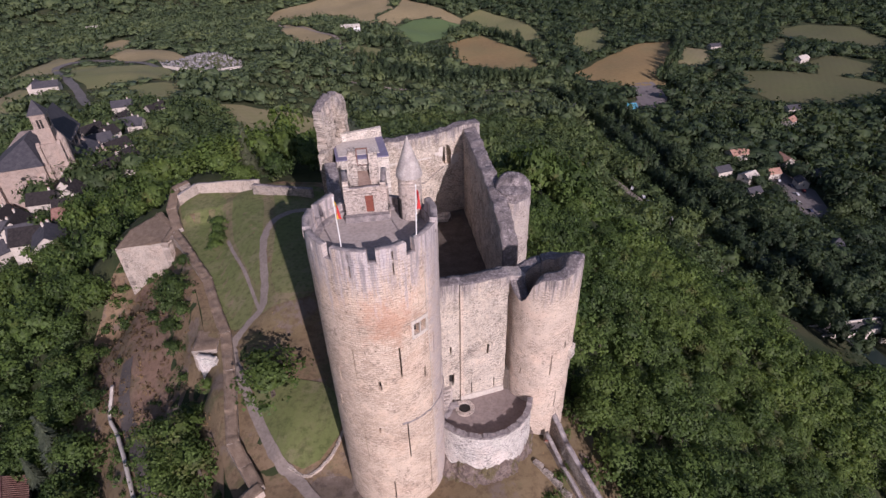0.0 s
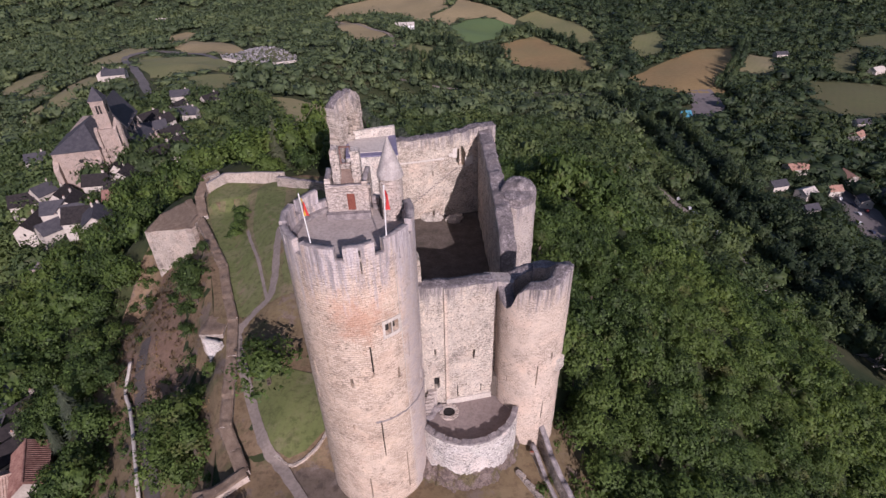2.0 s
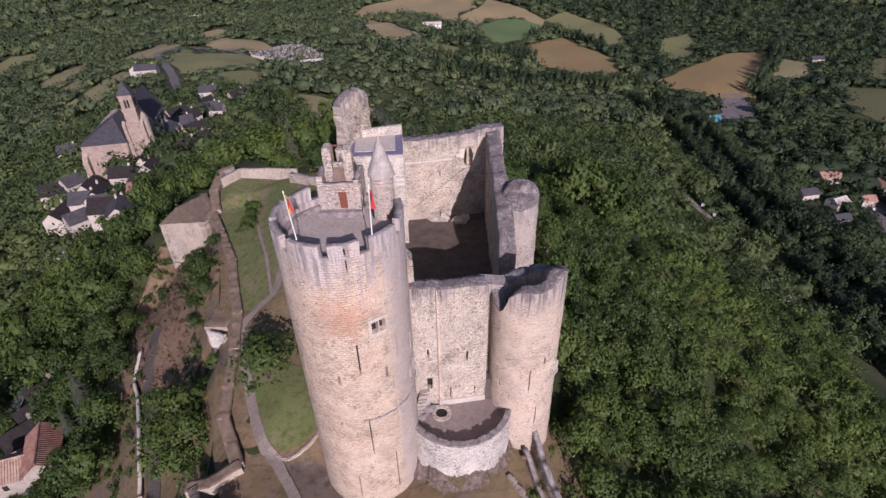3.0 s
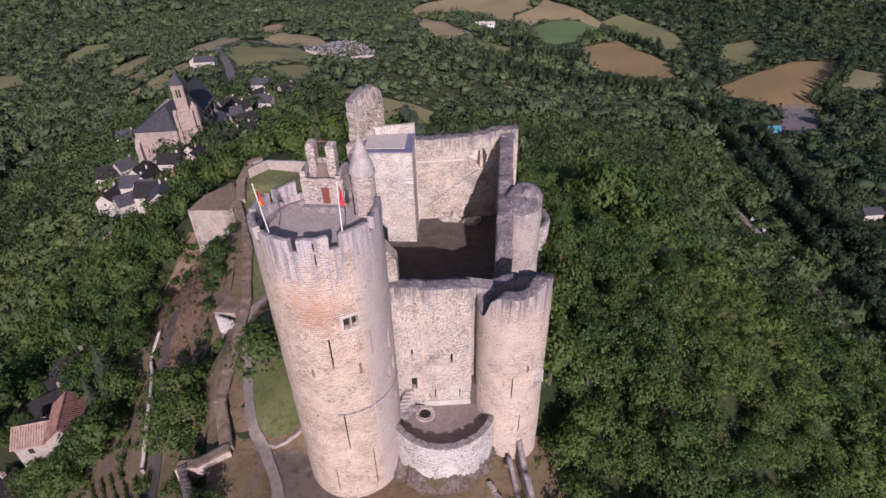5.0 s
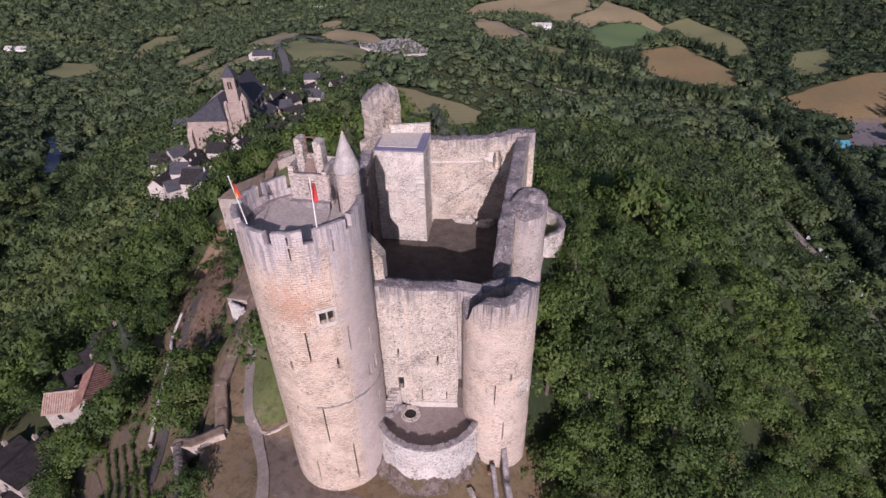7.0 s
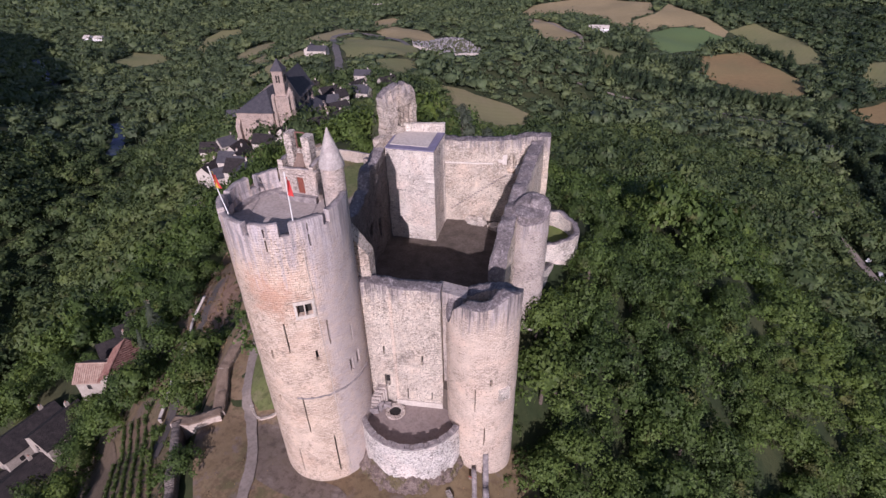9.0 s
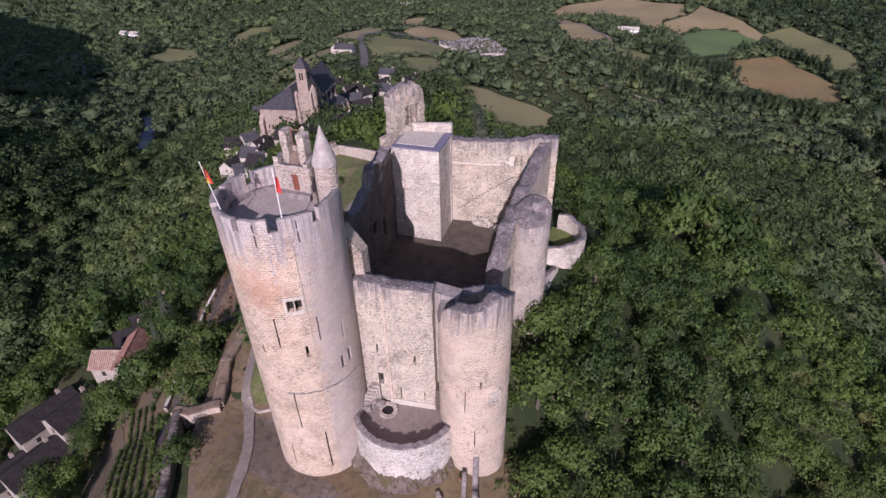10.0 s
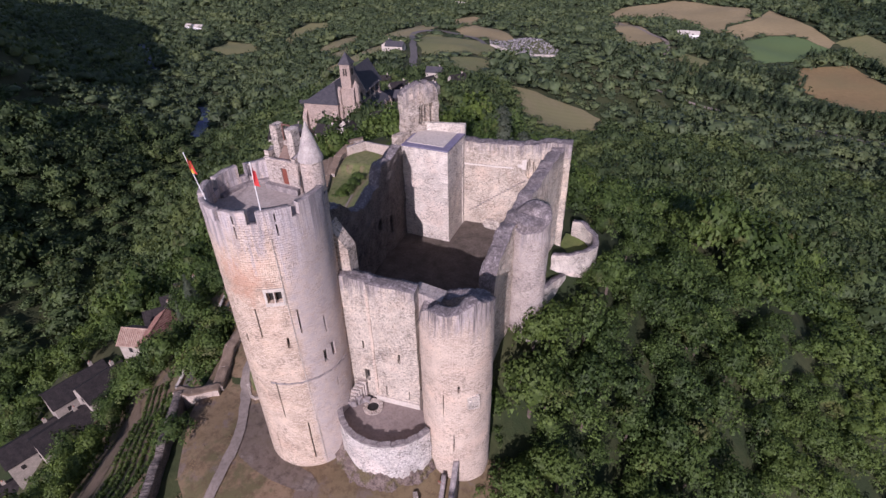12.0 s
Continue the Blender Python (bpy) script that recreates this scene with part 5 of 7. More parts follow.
Shape().prism([(bx + 0.9 * (p[0] - bx), by + 0.9 * (p[1] - by)) for p in corners], -2.0, [z + 0.03 for z in TOPS]).part("earth_fill", EARTH_TOP, bastion, "bare brown earth top")
spur_wall = thing("wall_stub", "broken pale wall stub beside the garden wall", "wall")
f, w = straight((-36.9, 58.4), (-36.4, 54.2))
wall_panel("stub_top", f, 4.2, -6.0, lambda u: 4.9 + ragged(u, 0.2, 90), 3.4, [], GARDEN_STONE, spur_wall, EARTH_TOP, step=0.6, lumps=0.12, seed=90.0)
f, w = straight((-35.4, 53.3), (-32.7, 52.7))
wall_panel("stub_face", f, w, -6.0, lambda u: 4.9 + ragged(u, 0.4, 91), 0.7, [], WHITE_RUBBLE, spur_wall, PLASTER, step=0.4, lumps=0.12, seed=91.0)
sloping_wall("lower_wall", "pale-faced wall above the vines", [(-26.2, 30.6, 2.9), (-23.8, 31.4, 3.0), (-21.0, 34.1, 3.4)], 1.5, 0.3, BASTION_STONE, EARTH_TOP, 6.0, 93.0)
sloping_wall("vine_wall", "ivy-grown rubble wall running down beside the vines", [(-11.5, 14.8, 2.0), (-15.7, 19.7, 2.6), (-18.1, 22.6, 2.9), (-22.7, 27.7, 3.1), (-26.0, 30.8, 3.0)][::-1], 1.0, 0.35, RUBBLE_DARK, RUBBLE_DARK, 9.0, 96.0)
lane_rows = [(-39.5, 36.0), (-42.6, 41.0), (-46.6, 46.6), (-50.6, 51.8), (-53.6, 55.0), (-55.0, 60.0)]
sloping_wall("lane_wall", "white-capped wall along the lane below the castle", [(x, y, float(ground(x, y)) + 1.0) for x, y in lane_rows], 0.5, 0.03, GARDEN_STONE, PLASTER, 3.0, 100.0)
ribbon("lane", "narrow asphalt lane below the castle", "lane", [(-34.0, 30.0), (-38.0, 36.6), (-41.0, 41.4), (-45.0, 47.2), (-49.2, 52.6), (-52.0, 57.0), (-54.0, 64.0)], 2.2, LANE, 0.24, clear=3.5)
ribbon("lower_lane", "narrow walled lane between the lower houses", "lane", [(-122, 95), (-122, 92), (-122, 86), (-101, 68), (-95, 58)], 3.6, ASPHALT, 0.4, clear=7)
VINEYARD = [(-46, 37.5), (-55, 36), (-31, 16), (-20, 15), (-24, 24), (-35.5, 32)]
draped("vine_ground", "tilled brown soil between rows of vines", "soil", VINEYARD, BANK, 0.15, 1.2)
draped("earth_strip", "bare tan strip of earth below the vines", "soil", [(-62, 34.5), (-56, 35), (-47, 30.5), (-40, 22.5), (-33, 14), (-38, 12), (-46, 21), (-54, 28)], TAN, 0.2, 1.2)

# ---- fields, roads and rivers of the valley ----
draped("meadow_by_road", "olive meadow beside the bending road", "field", [(-377, 546), (-305, 443), (-276, 413), (-260, 418), (-251, 427), (-233, 469), (-259, 516), (-307, 528), (-364, 562)], MEADOW, 0.6, 8)
draped("small_meadow", "small olive meadow", "field", [(-248, 417), (-236, 434), (-229, 460), (-205, 418), (-206, 383), (-222, 382)], MEADOW, 0.6, 8)
draped("tan_field_west", "dry tan field", "field", [(-440, 696), (-422, 734), (-398, 722), (-384, 669), (-374, 609)], STUBBLE, 0.6, 8)
draped("tan_field_ridge", "dry tan field on the ridge", "field", [(-361, 592), (-379, 659), (-345, 649), (-285, 608), (-285, 553), (-318, 549)], STUBBLE, 0.6, 8)
draped("near_pasture", "sloping tan-green pasture", "field", [(-172, 388), (-157, 405), (-125, 428), (-104, 428), (-102, 396), (-112, 372), (-125, 350), (-138, 354), (-149, 366)], PASTURE, 0.5, 6)
draped("great_stubble_field", "wide tan stubble field", "field", [(-290, 920), (-299, 1009), (-233, 1100), (-104, 1056), (-87, 960), (-116, 946), (-103, 812), (-149, 912), (-179, 950), (-222, 960), (-242, 915)], STUBBLE, 0.6, 9)
draped("stubble_strip", "tan stubble field along the road", "field", [(-257, 833), (-231, 853), (-143, 710), (-149, 658), (-192, 704)], STUBBLE, 0.6, 8)
draped("far_stubble_field", "tan stubble field", "field", [(-77, 1045), (25, 905), (20, 873), (-15, 909), (-69, 902), (-75, 875), (-96, 815), (-111, 930), (-83, 958)], STUBBLE, 0.6, 8)
draped("green_crop_field", "green crop field", "field", [(-86, 836), (-53, 898), (-15, 907), (24, 868), (8, 805), (-35, 712), (-50, 734)], CROP, 0.65, 8)
draped("ploughed_field", "orange-brown ploughed field", "field", [(3, 750), (49, 794), (80, 726), (108, 688), (107, 640), (73, 608), (30, 644), (3, 670)], PLOUGH, 0.6, 8)
draped("olive_field", "olive green field", "field", [(24, 905), (56, 952), (115, 890), (134, 778), (102, 756), (74, 822), (45, 879)], MEADOW, 0.6, 8)
draped("hedged_field", "small hedged green field", "field", [(-110, 680), (-72, 670), (-86, 570), (-100, 560)], MEADOW, 0.6, 8)
draped("orange_field", "long orange-tan field", "field", [(140, 600), (189, 655), (252, 710), (288, 722), (253, 618), (220, 546), (186, 551), (146, 582)], PLOUGH, 0.6, 8)
draped("small_tan_field", "small tan field among trees", "field", [(252, 605), (296, 692), (320, 680), (302, 622), (267, 597)], PASTURE, 0.6, 8)
draped("round_meadow", "olive meadow in the woods", "field", [(177, 786), (219, 832), (218, 769), (196, 698), (167, 686), (165, 728)], MEADOW, 0.6, 8)
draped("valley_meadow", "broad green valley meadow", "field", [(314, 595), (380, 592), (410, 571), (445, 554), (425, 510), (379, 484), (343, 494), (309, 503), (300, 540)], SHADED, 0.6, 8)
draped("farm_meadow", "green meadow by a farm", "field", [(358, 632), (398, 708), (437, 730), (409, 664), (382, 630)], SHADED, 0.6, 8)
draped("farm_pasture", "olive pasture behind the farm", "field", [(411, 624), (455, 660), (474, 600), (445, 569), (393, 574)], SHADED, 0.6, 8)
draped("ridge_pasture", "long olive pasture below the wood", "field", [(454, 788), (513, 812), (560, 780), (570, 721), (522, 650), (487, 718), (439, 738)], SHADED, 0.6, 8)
draped("west_field", "dry field at the village edge", "field", [(-353, 384), (-389, 449), (-366, 458), (-317, 412), (-322, 405), (-314, 377), (-313, 351)], PASTURE, 0.6, 8)
draped("west_pasture", "pale green pasture above the village", "field", [(-440, 537), (-433, 580), (-442, 633), (-383, 591), (-389, 553), (-364, 499), (-373, 485)], PASTURE, 0.6, 8)
draped("hillside_strip", "brown strip of dry pasture on the hillside", "field", [(-500, 489), (-521, 549), (-508, 573), (-477, 541), (-475, 509), (-475, 482)], PASTURE, 0.7, 8)
draped("hill_meadow", "small green meadow on the hill", "field", [(-607, 527), (-664, 601), (-675, 642), (-652, 660), (-619, 630), (-624, 589), (-584, 518)], MEADOW, 0.7, 8)
draped("slope_pasture", "sloping brown-green pasture behind the church", "field", [(-442, 453), (-463, 506), (-442, 494), (-396, 439), (-416, 428)], PASTURE, 0.7, 8)
draped("west_glade", "olive glade in the western woods", "field", [(-650, 439), (-686, 495), (-635, 500), (-595, 473), (-612, 437)], MEADOW, 0.7, 8)
draped("lower_glade", "small brown-green glade above the gorge", "field", [(-371, 372), (-363, 389), (-351, 379), (-350, 359)], PASTURE, 0.7, 6)
draped("pool_terrace", "paved pool terrace", "paving", [(189, 556), (213, 561), (218, 526), (204, 494), (186, 486), (163, 472), (160, 490), (184, 512)], PAVING, 0.6, 6, times=0)
draped("sports_court", "green sports court", "paving", [(163, 543), (179, 551), (184, 520), (162, 516)], MEADOW, 0.8, 6, times=0, clear=False)
draped("swimming_pool", "bright blue swimming pool", "pool", [(169, 501), (180, 504), (176, 484), (166, 478)], POOL, 0.9, 8, times=0, clear=False)
ribbon("village_road", "grey road bending past the village", "road", [(-246, 362), (-262, 381), (-277, 402), (-295, 424), (-342, 483), (-385, 538), (-389, 554), (-382, 568), (-362, 576), (-326, 562), (-273, 517)], 6.5, ASPHALT, 0.7, clear=12)
ribbon("valley_road", "pale road along the valley", "road", [(-100, 528), (-58, 531), (-20, 534), (30, 528), (70, 532), (110, 545)], 4, PATH, 0.6, clear=9)
ribbon("hill_road", "pale road between the fields", "road", [(-249, 847), (-199, 780), (-140, 712), (-120, 640)], 5, PATH, 0.8, clear=9)
ribbon("river_track", "pale track beside the river", "track", [(88, 352), (104, 320), (112, 298), (122, 268), (127, 240), (128, 214), (126, 190)], 5.0, PATH, 0.5, clear=11)
draped("valley_yard", "grey gravel yard among the valley houses", "yard", [(224, 350), (240, 352), (246, 322), (240, 292), (224, 284), (219, 300), (224, 322)], PAVING, 0.5, 6, times=0)
ribbon("east_river", "dark tree-lined river", "water", [(118, 530), (141, 453), (149, 420), (148, 378), (148, 331), (154, 296), (159, 267), (163, 241), (165, 206), (170, 150), (190, 60)], 11, RIVER, 0.6, clear=15)
ribbon("west_river", "narrow river bend in the gorge, sky reflection put into its blue", "water", [(-330, 210), (-355, 229), (-374, 245), (-399, 264), (-418, 273)], 8, RIVER_SKY_BLUE, 0.8, clear=9)
ribbon("upper_river", "reach of the river up the gorge, sky reflection put into its blue", "water", [(-560, 316), (-600, 330), (-642, 352), (-680, 370), (-720, 388)], 9, RIVER_SKY_BLUE, 0.8, clear=11)
OPEN_LAND.append([(-19, 30), (-19, 92), (11.8, 92), (12.4, 74), (10.6, 66), (11.0, 56), (15.0, 47), (20.0, 36.5), (18, 27), (13, 0), (-16, 0)])
OPEN_LAND.append([(-18, 30), (-48, 92), (-68, 90), (-66, 62), (-44, 34), (-30, 24)])
OPEN_LAND.append([(-14, 2), (-36, 6), (-48, 20), (-58, 33), (-52, 41), (-27, 32), (-20, 24)])
OPEN_LAND.append([(-70, 51), (-72, 20), (-78, 4), (-93, 4), (-94, 36), (-84, 50)])

OPEN_LAND.append([(-70, 48), (-58, 48), (-58, 58), (-70, 58)])

# ---- houses ----
def tile_rows(parent, w, d, eave, rise, over, material):
    """Rows of half-round canal tiles running down both slopes of a gabled roof."""
    drop = rise * over / (d / 2)
    for sy in (-1, 1):
        count = int((w + over) / 0.42)
        for k in range(count):
            u = -(w + over) / 2 + (k + 0.5) * (w + over) / count
            wob = 0.05 * n1(k, 0.6, sy + 3)
            lo, hi = Vector((u + wob, sy * (d / 2 + over), eave - drop + 0.24 + 0.04 * n1(k, 0.5, 7))), Vector((u, sy * 0.06, eave + rise + 0.23))
            Shape().tube(lo, hi, 0.14, 0.11, 6).part("canal_tile", material, parent)
    Shape().tube((-(w + over) / 2, 0, eave + rise + 0.26), ((w + over) / 2, 0, eave + rise + 0.26), 0.17, 0.17, 8).rough(0.03, 0.4).part("ridge_tiles", material, parent)


def house(name, label, x, y, w, d, eave, rise, turn, roof=SLATE, wall=PLASTER, group="village houses", chimney=True, rows=1, sink=0.0):
    """A gabled house with its long side along its own x."""
    z = float(ground(x, y)) - sink
    ob = thing(name, label, "house", group, at=(x, y, z), turn=turn)
    sh = Shape().prism([(-w / 2, -d / 2), (w / 2, -d / 2), (w / 2, d / 2), (-w / 2, d / 2)], -4.0, eave)
    for sx in (-1, 1):
        sh.add([(sx * w / 2, -d / 2, eave), (sx * w / 2, d / 2, eave), (sx * w / 2, 0, eave + rise)], [(0, 1, 2) if sx > 0 else (1, 0, 2)])
    sh.part("wall", wall, ob)
    o, t = 0.45, 0.22
    drop = rise * o / (d / 2)
    for sy in (-1, 1):
        lo, hi = (sy * (d / 2 + o), eave - drop), (0.0, eave + rise)
        v = [(sx * (w / 2 + o * 0.7), q[0], q[1] + up) for up in (0.02, t) for q in (lo, hi) for sx in (-1, 1)]
        Shape().add(v, [(0, 1, 3, 2), (4, 6, 7, 5), (0, 4, 5, 1), (2, 3, 7, 6), (0, 2, 6, 4), (1, 5, 7, 3)]).rough(0.05, 2.0).part("roof_slope", roof, ob)
    if chimney:
        ch = Shape().box(w * 0.32, d * 0.06, eave + rise * 0.5, 0.75, 0.6, rise * 0.5 + 1.1)
        stack = ch.part("chimney", wall, ob)
        Shape().turned(w * 0.32, d * 0.06, [(eave + rise + 1.08, 0.16), (eave + rise + 1.5, 0.12)], 8).part("chimney_pot", TILE, stack)
    for r in range(rows):
        for k in range(max(1, int(w // 3.4))):
            u = -w / 2 + (k + 0.7) * w / (max(1, int(w // 3.4)) + 0.4)
            for sy in (-1, 1):
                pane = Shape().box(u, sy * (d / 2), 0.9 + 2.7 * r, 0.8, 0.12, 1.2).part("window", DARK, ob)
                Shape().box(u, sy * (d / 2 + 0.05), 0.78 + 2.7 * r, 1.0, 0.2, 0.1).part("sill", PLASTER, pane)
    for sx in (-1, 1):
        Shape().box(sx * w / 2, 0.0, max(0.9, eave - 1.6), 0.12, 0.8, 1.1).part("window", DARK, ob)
    OPEN_LAND.append([(x + a * w * 0.62 * math.cos(radians(turn)) - b * d * 0.68 * math.sin(radians(turn)), y + a * w * 0.62 * math.sin(radians(turn)) + b * d * 0.68 * math.cos(radians(turn))) for a, b in ((-1, -1), (1, -1), (1, 1), (-1, 1))])
    return ob


NEAR_CHURCH = ((-139, 151, 11, 8, 5, 3.2, 25), (-150, 160, 10, 8, 5.5, 3.4, 110), (-160, 163, 10, 8, 5, 3.4, 20), (-171, 160, 12, 8, 5, 3.2, 100), (-128, 141, 13, 9, 5, 3.6, 15), (-147, 172, 9, 7, 5, 3.0, 15), (-138, 176, 8, 7, 4.5, 3.0, 100), (-186, 176, 11, 8, 6, 3.4, 30), (-134, 196, 12, 8, 5, 3.2, 60), (-140, 214, 12, 8, 5, 3.2, 70), (-158, 238, 14, 8, 5, 3.2, 60), (-172, 250, 12, 8, 5, 3.2, 40), (-180, 268, 13, 8, 5, 3.4, 70))
UP_THE_STREET = ((-196, 282, 12, 8, 5, 3.2, 60), (-186, 300, 12, 8, 5, 3.2, 30), (-200, 318, 13, 8, 5, 3.2, 80), (-176, 290, 10, 8, 5, 3.2, 10), (-212, 344, 12, 8, 5, 3.2, 20), (-190, 342, 12, 8, 5, 3.2, 60), (-226, 300, 12, 8, 5, 3.4, 45), (-118, 133, 10, 8, 4.5, 3.0, 120), (-236, 239, 10, 8, 5, 3.2, 30), (-180, 180, 9, 7, 5, 3.0, 70), (-163, 170, 9, 7, 5, 3.2, 100), (-155, 152, 9, 7, 4.5, 3.0, 60), (-132, 163, 8, 6, 4.5, 2.8, 20), (-146, 184, 8, 6, 4.0, 2.8, 110))
for x, y, w, d, e, r, turn in NEAR_CHURCH + UP_THE_STREET:
    house("village_house", "pale village house with a dark slate roof", x, y, w, d, e, r, turn, SLATE if (int(x) + int(y)) % 3 == 0 else STONE_SLATE)
house("village_house", "village house with a red-brown tiled roof", -124, 152, 8, 6, 4.0, 2.2, 20, RED_TILE)
for x, y, w, turn in ((-305, 410, 17, 20), (-315, 412, 10, 110)):
    house("roadside_house", "large pale house beside the road bend", x, y, w, 10, 5, 3.4, turn, SLATE, PLASTER, "houses by the road")
farm = house("tiled_house", "farmhouse with a weathered pink canal-tile roof", -74.4, 45.4, 8.6, 5.6, 5.8, 2.0, 28, OLD_TILE, OLD_PLASTER, "houses below the castle", False, 2)
tile_rows(farm, 8.6, 5.6, 5.8, 2.0, 0.45, OLD_TILE)
wing = house("tiled_wing", "side wing with a darker red-brown tiled roof", -70.6, 47.6, 9.2, 5.0, 4.6, 1.9, -54, RED_TILE, OLD_PLASTER, "houses below the castle", False, 1)
tile_rows(wing, 9.2, 5.0, 4.6, 1.9, 0.45, RED_TILE)
for x, y, w, d, e, r, turn in ((-88.6, 33, 13, 7, 3.6, 2.4, 88), (-88.4, 20.5, 12, 7, 3.6, 2.4, 86), (-90.5, 9, 11, 7, 3.4, 2.4, 80), (-80.6, 36, 10, 7, 3.4, 2.4, 92), (-80.0, 25.5, 11, 7, 3.4, 2.3, 90), (-82.5, 53.5, 7, 5, 3.4, 1.9, 62), (-84.5, 58.5, 6, 5, 3.4, 1.9, 66), (-86.5, 63.5, 6, 4.6, 3.2, 1.8, 60)):
    house("slate_house", "long low house with a dark stone-slate roof", x, y, w, d, e, r, turn, STONE_SLATE, OLD_PLASTER, "houses below the castle", True)
for x, y, w, d, turn, roof in ((194, 350, 12, 9, 20, SLATE), (217, 376, 15, 10, 15, TILE), (209, 340, 11, 9, 30, PLASTER), (248, 367, 12, 9, 100, TILE), (200, 316, 10, 7, 20, SLATE), (212, 248, 11, 8, 40, SLATE), (404, 630, 16, 9, 30, PLASTER), (110, 468, 7, 5, 20, SLATE), (240, 330, 9, 7, 80, SLATE),
        (228, 345, 9, 7, 10, TILE), (255, 338, 9, 7, 70, SLATE), (330, 690, 14, 9, 10, SLATE), (290, 440, 10, 8, 40, TILE), (308, 470, 12, 8, 10, SLATE)):
    house("valley_house", "detached pale house with a low roof in the valley", x, y, w, d, 4.5, 2.6, turn, roof, PLASTER, "houses in the valley", False)
for x, y, w, turn in ((-130, 775, 26, 10), (-785, 515, 14, 20), (-806, 512, 10, 15), (-539, 872, 18, 30)):
    house("far_farm", "long white farm building far off", x, y, w, 11, 5, 3, turn, PLASTER, WHITE, "far farms", False)

# ---- church ----
church = thing("church", "large stone church with slate roofs and a square bell tower", "church", at=(-160.6, 182.3, -45.0), turn=20.6)
Shape().prism([(-8.7, 0), (8.7, 0), (8.7, 44), (-8.7, 44)], -6, 19.2).part("nave_wall", CHURCH_STONE, church)
Shape().add([(-9.3, -0.6, 19.0), (9.0, -0.6, 19.0), (9.0, 22.0, 19.0), (-9.3, 22.0, 19.0), (2.5, 12.0, 26.0), (2.5, 22.0, 26.0)], [(0, 1, 4), (1, 2, 5, 4), (3, 0, 4, 5), (2, 3, 5), (0, 3, 2, 1)]).part("choir_roof", SLATE, church, "hipped blue-grey slate roof")
Shape().add([(-1.0, 22.1, 18.6), (14.4, 22.1, 18.6), (7.4, 22.1, 29.6), (-1.0, 45.0, 18.6), (14.4, 45.0, 18.6), (7.4, 45.0, 29.6)], [(0, 1, 2), (4, 3, 5), (0, 2, 5, 3), (1, 4, 5, 2)]).part("nave_roof", SLATE, church, "steep dark slate nave roof")
Shape().prism([(8.0, 13), (13.6, 13), (13.6, 43), (8.0, 43)], -6, [20.0, 15.5, 15.5, 20.0]).part("aisle_wall", CHURCH_STONE, church)
Shape().prism([(7.8, 12.7), (14.0, 12.7), (14.0, 43.3), (7.8, 43.3)], [20.1, 15.2, 15.2, 20.1], [20.6, 15.6, 15.6, 20.6]).part("aisle_roof", SLATE, church)
Shape().add([(-1.4, 21.2, 18.6), (15.0, 21.2, 18.6), (7.8, 21.2, 31.8), (-1.4, 22.05, 18.6), (15.0, 22.05, 18.6), (7.8, 22.05, 31.8)], [(0, 1, 2), (4, 3, 5), (0, 2, 5, 3), (1, 4, 5, 2)]).part("gable_wall", CHURCH_STONE, church, "pale gable wall rising over the roof")
for x in (-8.2, -1.0, 7.4):
    Shape().prism([(x - 1.0, -2.4), (x + 1.0, -2.4), (x + 1.0, 0.3), (x - 1.0, 0.3)], -6, [9.0, 9.0, 14.5, 14.5] if abs(x) < 2 else [13.0, 13.0, 16.5, 16.5]).part("buttress", CHURCH_STONE, church)
for k in range(4):
    y = 17.0 + 7.6 * k
    Shape().prism([(13.4, y - 0.8), (16.4, y - 0.8), (16.4, y + 0.8), (13.4, y + 0.8)], -6, [15.5, 11.0, 11.0, 15.5]).part("buttress", CHURCH_STONE, church)
    Shape().prism([(-11.2, y - 0.8), (-8.5, y - 0.8), (-8.5, y + 0.8), (-11.2, y + 0.8)], -6, [12.0, 16.5, 16.5, 12.0]).part("buttress", CHURCH_STONE, church)
Shape().prism([(13.4, 14), (19.5, 14), (19.5, 42), (13.4, 42)], -6, [13.2, 10.0, 10.0, 13.2]).part("chapel_wall", CHURCH_STONE, church)
Shape().prism([(13.5, 13.7), (19.9, 13.7), (19.9, 42.3), (13.5, 42.3)], [13.3, 9.9, 9.9, 13.3], [13.8, 10.3, 10.3, 13.8]).part("chapel_roof", SLATE, church)
for k in range(5):
    y = 14.5 + 6.6 * k
    Shape().prism([(19.3, y - 0.7), (21.6, y - 0.7), (21.6, y + 0.7), (19.3, y + 0.7)], -6, [11.5, 6.5, 6.5, 11.5]).part("buttress", CHURCH_STONE, church)
    Shape().prism([(12.9, y - 0.6), (14.2, y - 0.6), (14.2, y + 0.6), (12.9, y + 0.6)], 12.0, [20.5, 19.0, 19.0, 20.5]).part("pinnacle", CHURCH_STONE, church)
for x in (-4.6, -3.0):
    Shape().box(x + 4.6, 0.0, 5.5, 0.9, 0.3, 6.2).part("lancet_window", DARK, church)
Shape().turned(0, 0, [(0, 0.8), (0.3, 0.8)], 16).part("round_window", DARK, church).matrix_basis = pose(0.8, 0.1, 15.0, 90, 0, 0)
KX, KY = 12.6, 6.0
Shape().box(KX, KY, -6, 6.8, 6.8, 22).part("tower_base", CHURCH_STONE, church)
Shape().box(KX, KY, 16, 5.9, 5.9, 9.6).part("tower_middle", CHURCH_STONE, church)
Shape().box(KX, KY, 25.6, 4.9, 4.9, 11.2).part("belfry", CHURCH_STONE, church, "pale upper stage of the bell tower")
for z, side in ((16.0, 7.3), (21.0, 6.3), (25.4, 6.3), (31.0, 5.2), (36.5, 5.4)):
    Shape().box(KX, KY, z, side, side, 0.45).part("cornice", CHURCH_STONE, church)
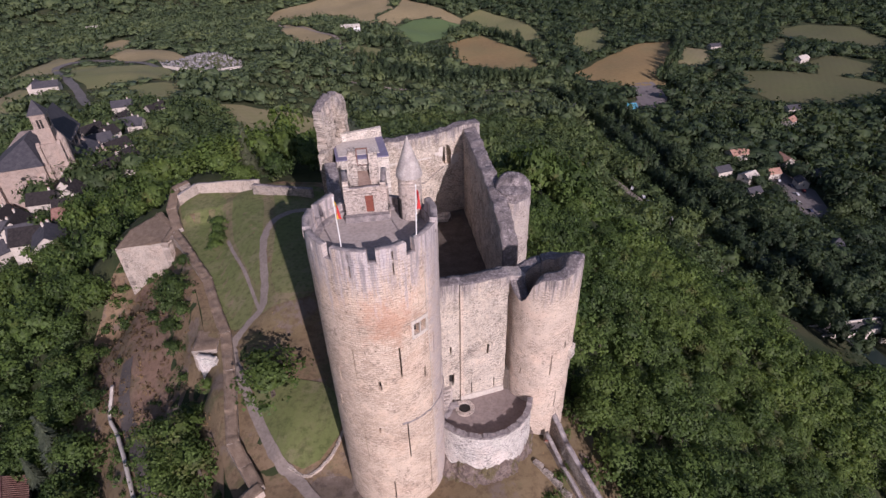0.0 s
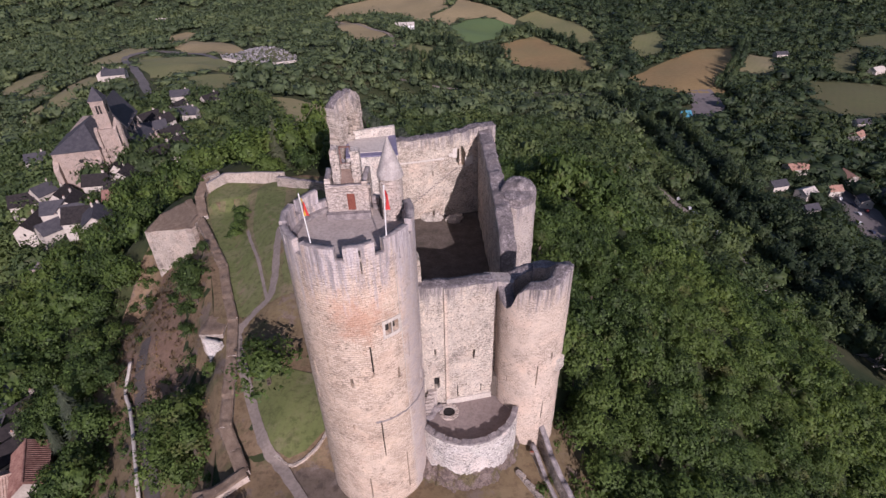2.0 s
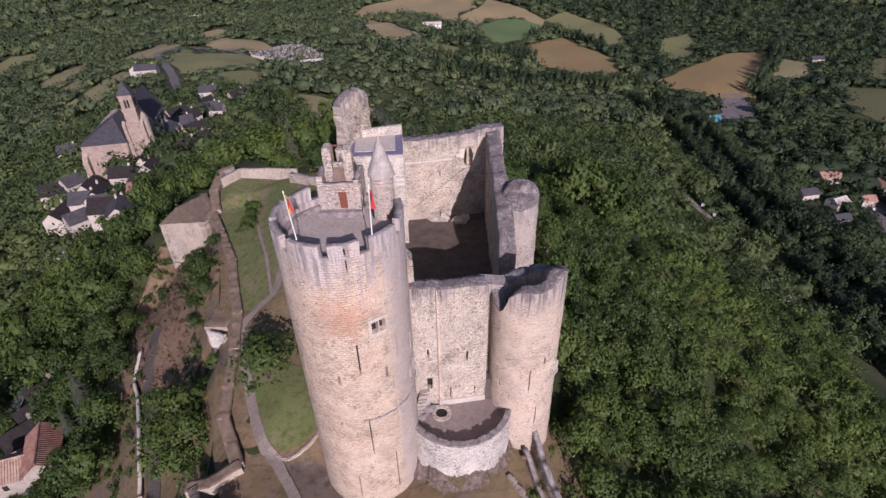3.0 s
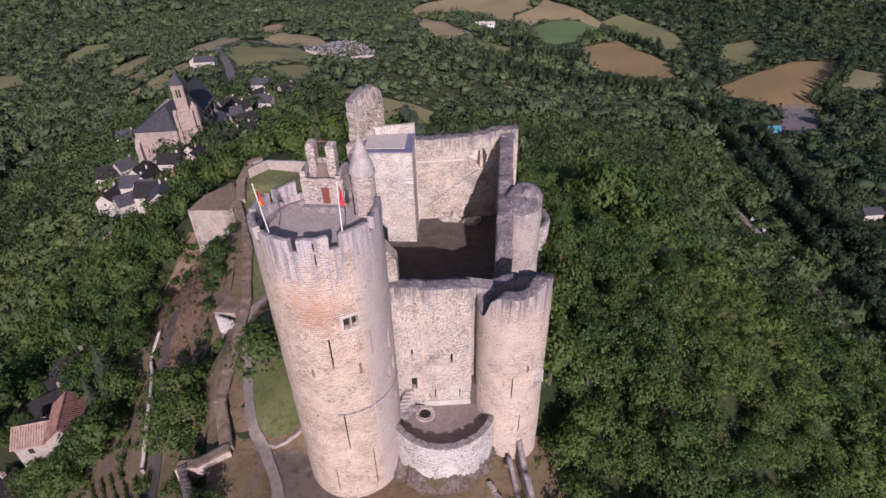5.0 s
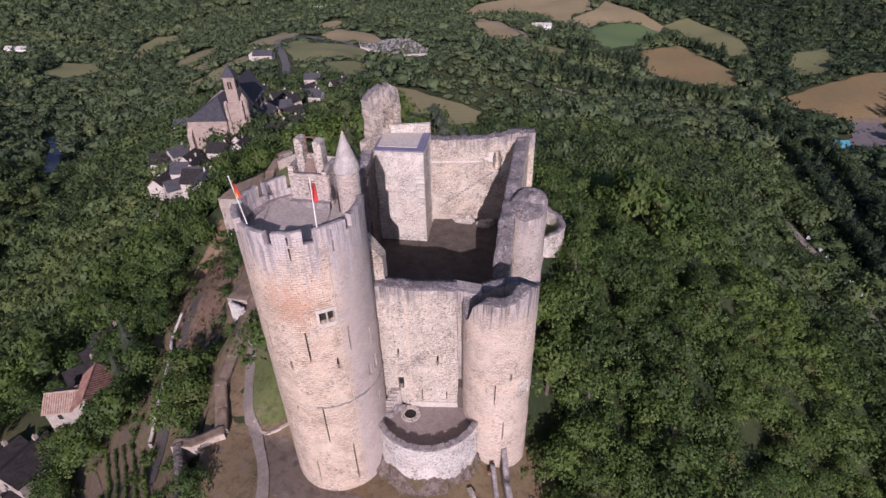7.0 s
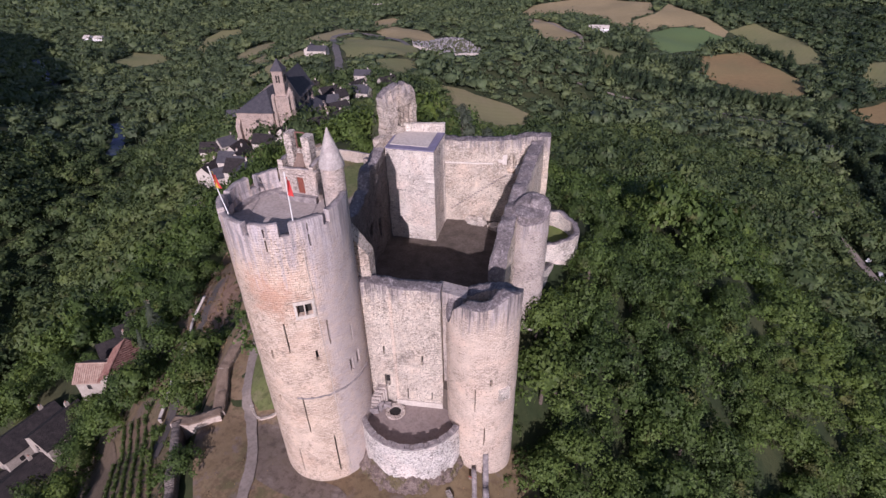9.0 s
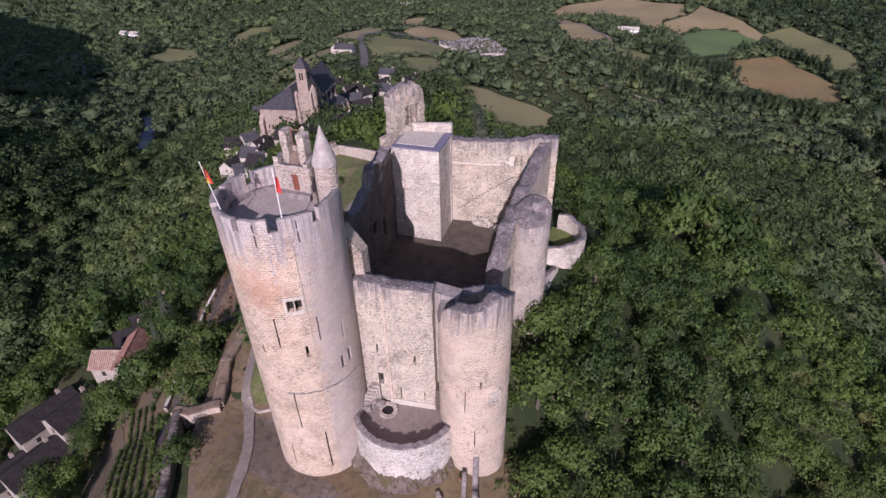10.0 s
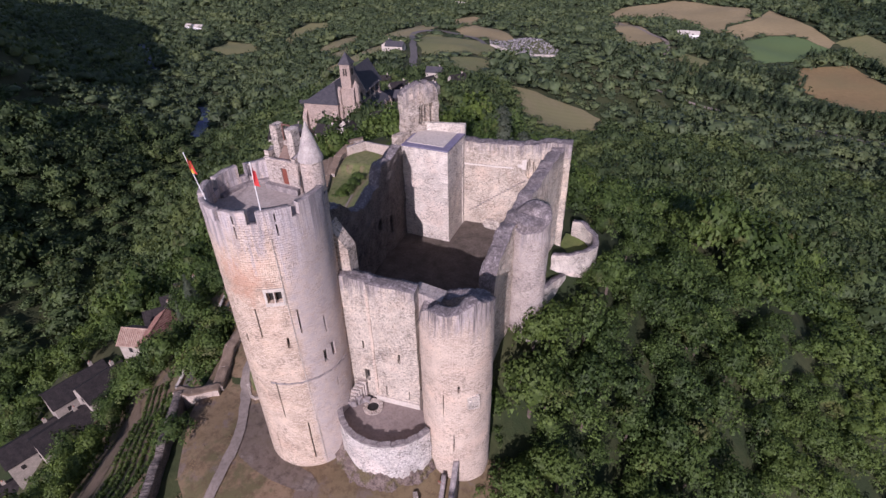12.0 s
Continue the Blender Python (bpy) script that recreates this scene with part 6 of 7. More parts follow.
Shape().add([(KX - 2.9, KY - 2.9, 36.9), (KX + 2.9, KY - 2.9, 36.9), (KX + 2.9, KY + 2.9, 36.9), (KX - 2.9, KY + 2.9, 36.9), (KX, KY, 42.0)], [(0, 1, 4), (1, 2, 4), (2, 3, 4), (3, 0, 4), (0, 3, 2, 1)]).part("spire", SLATE, church, "low slate pyramid spire")
for x, y, t in ((KX, KY - 2.42, 0), (KX - 2.42, KY, 90), (KX + 2.42, KY, 90)):
    for side in (-0.55, 0.55):
        dx, dy = (side, 0.0) if t == 0 else (0.0, side)
        Shape().box(x + dx, y + dy, 31.8, 0.7, 0.3, 3.2, t).part("belfry_opening", DARK, church)
    Shape().box(x, y, 21.8, 0.5, 0.9, 2.4, t).part("stair_window", DARK, church)
for sx, sy in ((-1, -1), (1, -1), (1, 1)):
    x, y = KX + sx * 3.4, KY + sy * 3.4
    for z0, z1, r in ((-6, 17.5, 0.95), (17.5, 25.5, 0.6)):
        Shape().prism([(x - r, y - r), (x + r, y - r), (x + r, y + r), (x - r, y + r)], z0, [z1, z1, z1 + 1.2, z1 + 1.2]).part("tower_buttress", CHURCH_STONE, church)
Shape().turned(KX + 3.9, KY - 0.6, [(-6, 1.5), (27.0, 1.5), (29.5, 0.1)], 10).part("stair_turret", CHURCH_STONE, church, "slim polygonal stair turret on the tower")
OPEN_LAND.append([(-173, 176), (-148, 184), (-162, 234), (-188, 226)])

ruin = thing("ruined_arch", "small roofless stone ruin with an arched doorway", "ruin", at=(0, 0, 0))
RZ = float(ground(-138.0, 124.5))
pt, w = straight((-140.4, 123.4), (-135.8, 125.2))
wall_panel("front_wall", pt, w, RZ - 3.0, lambda u: RZ + 5.2 + ragged(u, 0.7, 130), 0.8, [(1.7, 3.4, RZ - 1.0, RZ + 3.0, None), (2.0, 3.1, RZ + 3.0, RZ + 3.6, None)], GARDEN_STONE, ruin, RUIN_TOP, step=0.4, step_z=0.5, seed=130.0, crumble=0.3)
pt, w = straight((-141.0, 128.0), (-140.4, 123.4))
wall_panel("side_wall", pt, w, RZ - 3.0, lambda u: RZ + 4.6 + ragged(u, 0.7, 131), 0.8, [], GARDEN_STONE, ruin, RUIN_TOP, step=0.4, step_z=0.5, seed=131.0, crumble=0.3)
OPEN_LAND.append([(-142, 130), (-142, 120), (-132, 117), (-131, 128)])

# ---- cemetery, bridge, vines ----
CEMETERY = [(-281, 541), (-287, 638), (-204, 549), (-197, 528), (-220, 501), (-268, 519)]
graves = Shape()
rng = np.random.default_rng(5)
cx0, cx1 = min(p[0] for p in CEMETERY), max(p[0] for p in CEMETERY)
cy0, cy1 = min(p[1] for p in CEMETERY), max(p[1] for p in CEMETERY)
gx, gy = np.meshgrid(np.arange(cx0, cx1, 3.0), np.arange(cy0, cy1, 3.6))
gx, gy = gx.ravel() + rng.uniform(-0.7, 0.7, gx.size), gy.ravel() + rng.uniform(-0.8, 0.8, gx.size)
for x, y in zip(gx, gy):
    if inside(CEMETERY, x, y) and rng.uniform() < 0.86:
        graves.box(x, y, float(ground(x, y)) - 0.3, rng.uniform(1.0, 2.2), rng.uniform(1.8, 2.8), rng.choice((0.8, 1.0, 1.5, 2.6)), rng.uniform(15, 30))
GRAVE = plain_material("grave_stone", (0.12, 0.11, 0.112), (0.38, 0.355, 0.345), 0.22, 0.8, 0.1)
tagged(graves.part("graves", GRAVE), "crowded grey and white tombs of a walled cemetery", "graves", kind="stuff")
draped("cemetery_ground", "pale gravel of the cemetery", "gravel", CEMETERY, SHADED, 0.5, 8, times=0)
OPEN_LAND.append([(x + (4 if x > -243 else -4), y - 14 if y < 546 else y + 3) for x, y in CEMETERY])
rim = [CEMETERY[k] for k in (0, 5, 4, 3, 2)]
sloping_wall("cemetery_wall", "pale wall round the cemetery", [(x, y, float(ground(x, y)) + 2.2) for x, y in rim], 0.6, 0.1, PLASTER, PLASTER, 4.0, 120.0)
bridge = thing("bridge", "pale stone road bridge with arches over the river", "bridge")
BZ = -100.0
pt, w = straight((143.0, 161.5), (205.0, 170.5))
for d in (0.0, 6.2):
    holes = [(u, u + 7.0, BZ - 9.0, BZ - 2.0, None) for u in (11.0, 21.0, 31.0)]
    wall_panel("bridge_side", (lambda u, e, d=d: pt(u, e + d)), w, BZ - 14.0, lambda u: BZ + 0.9, 0.6, holes, PLASTER, bridge, PLASTER, step=1.5, lumps=0.0)
Shape().prism([pt(0, 0.5), pt(w, 0.5), pt(w, 6.3), pt(0, 6.3)], BZ - 1.5, BZ).part("deck", ASPHALT, bridge)
OPEN_LAND.append([(128, 136), (210, 142), (206, 176), (128, 170)])

# ---- trees ----
def lobe_core():
    bm = bmesh.new()
    bmesh.ops.create_icosphere(bm, subdivisions=1, radius=1.0)
    bm.verts.ensure_lookup_table()
    v, f = np.array([q.co[:] for q in bm.verts]), np.array([[q.index for q in p.verts] for p in bm.faces])
    bm.free()
    return v, f


ICO = lobe_core()


def crown_mesh(seed, radius, tall, cards, size, lobes=9, core=1, up=0.15, column=False, closed=False):
    """A crown of many small leaf sprays on the outside of some boughs: corners, sprays, the boughs' inner masses, and the directions in which they face. column: a narrow upright crown; closed: a wide low one that meets its neighbours."""
    rng = np.random.default_rng(seed)
    boughs = [(0.0, 0.0, 0.46 * tall, 0.82 * radius, 0.40 * tall)] if closed else [(0.0, 0.0, 0.52 * tall, 0.55 * radius, 0.40 * tall)]
    for k in range(lobes - 1):
        a, r = 2 * np.pi * (k * 0.618 + rng.uniform(-0.12, 0.12)), np.sqrt(rng.uniform(0.06, 0.85)) * radius
        small = rng.uniform(0.55, 1.0)
        if column:
            h = rng.uniform(0.12, 0.92)
            r *= 0.6 * (1.0 - h) ** 0.5
            boughs.append((r * np.cos(a), r * np.sin(a), h * tall, 0.42 * radius * small, rng.uniform(0.10, 0.17) * tall))
        else:
            h = (0.86 - 0.52 * (r / radius) ** 2) * rng.uniform(0.72, 1.08)
            wide = max(0.17, 0.95 / lobes**0.5)
            boughs.append((r * np.cos(a), r * np.sin(a), h * tall, wide * radius * small * 1.25, wide * 0.55 * tall * small))
    area = np.array([q[3] * q[4] for q in boughs])
    share = np.maximum(2, (cards * area / area.sum()).astype(int))
    corners, facing, cores_v, cores_n, cores_f = [], [], [], [], []
    n = int(share.sum())
    base = n * 3
    for (lx, ly, lz, lr, lh), per in zip(boughs, share):
        d = rng.normal(size=(per, 3))
        d[:, 2] = np.abs(d[:, 2]) if closed else np.where(d[:, 2] < -0.25, -d[:, 2], d[:, 2])
        d /= np.linalg.norm(d, axis=1, keepdims=True)
        p = np.stack([lx + lr * d[:, 0], ly + lr * d[:, 1], lz + lh * d[:, 2]], 1) + d * size * rng.uniform(-2.4, 2.0, (per, 1))
        nrm = d + 0.45 * rng.normal(size=(per, 3))
        nrm[:, 2] += 0.15
        nrm /= np.linalg.norm(nrm, axis=1, keepdims=True)
        t = np.cross(nrm, rng.normal(size=(per, 3)))
        t /= np.linalg.norm(t, axis=1, keepdims=True)
        b = np.cross(nrm, t)
        s = size * rng.uniform(0.55, 1.3, (per, 1))
        spray = [p + s * (u * t + v * b) - 0.25 * s * nrm * (abs(u) - 0.5) for u, v in ((-1, -0.6), (0.9, -0.5), (0.1, 1.1))]
        corners.append(np.stack(spray, 1).reshape(-1, 3))
        whole = np.stack([p[:, 0] / radius, p[:, 1] / radius, (p[:, 2] - 0.4 * tall) / (0.6 * tall)], 1)
        soft = 0.4 * d + 0.55 * nrm + 0.35 * whole + (0.0, 0.0, up)
        facing.append(np.repeat(soft / np.linalg.norm(soft, axis=1, keepdims=True), 3, axis=0))
        if core and len(cores_v) < core:
            bump = 1.0 + 0.2 * rng.normal(size=(len(ICO[0]), 1))
            cores_v.append(ICO[0] * bump * (0.72 * lr, 0.72 * lr, 0.72 * lh) + (lx, ly, lz))
            cores_n.append(ICO[0] + 0.45 * rng.normal(size=ICO[0].shape) + (0.0, 0.0, up))
            cores_f.append(ICO[1] + base)
            base += len(ICO[0])
    return np.concatenate(corners + cores_v), np.arange(n * 3).reshape(n, 3), (np.concatenate(cores_f) if core else np.zeros((0, 3), int)), np.concatenate(facing + cores_n)


def leafy(name, v, quads, tris, facing, material):
    me = bpy.data.meshes.new(name)
    me.vertices.add(len(v))
    me.vertices.foreach_set("co", v.astype(np.float32).ravel())
    loops = np.concatenate([quads.ravel(), tris.ravel()]).astype(np.int32)
    starts = np.concatenate([np.arange(len(quads)) * quads.shape[1], quads.size + np.arange(len(tris)) * 3]).astype(np.int32)
    me.loops.add(len(loops))
    me.loops.foreach_set("vertex_index", loops)
    me.polygons.add(len(starts))
    me.polygons.foreach_set("loop_start", starts)
    me.update()
    if facing is not None:
        me.attributes.new("custom_normal", "FLOAT_VECTOR", "POINT").data.foreach_set("vector", facing.astype(np.float32).ravel())
    me.materials.append(material)
    return me


def clear_of_things(x, y):
    """Where trees may stand: on no open land; and where they stay low, just before a far field."""
    ok, low = np.ones(np.shape(x), bool), np.zeros(np.shape(x), bool)
    for points in OPEN_LAND:
        ok &= ~inside(points, x, y)
        cx, cy = sum(p[0] for p in points) / len(points), sum(p[1] for p in points) / len(points)
        away = math.hypot(cx, cy)
        if away > 330:
            for k in (0.5, 1.0):
                low |= inside([(px - 28 * k * cx / away, py - 28 * k * cy / away) for px, py in points], x, y)
    return ok, low


def scatter(lo, hi, spacing, seed, keep=1.0, left=-74.0, right=43.0):
    """Jittered places with a distance from the walk's middle between lo and hi, and which of them want low growth."""
    rng = np.random.default_rng(seed)
    gx, gy = np.meshgrid(np.arange(-hi, hi, spacing), np.arange(-hi, hi, spacing))
    gx[1::2] += 0.5 * spacing
    x = (gx + rng.uniform(-0.8, 0.8, gx.shape) * spacing).ravel() + 12.0
    y = (gy + rng.uniform(-0.8, 0.8, gx.shape) * spacing).ravel()
    d, bearing = np.hypot(x - 12.0, y), np.degrees(np.arctan2(x - 12.0, y))
    ok = (d >= lo) & (d < hi) & (bearing > left) & (bearing < right) & (rng.uniform(size=x.shape) < keep)
    x, y = x[ok], y[ok]
    ok, low = clear_of_things(x, y)
    return x[ok], y[ok], low[ok], rng


def wood(name, label, x, y, rng, templates, material, low, high, short=None, group=0.0):
    """Many trees in one mesh; short: which of them are low bushes; group: metres over which their size changes."""
    vs, qs, ts, ns, k = [], [], [], [], 0
    pick = rng.integers(0, len(templates), len(x))
    z = ground(x, y)
    turn, size = rng.uniform(0, 2 * np.pi, len(x)), rng.uniform(low, high, len(x))
    stretch = rng.uniform(0.75, 1.35, len(x))
    if group:
        stand = wave(x, y, group, 5.0) + 0.5 * wave(x, y, group / 3, 2.0)
        size, stretch = size * (1.0 + 0.28 * stand), stretch * (1.0 + 0.35 * wave(x, y, group * 0.7, 9.0))
    if short is not None:
        stretch = np.where(short, 0.4 * stretch, stretch)
    for i, (v, q, t, f) in enumerate(templates):
        for j in np.nonzero(pick == i)[0]:
            c, s = math.cos(turn[j]), math.sin(turn[j])
            g = size[j]
            vs.append(np.stack([g * (v[:, 0] * c - v[:, 1] * s) + x[j], g * (v[:, 0] * s + v[:, 1] * c) + y[j], v[:, 2] * g * stretch[j] + z[j] - 0.3], 1))
            ns.append(np.stack([f[:, 0] * c - f[:, 1] * s, f[:, 0] * s + f[:, 1] * c, f[:, 2]], 1))
            qs.append(q + k), ts.append(t + k)
            k += len(v)
    me = leafy(name, np.concatenate(vs), np.concatenate(qs), np.concatenate(ts), np.concatenate(ns), material)
    return tagged(put(name, me), label, "trees", kind="stuff")


near_kinds = [crown_mesh(s, 3.9, 7.2, 1050, 0.215, 24) for s in range(6)]
mean_kinds = [crown_mesh(10 + s, 4.6, 7.4, 330, 0.36, 16, 1, 0.2) for s in range(6)]
mid_kinds = [crown_mesh(20 + s, 5.9, 7.6, 125, 0.62, 9, 1, 0.3, False, True) for s in range(8)]
far_kinds = [crown_mesh(40 + s, 8.4, 8.4, 42, 1.1, 6, 1, 0.4, False, True) for s in range(10)]
last_kinds = [crown_mesh(50 + s, 12.0, 9.0, 26, 1.7, 5, 1, 0.7, False, True) for s in range(8)]
poplar_kinds = [crown_mesh(80 + s, 4.2, 12.0, 190, 0.5, 12, 1, 0.3, True) for s in range(5)]
CROWNS = [leafy("crown", *k, LEAVES) for k in near_kinds]


def trunk_mesh(seed, tall=4.2):
    rng = np.random.default_rng(seed)
    sh = Shape().tube((0, 0, -0.6), (0.1, 0.05, tall * 0.55), 0.26, 0.17, 7)
    for k in range(4):
        a = rng.uniform(0, 2 * math.pi)
        sh.tube((0.1, 0.05, tall * (0.42 + 0.04 * k)), (1.3 * math.cos(a), 1.3 * math.sin(a), tall * rng.uniform(0.85, 1.15)), 0.11, 0.04, 5)
    return mesh_of("trunk", sh.v, sh.f, BARK)


TRUNKS = [trunk_mesh(s) for s in range(3)]


def tree(name, label, x, y, size, kind, turn, group, crown=None, tall=1.0):
    ob = thing(name, label, "tree", group, at=(x, y, float(ground(x, y))), turn=turn)
    ob.scale = (size, size, size * tall)
    put("trunk", TRUNKS[kind % 3], ob)
    put("crown", crown or CROWNS[kind % 6], ob)
    return ob


# trees of the castle slope, each on its own
x, y, short, rng = scatter(0, 118, 4.6, 1, 1.0, -88.0, 56.0)
close = (x > 10) & (x < 44) & (y > 24) & (y < 104)
for px, py in zip(x[close], y[close]):
    tree("broadleaf_tree", "dense green broadleaf tree on the castle slope", px, py, rng.uniform(0.6, 1.2), int(rng.integers(0, 6)), rng.uniform(0, 360), "trees on the castle slope", None, rng.uniform(0.85, 1.45))
wood("hillside_trees", "dense green broadleaf trees on the castle slope", x[~close], y[~close], rng, near_kinds, LEAVES, 0.6, 1.2)

# the poplars, alders and pines of the river flats and the northern wood, the valley's shade put into their leaf colour
SHADE_SIDE_WOOD = [(-20, 1400), (-10, 965), (60, 960), (130, 880), (150, 770), (120, 640), (132, 560), (112, 500), (128, 430), (126, 350), (136, 300), (140, 240), (144, 190), (150, 60), (900, 60), (1500, 1400)]
x, y, short, rng = scatter(118, 205, 5.6, 8, 1.0, -90.0, 56.0)
wood("slope_trees", "dense green woodland below the castle", x, y, rng, mean_kinds, LEAVES, 0.6, 1.25, None, 26.0)
x, y, short, rng = scatter(205, 420, 6.2, 2, 1.0, -84.0, 50.0)
dark = inside(SHADE_SIDE_WOOD, x, y)
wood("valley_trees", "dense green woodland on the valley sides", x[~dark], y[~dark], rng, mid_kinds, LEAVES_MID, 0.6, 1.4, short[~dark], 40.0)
wood("river_trees", "alders and willows on the river flats, shade put into their green", x[dark], y[dark], rng, mid_kinds, LEAVES_DARK_SHADE, 0.7, 1.6, short[dark], 40.0)
x, y, short, rng = scatter(420, 1150, 10.4, 3)
dark = inside(SHADE_SIDE_WOOD, x, y)
wood("distant_trees", "distant green woods and hedges", x[~dark], y[~dark], rng, far_kinds, LEAVES_FAR_HAZE, 0.55, 1.4, short[~dark], 60.0)
wood("northern_wood", "distant pine and oak wood with shade put into its green", x[dark], y[dark], rng, far_kinds, LEAVES_DARK_SHADE, 0.65, 1.5, short[dark], 60.0)
x, y, short, rng = scatter(1150, 1750, 18.5, 4)
wood("horizon_trees", "farthest dark green woods", x, y, rng, last_kinds, LEAVES_FAR_HAZE, 0.9, 1.8, short, 90.0)


def belt(line, rows, gap, seed):
    """Places in rows along a line."""
    rng, out = np.random.default_rng(seed), []
    for p, q in zip(line[:-1], line[1:]):
        p, q = np.array(p, float), np.array(q, float)
        d = (q - p) / np.hypot(*(q - p))
        side = np.array([-d[1], d[0]])
        for u in np.arange(0, np.hypot(*(q - p)), gap):
            for r in rows:
                out.append(p + d * u + side * (r + rng.uniform(-1.2, 1.2)) + d * rng.uniform(-1.5, 1.5))
    return np.array(out), rng


lines = [
    ([(118, 530), (141, 453), (149, 420), (148, 378), (148, 331), (154, 296), (159, 267), (163, 241), (165, 206), (170, 150)], (-17.0, -11.5, 11.0, 16.5), 5.0),
    ([(-92, 552), (-60, 550), (-20, 556), (30, 568), (80, 566), (118, 556)], (0.0, 6.0, 12.0, 18.0, 24.0), 5.5),
    ([(-100, 596), (-72, 632), (-30, 664), (14, 668)], (-8.0, -2.0), 6.0),
    ([(-118, 698), (-90, 688), (-50, 694)], (-4.0, 2.0, 8.0), 6.0),
    ([(5, 792), (40, 800), (70, 778), (95, 722), (112, 690)], (0.0, 5.0), 7.0),
    ([(222, 560), (256, 620), (290, 700), (300, 730)], (-4.0, 3.0), 7.0),
]
for line, rows, gap in lines:
    at, rng = belt(line, rows, gap, len(line))
    wood("poplar_row", "tall dark poplars in a close row", at[:, 0], at[:, 1], rng, poplar_kinds, LEAVES_DARK_SHADE, 0.8, 1.25)

# garden tree, shrubs and the trees below the garden wall
tree("garden_tree", "spreading dark green tree beside the garden path", -22.8, 46.2, 1.3, 2, 40, "garden trees", None, 0.8)
ON_THE_BANK = ((-36.6, 49.4, 0.62), (-31.8, 40.0, 0.95), (-34.6, 43.4, 1.1), (-33.0, 37.4, 0.9), (-36.6, 39.6, 0.95), (-43.6, 66.6, 0.85), (-46.4, 70.4, 0.75), (-45.4, 68.0, 0.7), (-41.6, 63.4, 0.5), (-42.6, 60.0, 0.42), (-44.4, 64.0, 0.4), (-44.8, 73.4, 0.4), (-58.0, 58.0, 0.7), (-62.0, 62.0, 0.75), (-60.5, 52.5, 0.8), (-56.5, 45.5, 0.7), (-54.0, 40.0, 0.6), (-66.0, 70.0, 0.8), (-58.5, 41.2, 0.8), (-60.0, 37.6, 0.75), (-64.5, 43.0, 0.7), (-69.0, 38.6, 0.6))
BY_THE_HOUSES = ((-77.5, 38.6, 0.55), (-57.9, 44.6, 0.7), (-37.6, 42.1, 0.9), (-40.9, 46.1, 0.85), (-62.5, 48.0, 0.6), (-74.0, 60.0, 0.9), (-70.0, 57.0, 0.8), (-73.6, 41.0, 0.8), (-70.6, 40.6, 0.75), (-67.4, 42.4, 0.72), (-77.0, 39.6, 0.8), (-66.0, 45.6, 0.55), (-82.0, 41.0, 0.6), (-64.4, 39.4, 0.7), (-33.6, 50.6, 0.34), (-58.0, 30.0, 0.75), (-61.5, 27.0, 0.8), (-56.5, 23.0, 0.75), (-64.5, 31.5, 0.8), (-52.0, 17.0, 0.8), (-60.5, 20.5, 0.85), (-66.0, 25.0, 0.85))
for k, (px, py, size) in enumerate(ON_THE_BANK + BY_THE_HOUSES):
    tree("bank_tree", "small broadleaf tree on the bank below the garden wall", px, py, size, k, 50 * k, "trees below the garden")
shrub = [leafy("shrub_crown", *crown_mesh(70 + s, 1.25, 2.3, 900, 0.1, 10), LEAVES) for s in range(2)]
for k, (px, py) in enumerate(((-41.2, 78.4), (-41.7, 80.6), (-42.2, 83.0), (-42.6, 85.2))):
    ob = thing("garden_shrub", "dense clipped green shrub on the lawn", "shrub", "garden shrubs", at=(px, py, float(ground(px, py))), turn=70 * k)
    ob.scale = (1.35, 1.35, 1.15)
    put("foliage", shrub[k % 2], ob)


def conifer_mesh(seed, tall=13.0, wide=3.2):
    rng = np.random.default_rng(seed)
    n = 900
    h = 1 - np.sqrt(rng.uniform(0, 1, n))
    a = rng.uniform(0, 2 * np.pi, n)
    r = wide * (1 - h) * rng.uniform(0.55, 1.05, n) * (0.8 + 0.2 * np.sin(h * 60))
    p = np.stack([r * np.cos(a), r * np.sin(a), 1.0 + tall * h - 0.12 * r], 1)
    t = np.stack([np.cos(a), np.sin(a), -0.35 * np.ones(n)], 1)
    b = np.stack([-np.sin(a), np.cos(a), np.zeros(n)], 1)
    s = rng.uniform(0.25, 0.5, (n, 1))
    v = np.stack([p - s * t - 0.5 * s * b, p + s * t - 0.25 * s * b, p + s * t + 0.25 * s * b, p - s * t + 0.5 * s * b], 1).reshape(-1, 3)
    return leafy("needles", v, np.arange(n * 4).reshape(n, 4), np.zeros((0, 3), int), None, LEAVES_GREY)


needles = conifer_mesh(3)
for px, py, size in ((-43.5, 108.0, 0.85), (-39.5, 111.0, 0.75), (-64.0, 53.5, 0.85), (-68.5, 52.0, 0.55)):
    ob = thing("conifer", "tall grey-green conifer with drooping boughs", "tree", "conifers", at=(px, py, float(ground(px, py)) - 0.3))
    ob.scale = (size, size, size)
    Shape().tube((0, 0, -1), (0, 0, 12), 0.25, 0.05, 7).part("trunk", BARK, ob)
    put("crown", needles, ob)

# parasol in the farm's yard, and cars parked along the river track
px, py = (-71.6, 43.0)
parasol = thing("parasol", "open blue and white garden parasol in the farm yard", "parasol", at=(px, py, float(ground(px, py))))
Shape().tube((0, 0, -0.2), (0, 0, 2.5), 0.04, 0.04, 8).part("pole", WHITE, parasol)
for k in range(8):
    a0, a1 = radians(45 * k), radians(45 * k + 45)
    v = [(0, 0, 2.75), (1.5 * math.cos(a0), 1.5 * math.sin(a0), 2.1), (1.5 * math.cos(a1), 1.5 * math.sin(a1), 2.1)]
    Shape().add(v + [(x, y, z - 0.05) for x, y, z in v], [(0, 1, 2), (5, 4, 3), (1, 4, 5, 2), (0, 3, 4, 1), (2, 5, 3, 0)]).part("canopy_panel", BLUE_CLOTH if k % 2 else WHITE, parasol)


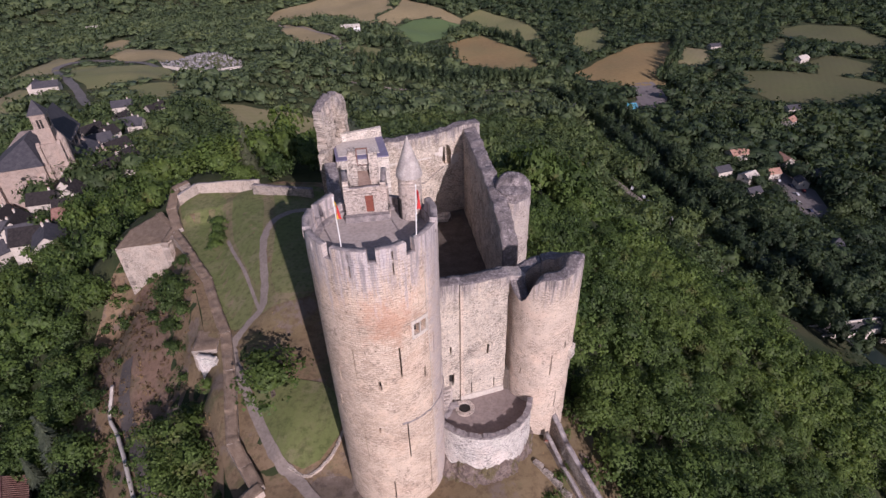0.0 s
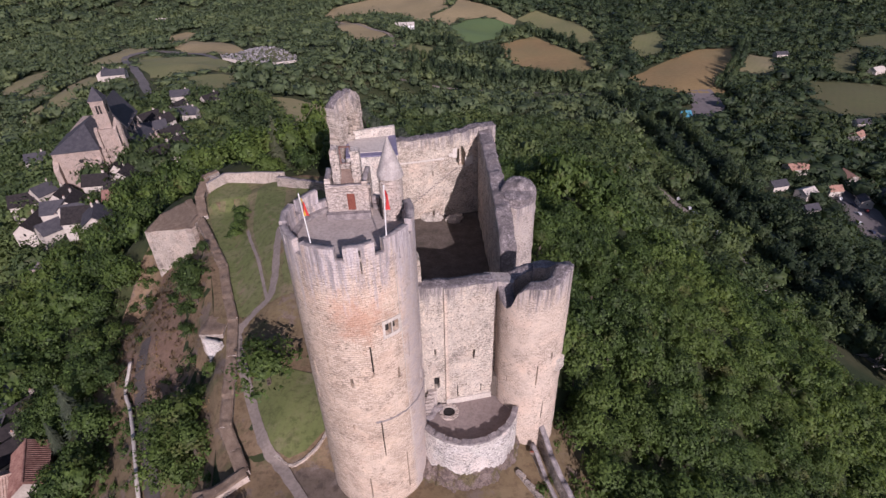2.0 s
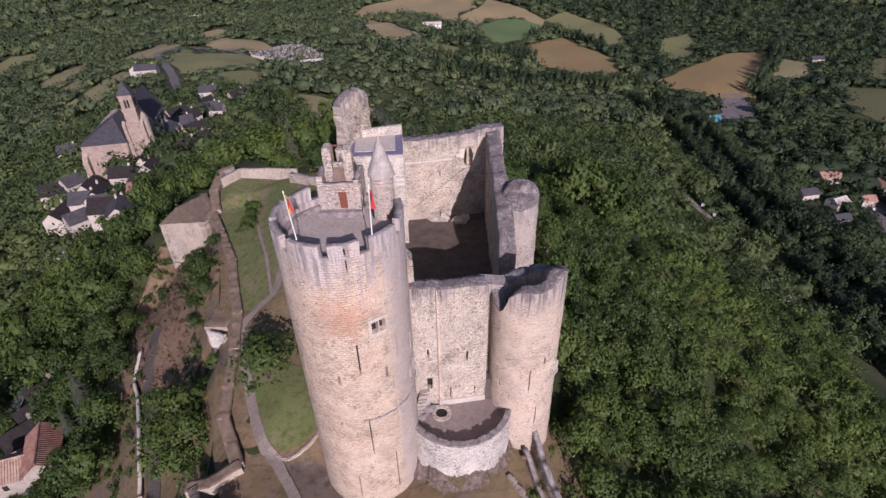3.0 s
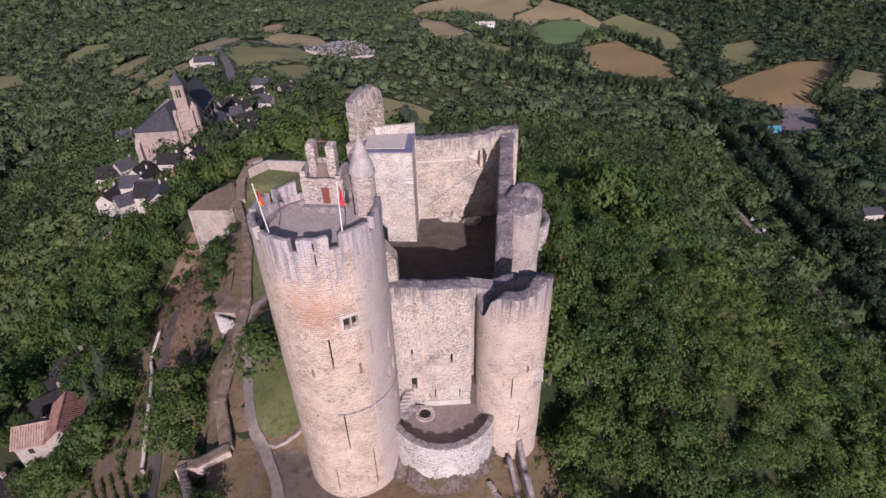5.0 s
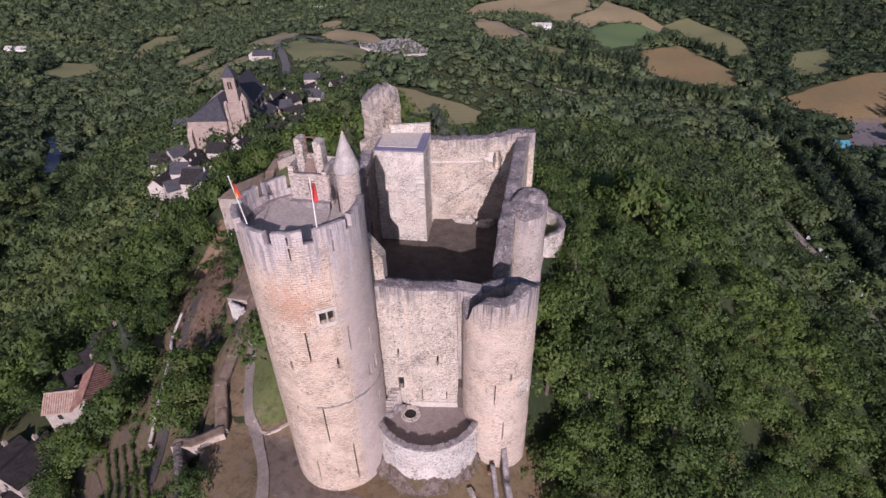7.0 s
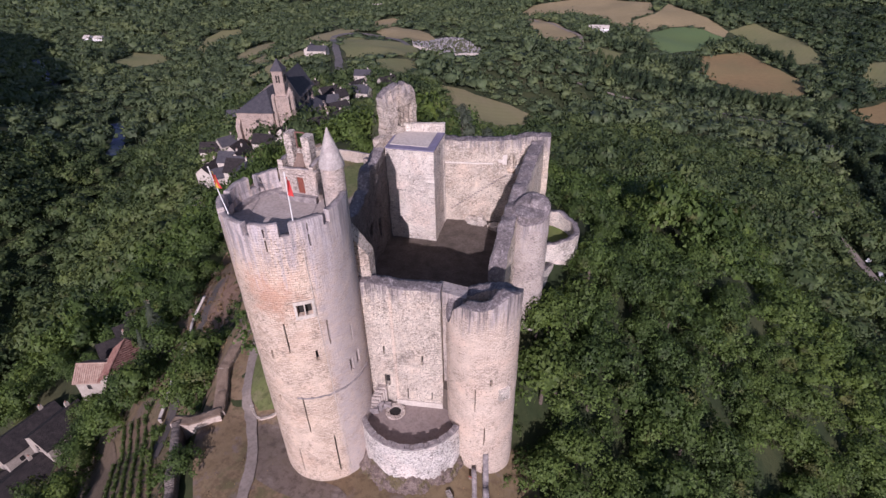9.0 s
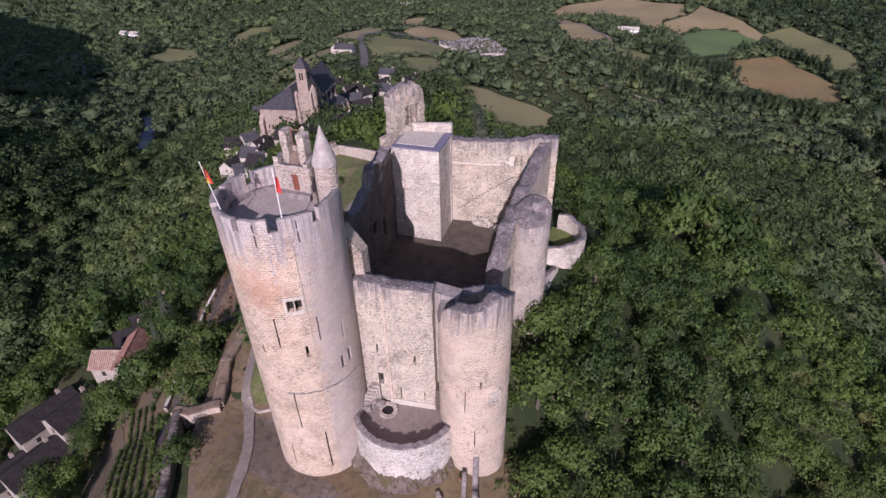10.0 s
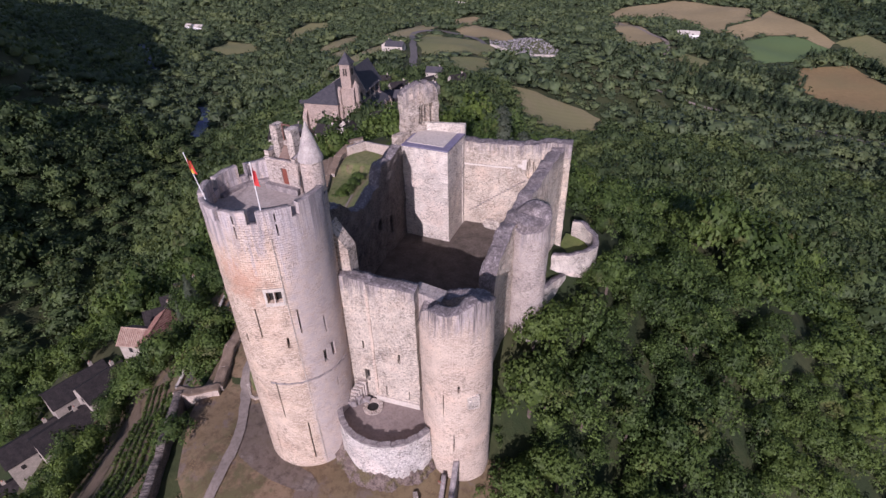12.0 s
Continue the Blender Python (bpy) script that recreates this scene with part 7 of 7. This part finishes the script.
def car(label, x, y, turn, paint):
    """A small parked car: body with a cabin, panes and four wheels."""
    ob = thing("parked_car", label, "car", "cars by the river track", at=(x, y, float(ground(x, y)) + 0.5), turn=turn)
    side = [(-2.0, 0.35), (2.0, 0.35), (2.05, 0.75), (1.75, 0.92), (0.95, 1.0), (0.45, 1.45), (-1.1, 1.48), (-1.7, 1.0), (-2.05, 0.9)]
    n = len(side)
    verts = [(u, w, z) for w in (-0.82, 0.82) for u, z in side]
    Shape().add(verts, [tuple(range(n)), tuple(range(2 * n - 1, n - 1, -1))] + [(k, n + k, n + (k + 1) % n, (k + 1) % n) for k in range(n)]).rough(0.02, 0.5).part("body", paint, ob)
    Shape().add([(0.97, -0.7, 1.03), (0.97, 0.7, 1.03), (0.5, 0.66, 1.44), (0.5, -0.66, 1.44)], [(0, 1, 2, 3)]).part("windscreen", DARK, ob)
    for w in (-0.835, 0.835):
        Shape().add([(-1.5, w, 1.02), (0.75, w, 1.02), (0.4, w, 1.4), (-1.1, w, 1.4)], [(0, 1, 2, 3) if w < 0 else (3, 2, 1, 0)]).part("side_window", DARK, ob)
    for u in (-1.25, 1.25):
        for w in (-0.78, 0.78):
            Shape().tube((u, w - 0.1, 0.32), (u, w + 0.1, 0.32), 0.32, 0.32, 12).part("wheel", IRON, ob)
    return ob


PAINTS = [WHITE, plain_material("silver_paint", (0.42, 0.42, 0.43), (0.48, 0.48, 0.49), 2.0, 0.4, 0.02), plain_material("dark_blue_paint", (0.03, 0.035, 0.06), (0.04, 0.045, 0.075), 2.0, 0.4, 0.02), plain_material("dark_red_paint", (0.16, 0.03, 0.03), (0.19, 0.04, 0.035), 2.0, 0.4, 0.02)]
NAMES = ["white", "silver-grey", "dark blue", "dark red"]
for k, (px, py) in enumerate(((116, 304), (117.5, 298), (119, 292.5), (120.5, 286), (123, 279), (125, 272), (126, 262), (127, 252), (128, 240), (230, 338), (234, 330), (231, 318), (226, 306), (238, 322), (228, 296))):
    pick = (0, 2, 1, 0, 3, 2, 0, 1, 2)[k % 9]
    car("small %s car parked in the open" % NAMES[pick], px, py, 60 + 17 * (k % 4), PAINTS[pick])

pine_crown = [leafy("pine_crown", *crown_mesh(120 + s, 2.0, 5.0, 700, 0.15, 16), LEAVES_GREY) for s in range(2)]
for k, (px, py, tall) in enumerate(((-17.5, 102.0, 8.0), (-20.5, 107.0, 9.0), (-14.5, 104.5, 7.0), (-24.0, 113.0, 9.5))):
    ob = thing("pine_tree", "slender pine with a bare trunk behind the back wall", "tree", "pines behind the castle", at=(px, py, float(ground(px, py)) - 0.2), turn=70 * k)
    Shape().tube((0, 0, -0.5), (0.2, 0.1, tall + 1.5), 0.2, 0.08, 8).part("trunk", BARK, ob)
    for j in range(5):
        a, z = 2.4 * j + k, tall * (0.55 + 0.09 * j)
        Shape().tube((0.1, 0.05, z), (1.5 * math.cos(a), 1.5 * math.sin(a), z + 0.5), 0.06, 0.02, 5).part("branch", BARK, ob)
    put("crown", pine_crown[k % 2], ob, at=None).location = (0, 0, tall - 2.2)

# low scrub on the banks, and the vines
rng = np.random.default_rng(9)
sx, sy = rng.uniform(-70, 16, 2600), rng.uniform(-4, 100, 2600)
low = inside([(-24, 30), (-54, 84), (-68, 90), (-68, 60), (-44, 34), (-30, 24)], sx, sy) & (rng.uniform(size=2600) < 0.55)
low |= inside([(11.0, 30), (15.5, 40), (14.5, 46), (11.8, 58), (13, 72), (12.5, 92), (9, 92), (10.9, 70), (9.5, 52), (13.6, 44), (9, 32)], sx, sy)
low |= inside([(-16, 0), (-40, -6), (-84, -4), (-100, 8), (-58, 26), (-46, 14)], sx, sy)
low &= ~inside([(-61.8, 80.4), (-52.5, 71.8), (-44.9, 62.0), (-40.0, 52.6), (-49.3, 52.0), (-61.1, 66.9)], sx, sy) | (rng.uniform(size=2600) < 0.25)
low &= ~inside([(-33, 28), (-55, 62), (-53, 64), (-50, 58), (-31, 29)], sx, sy)
scrub_kinds = [crown_mesh(60 + s, 1.1, 1.5, 130, 0.14, 5) for s in range(4)]
wood("scrub", "low dry green scrub on the banks", sx[low], sy[low], rng, scrub_kinds, LEAVES, 0.5, 1.3)
vx, vy = [], []
for r in range(14):
    for k in range(92):
        px, py = -18.0 - 0.80 * 0.5 * k - 0.59 * 1.55 * r, 16.0 + 0.59 * 0.5 * k - 0.80 * 1.55 * r + 4.0
        if inside([(x + 0.6, y) for x, y in VINEYARD], px, py):
            vx.append(px), vy.append(py)
vine_kinds = [crown_mesh(90 + s, 1.0, 2.4, 80, 0.26, 3, 0) for s in range(4)]
wood("vines", "rows of leafy green vines", np.array(vx), np.array(vy), rng, vine_kinds, LEAVES, 0.33, 0.43)

# dry weeds and tufts on the banks and the garden's edges
wx, wy = rng.uniform(-60, 21, 15000), rng.uniform(12, 100, 15000)
weedy = inside([(-23, 33), (-31, 49), (-39, 67), (-50, 84), (-40, 96), (-24, 95), (-12, 62), (-13, 44), (-8, 30), (8, 34), (11, 28), (4, 16), (-12, 16), (-20, 26)], wx, wy)
weedy |= inside([(-24, 33), (-51, 82), (-66, 88), (-66, 60), (-44, 34), (-30, 24)], wx, wy)
weedy |= inside([(8, 36), (12, 24), (19, 26), (21, 37), (15.5, 48), (12, 45)], wx, wy)
weedy |= inside([(-14, 14), (-20, 15), (-26, 24), (-30, 31), (-20, 26)], wx, wy)
for lawn in LAWNS:
    weedy &= ~inside(lawn, wx, wy)
weedy &= (np.hypot(wx + 6.45, wy - 37.75) > 5.9) & (np.hypot(wx - 3.0, wy - 41.3) > 6.3) & (np.hypot(wx - 9.7, wy - 44.5) > 4.0)
thick = np.array([noise.noise((a / 5.0, b / 5.0, 2.0)) for a, b in zip(wx, wy)])
weedy &= thick + rng.uniform(-0.35, 0.35, len(wx)) > -0.05
weed_kinds = [crown_mesh(95 + s, 1.0, 0.6, 46, 0.2, 3, 0, 1.2) for s in range(4)]
green = weedy & (np.array([noise.noise((a / 7.0, b / 7.0, 8.0)) for a, b in zip(wx, wy)]) > 0.08) & (rng.uniform(size=len(wx)) < 0.5)
wood("grass_tufts", "green tufts of grass in the dry ground", wx[green], wy[green], rng, weed_kinds, LEAVES, 0.18, 0.42)
weedy &= ~green
wood("weeds", "dry tufts of grass and weeds on the banks", wx[weedy], wy[weedy], rng, weed_kinds, LEAVES_DRY, 0.15, 0.5)
bx, by = rng.uniform(-65, -38, 1300), rng.uniform(50, 83, 1300)
brush = inside([(-65, 82), (-51.5, 80), (-46.0, 66.0), (-41.0, 52.6), (-49.3, 50.0), (-64, 64)], bx, by)
wood("dry_brush", "dry brown brush and bracken on the steep bank", bx[brush], by[brush], rng, weed_kinds, LEAVES_DRY, 0.35, 0.85)
ix = np.array([-11.5 - 14.5 * t for t in np.linspace(0, 1, 90)]) + rng.uniform(-0.6, 0.3, 90)
iy = np.interp(-ix, [11.5, 15.7, 18.1, 22.7, 26.0], [14.8, 19.7, 22.6, 27.7, 30.8]) + rng.uniform(-0.7, 0.2, 90)
ivy = wood("ivy", "ivy and brambles over the old wall", ix, iy, rng, weed_kinds, LEAVES, 0.3, 0.7)
ivy.location.z = 1.6
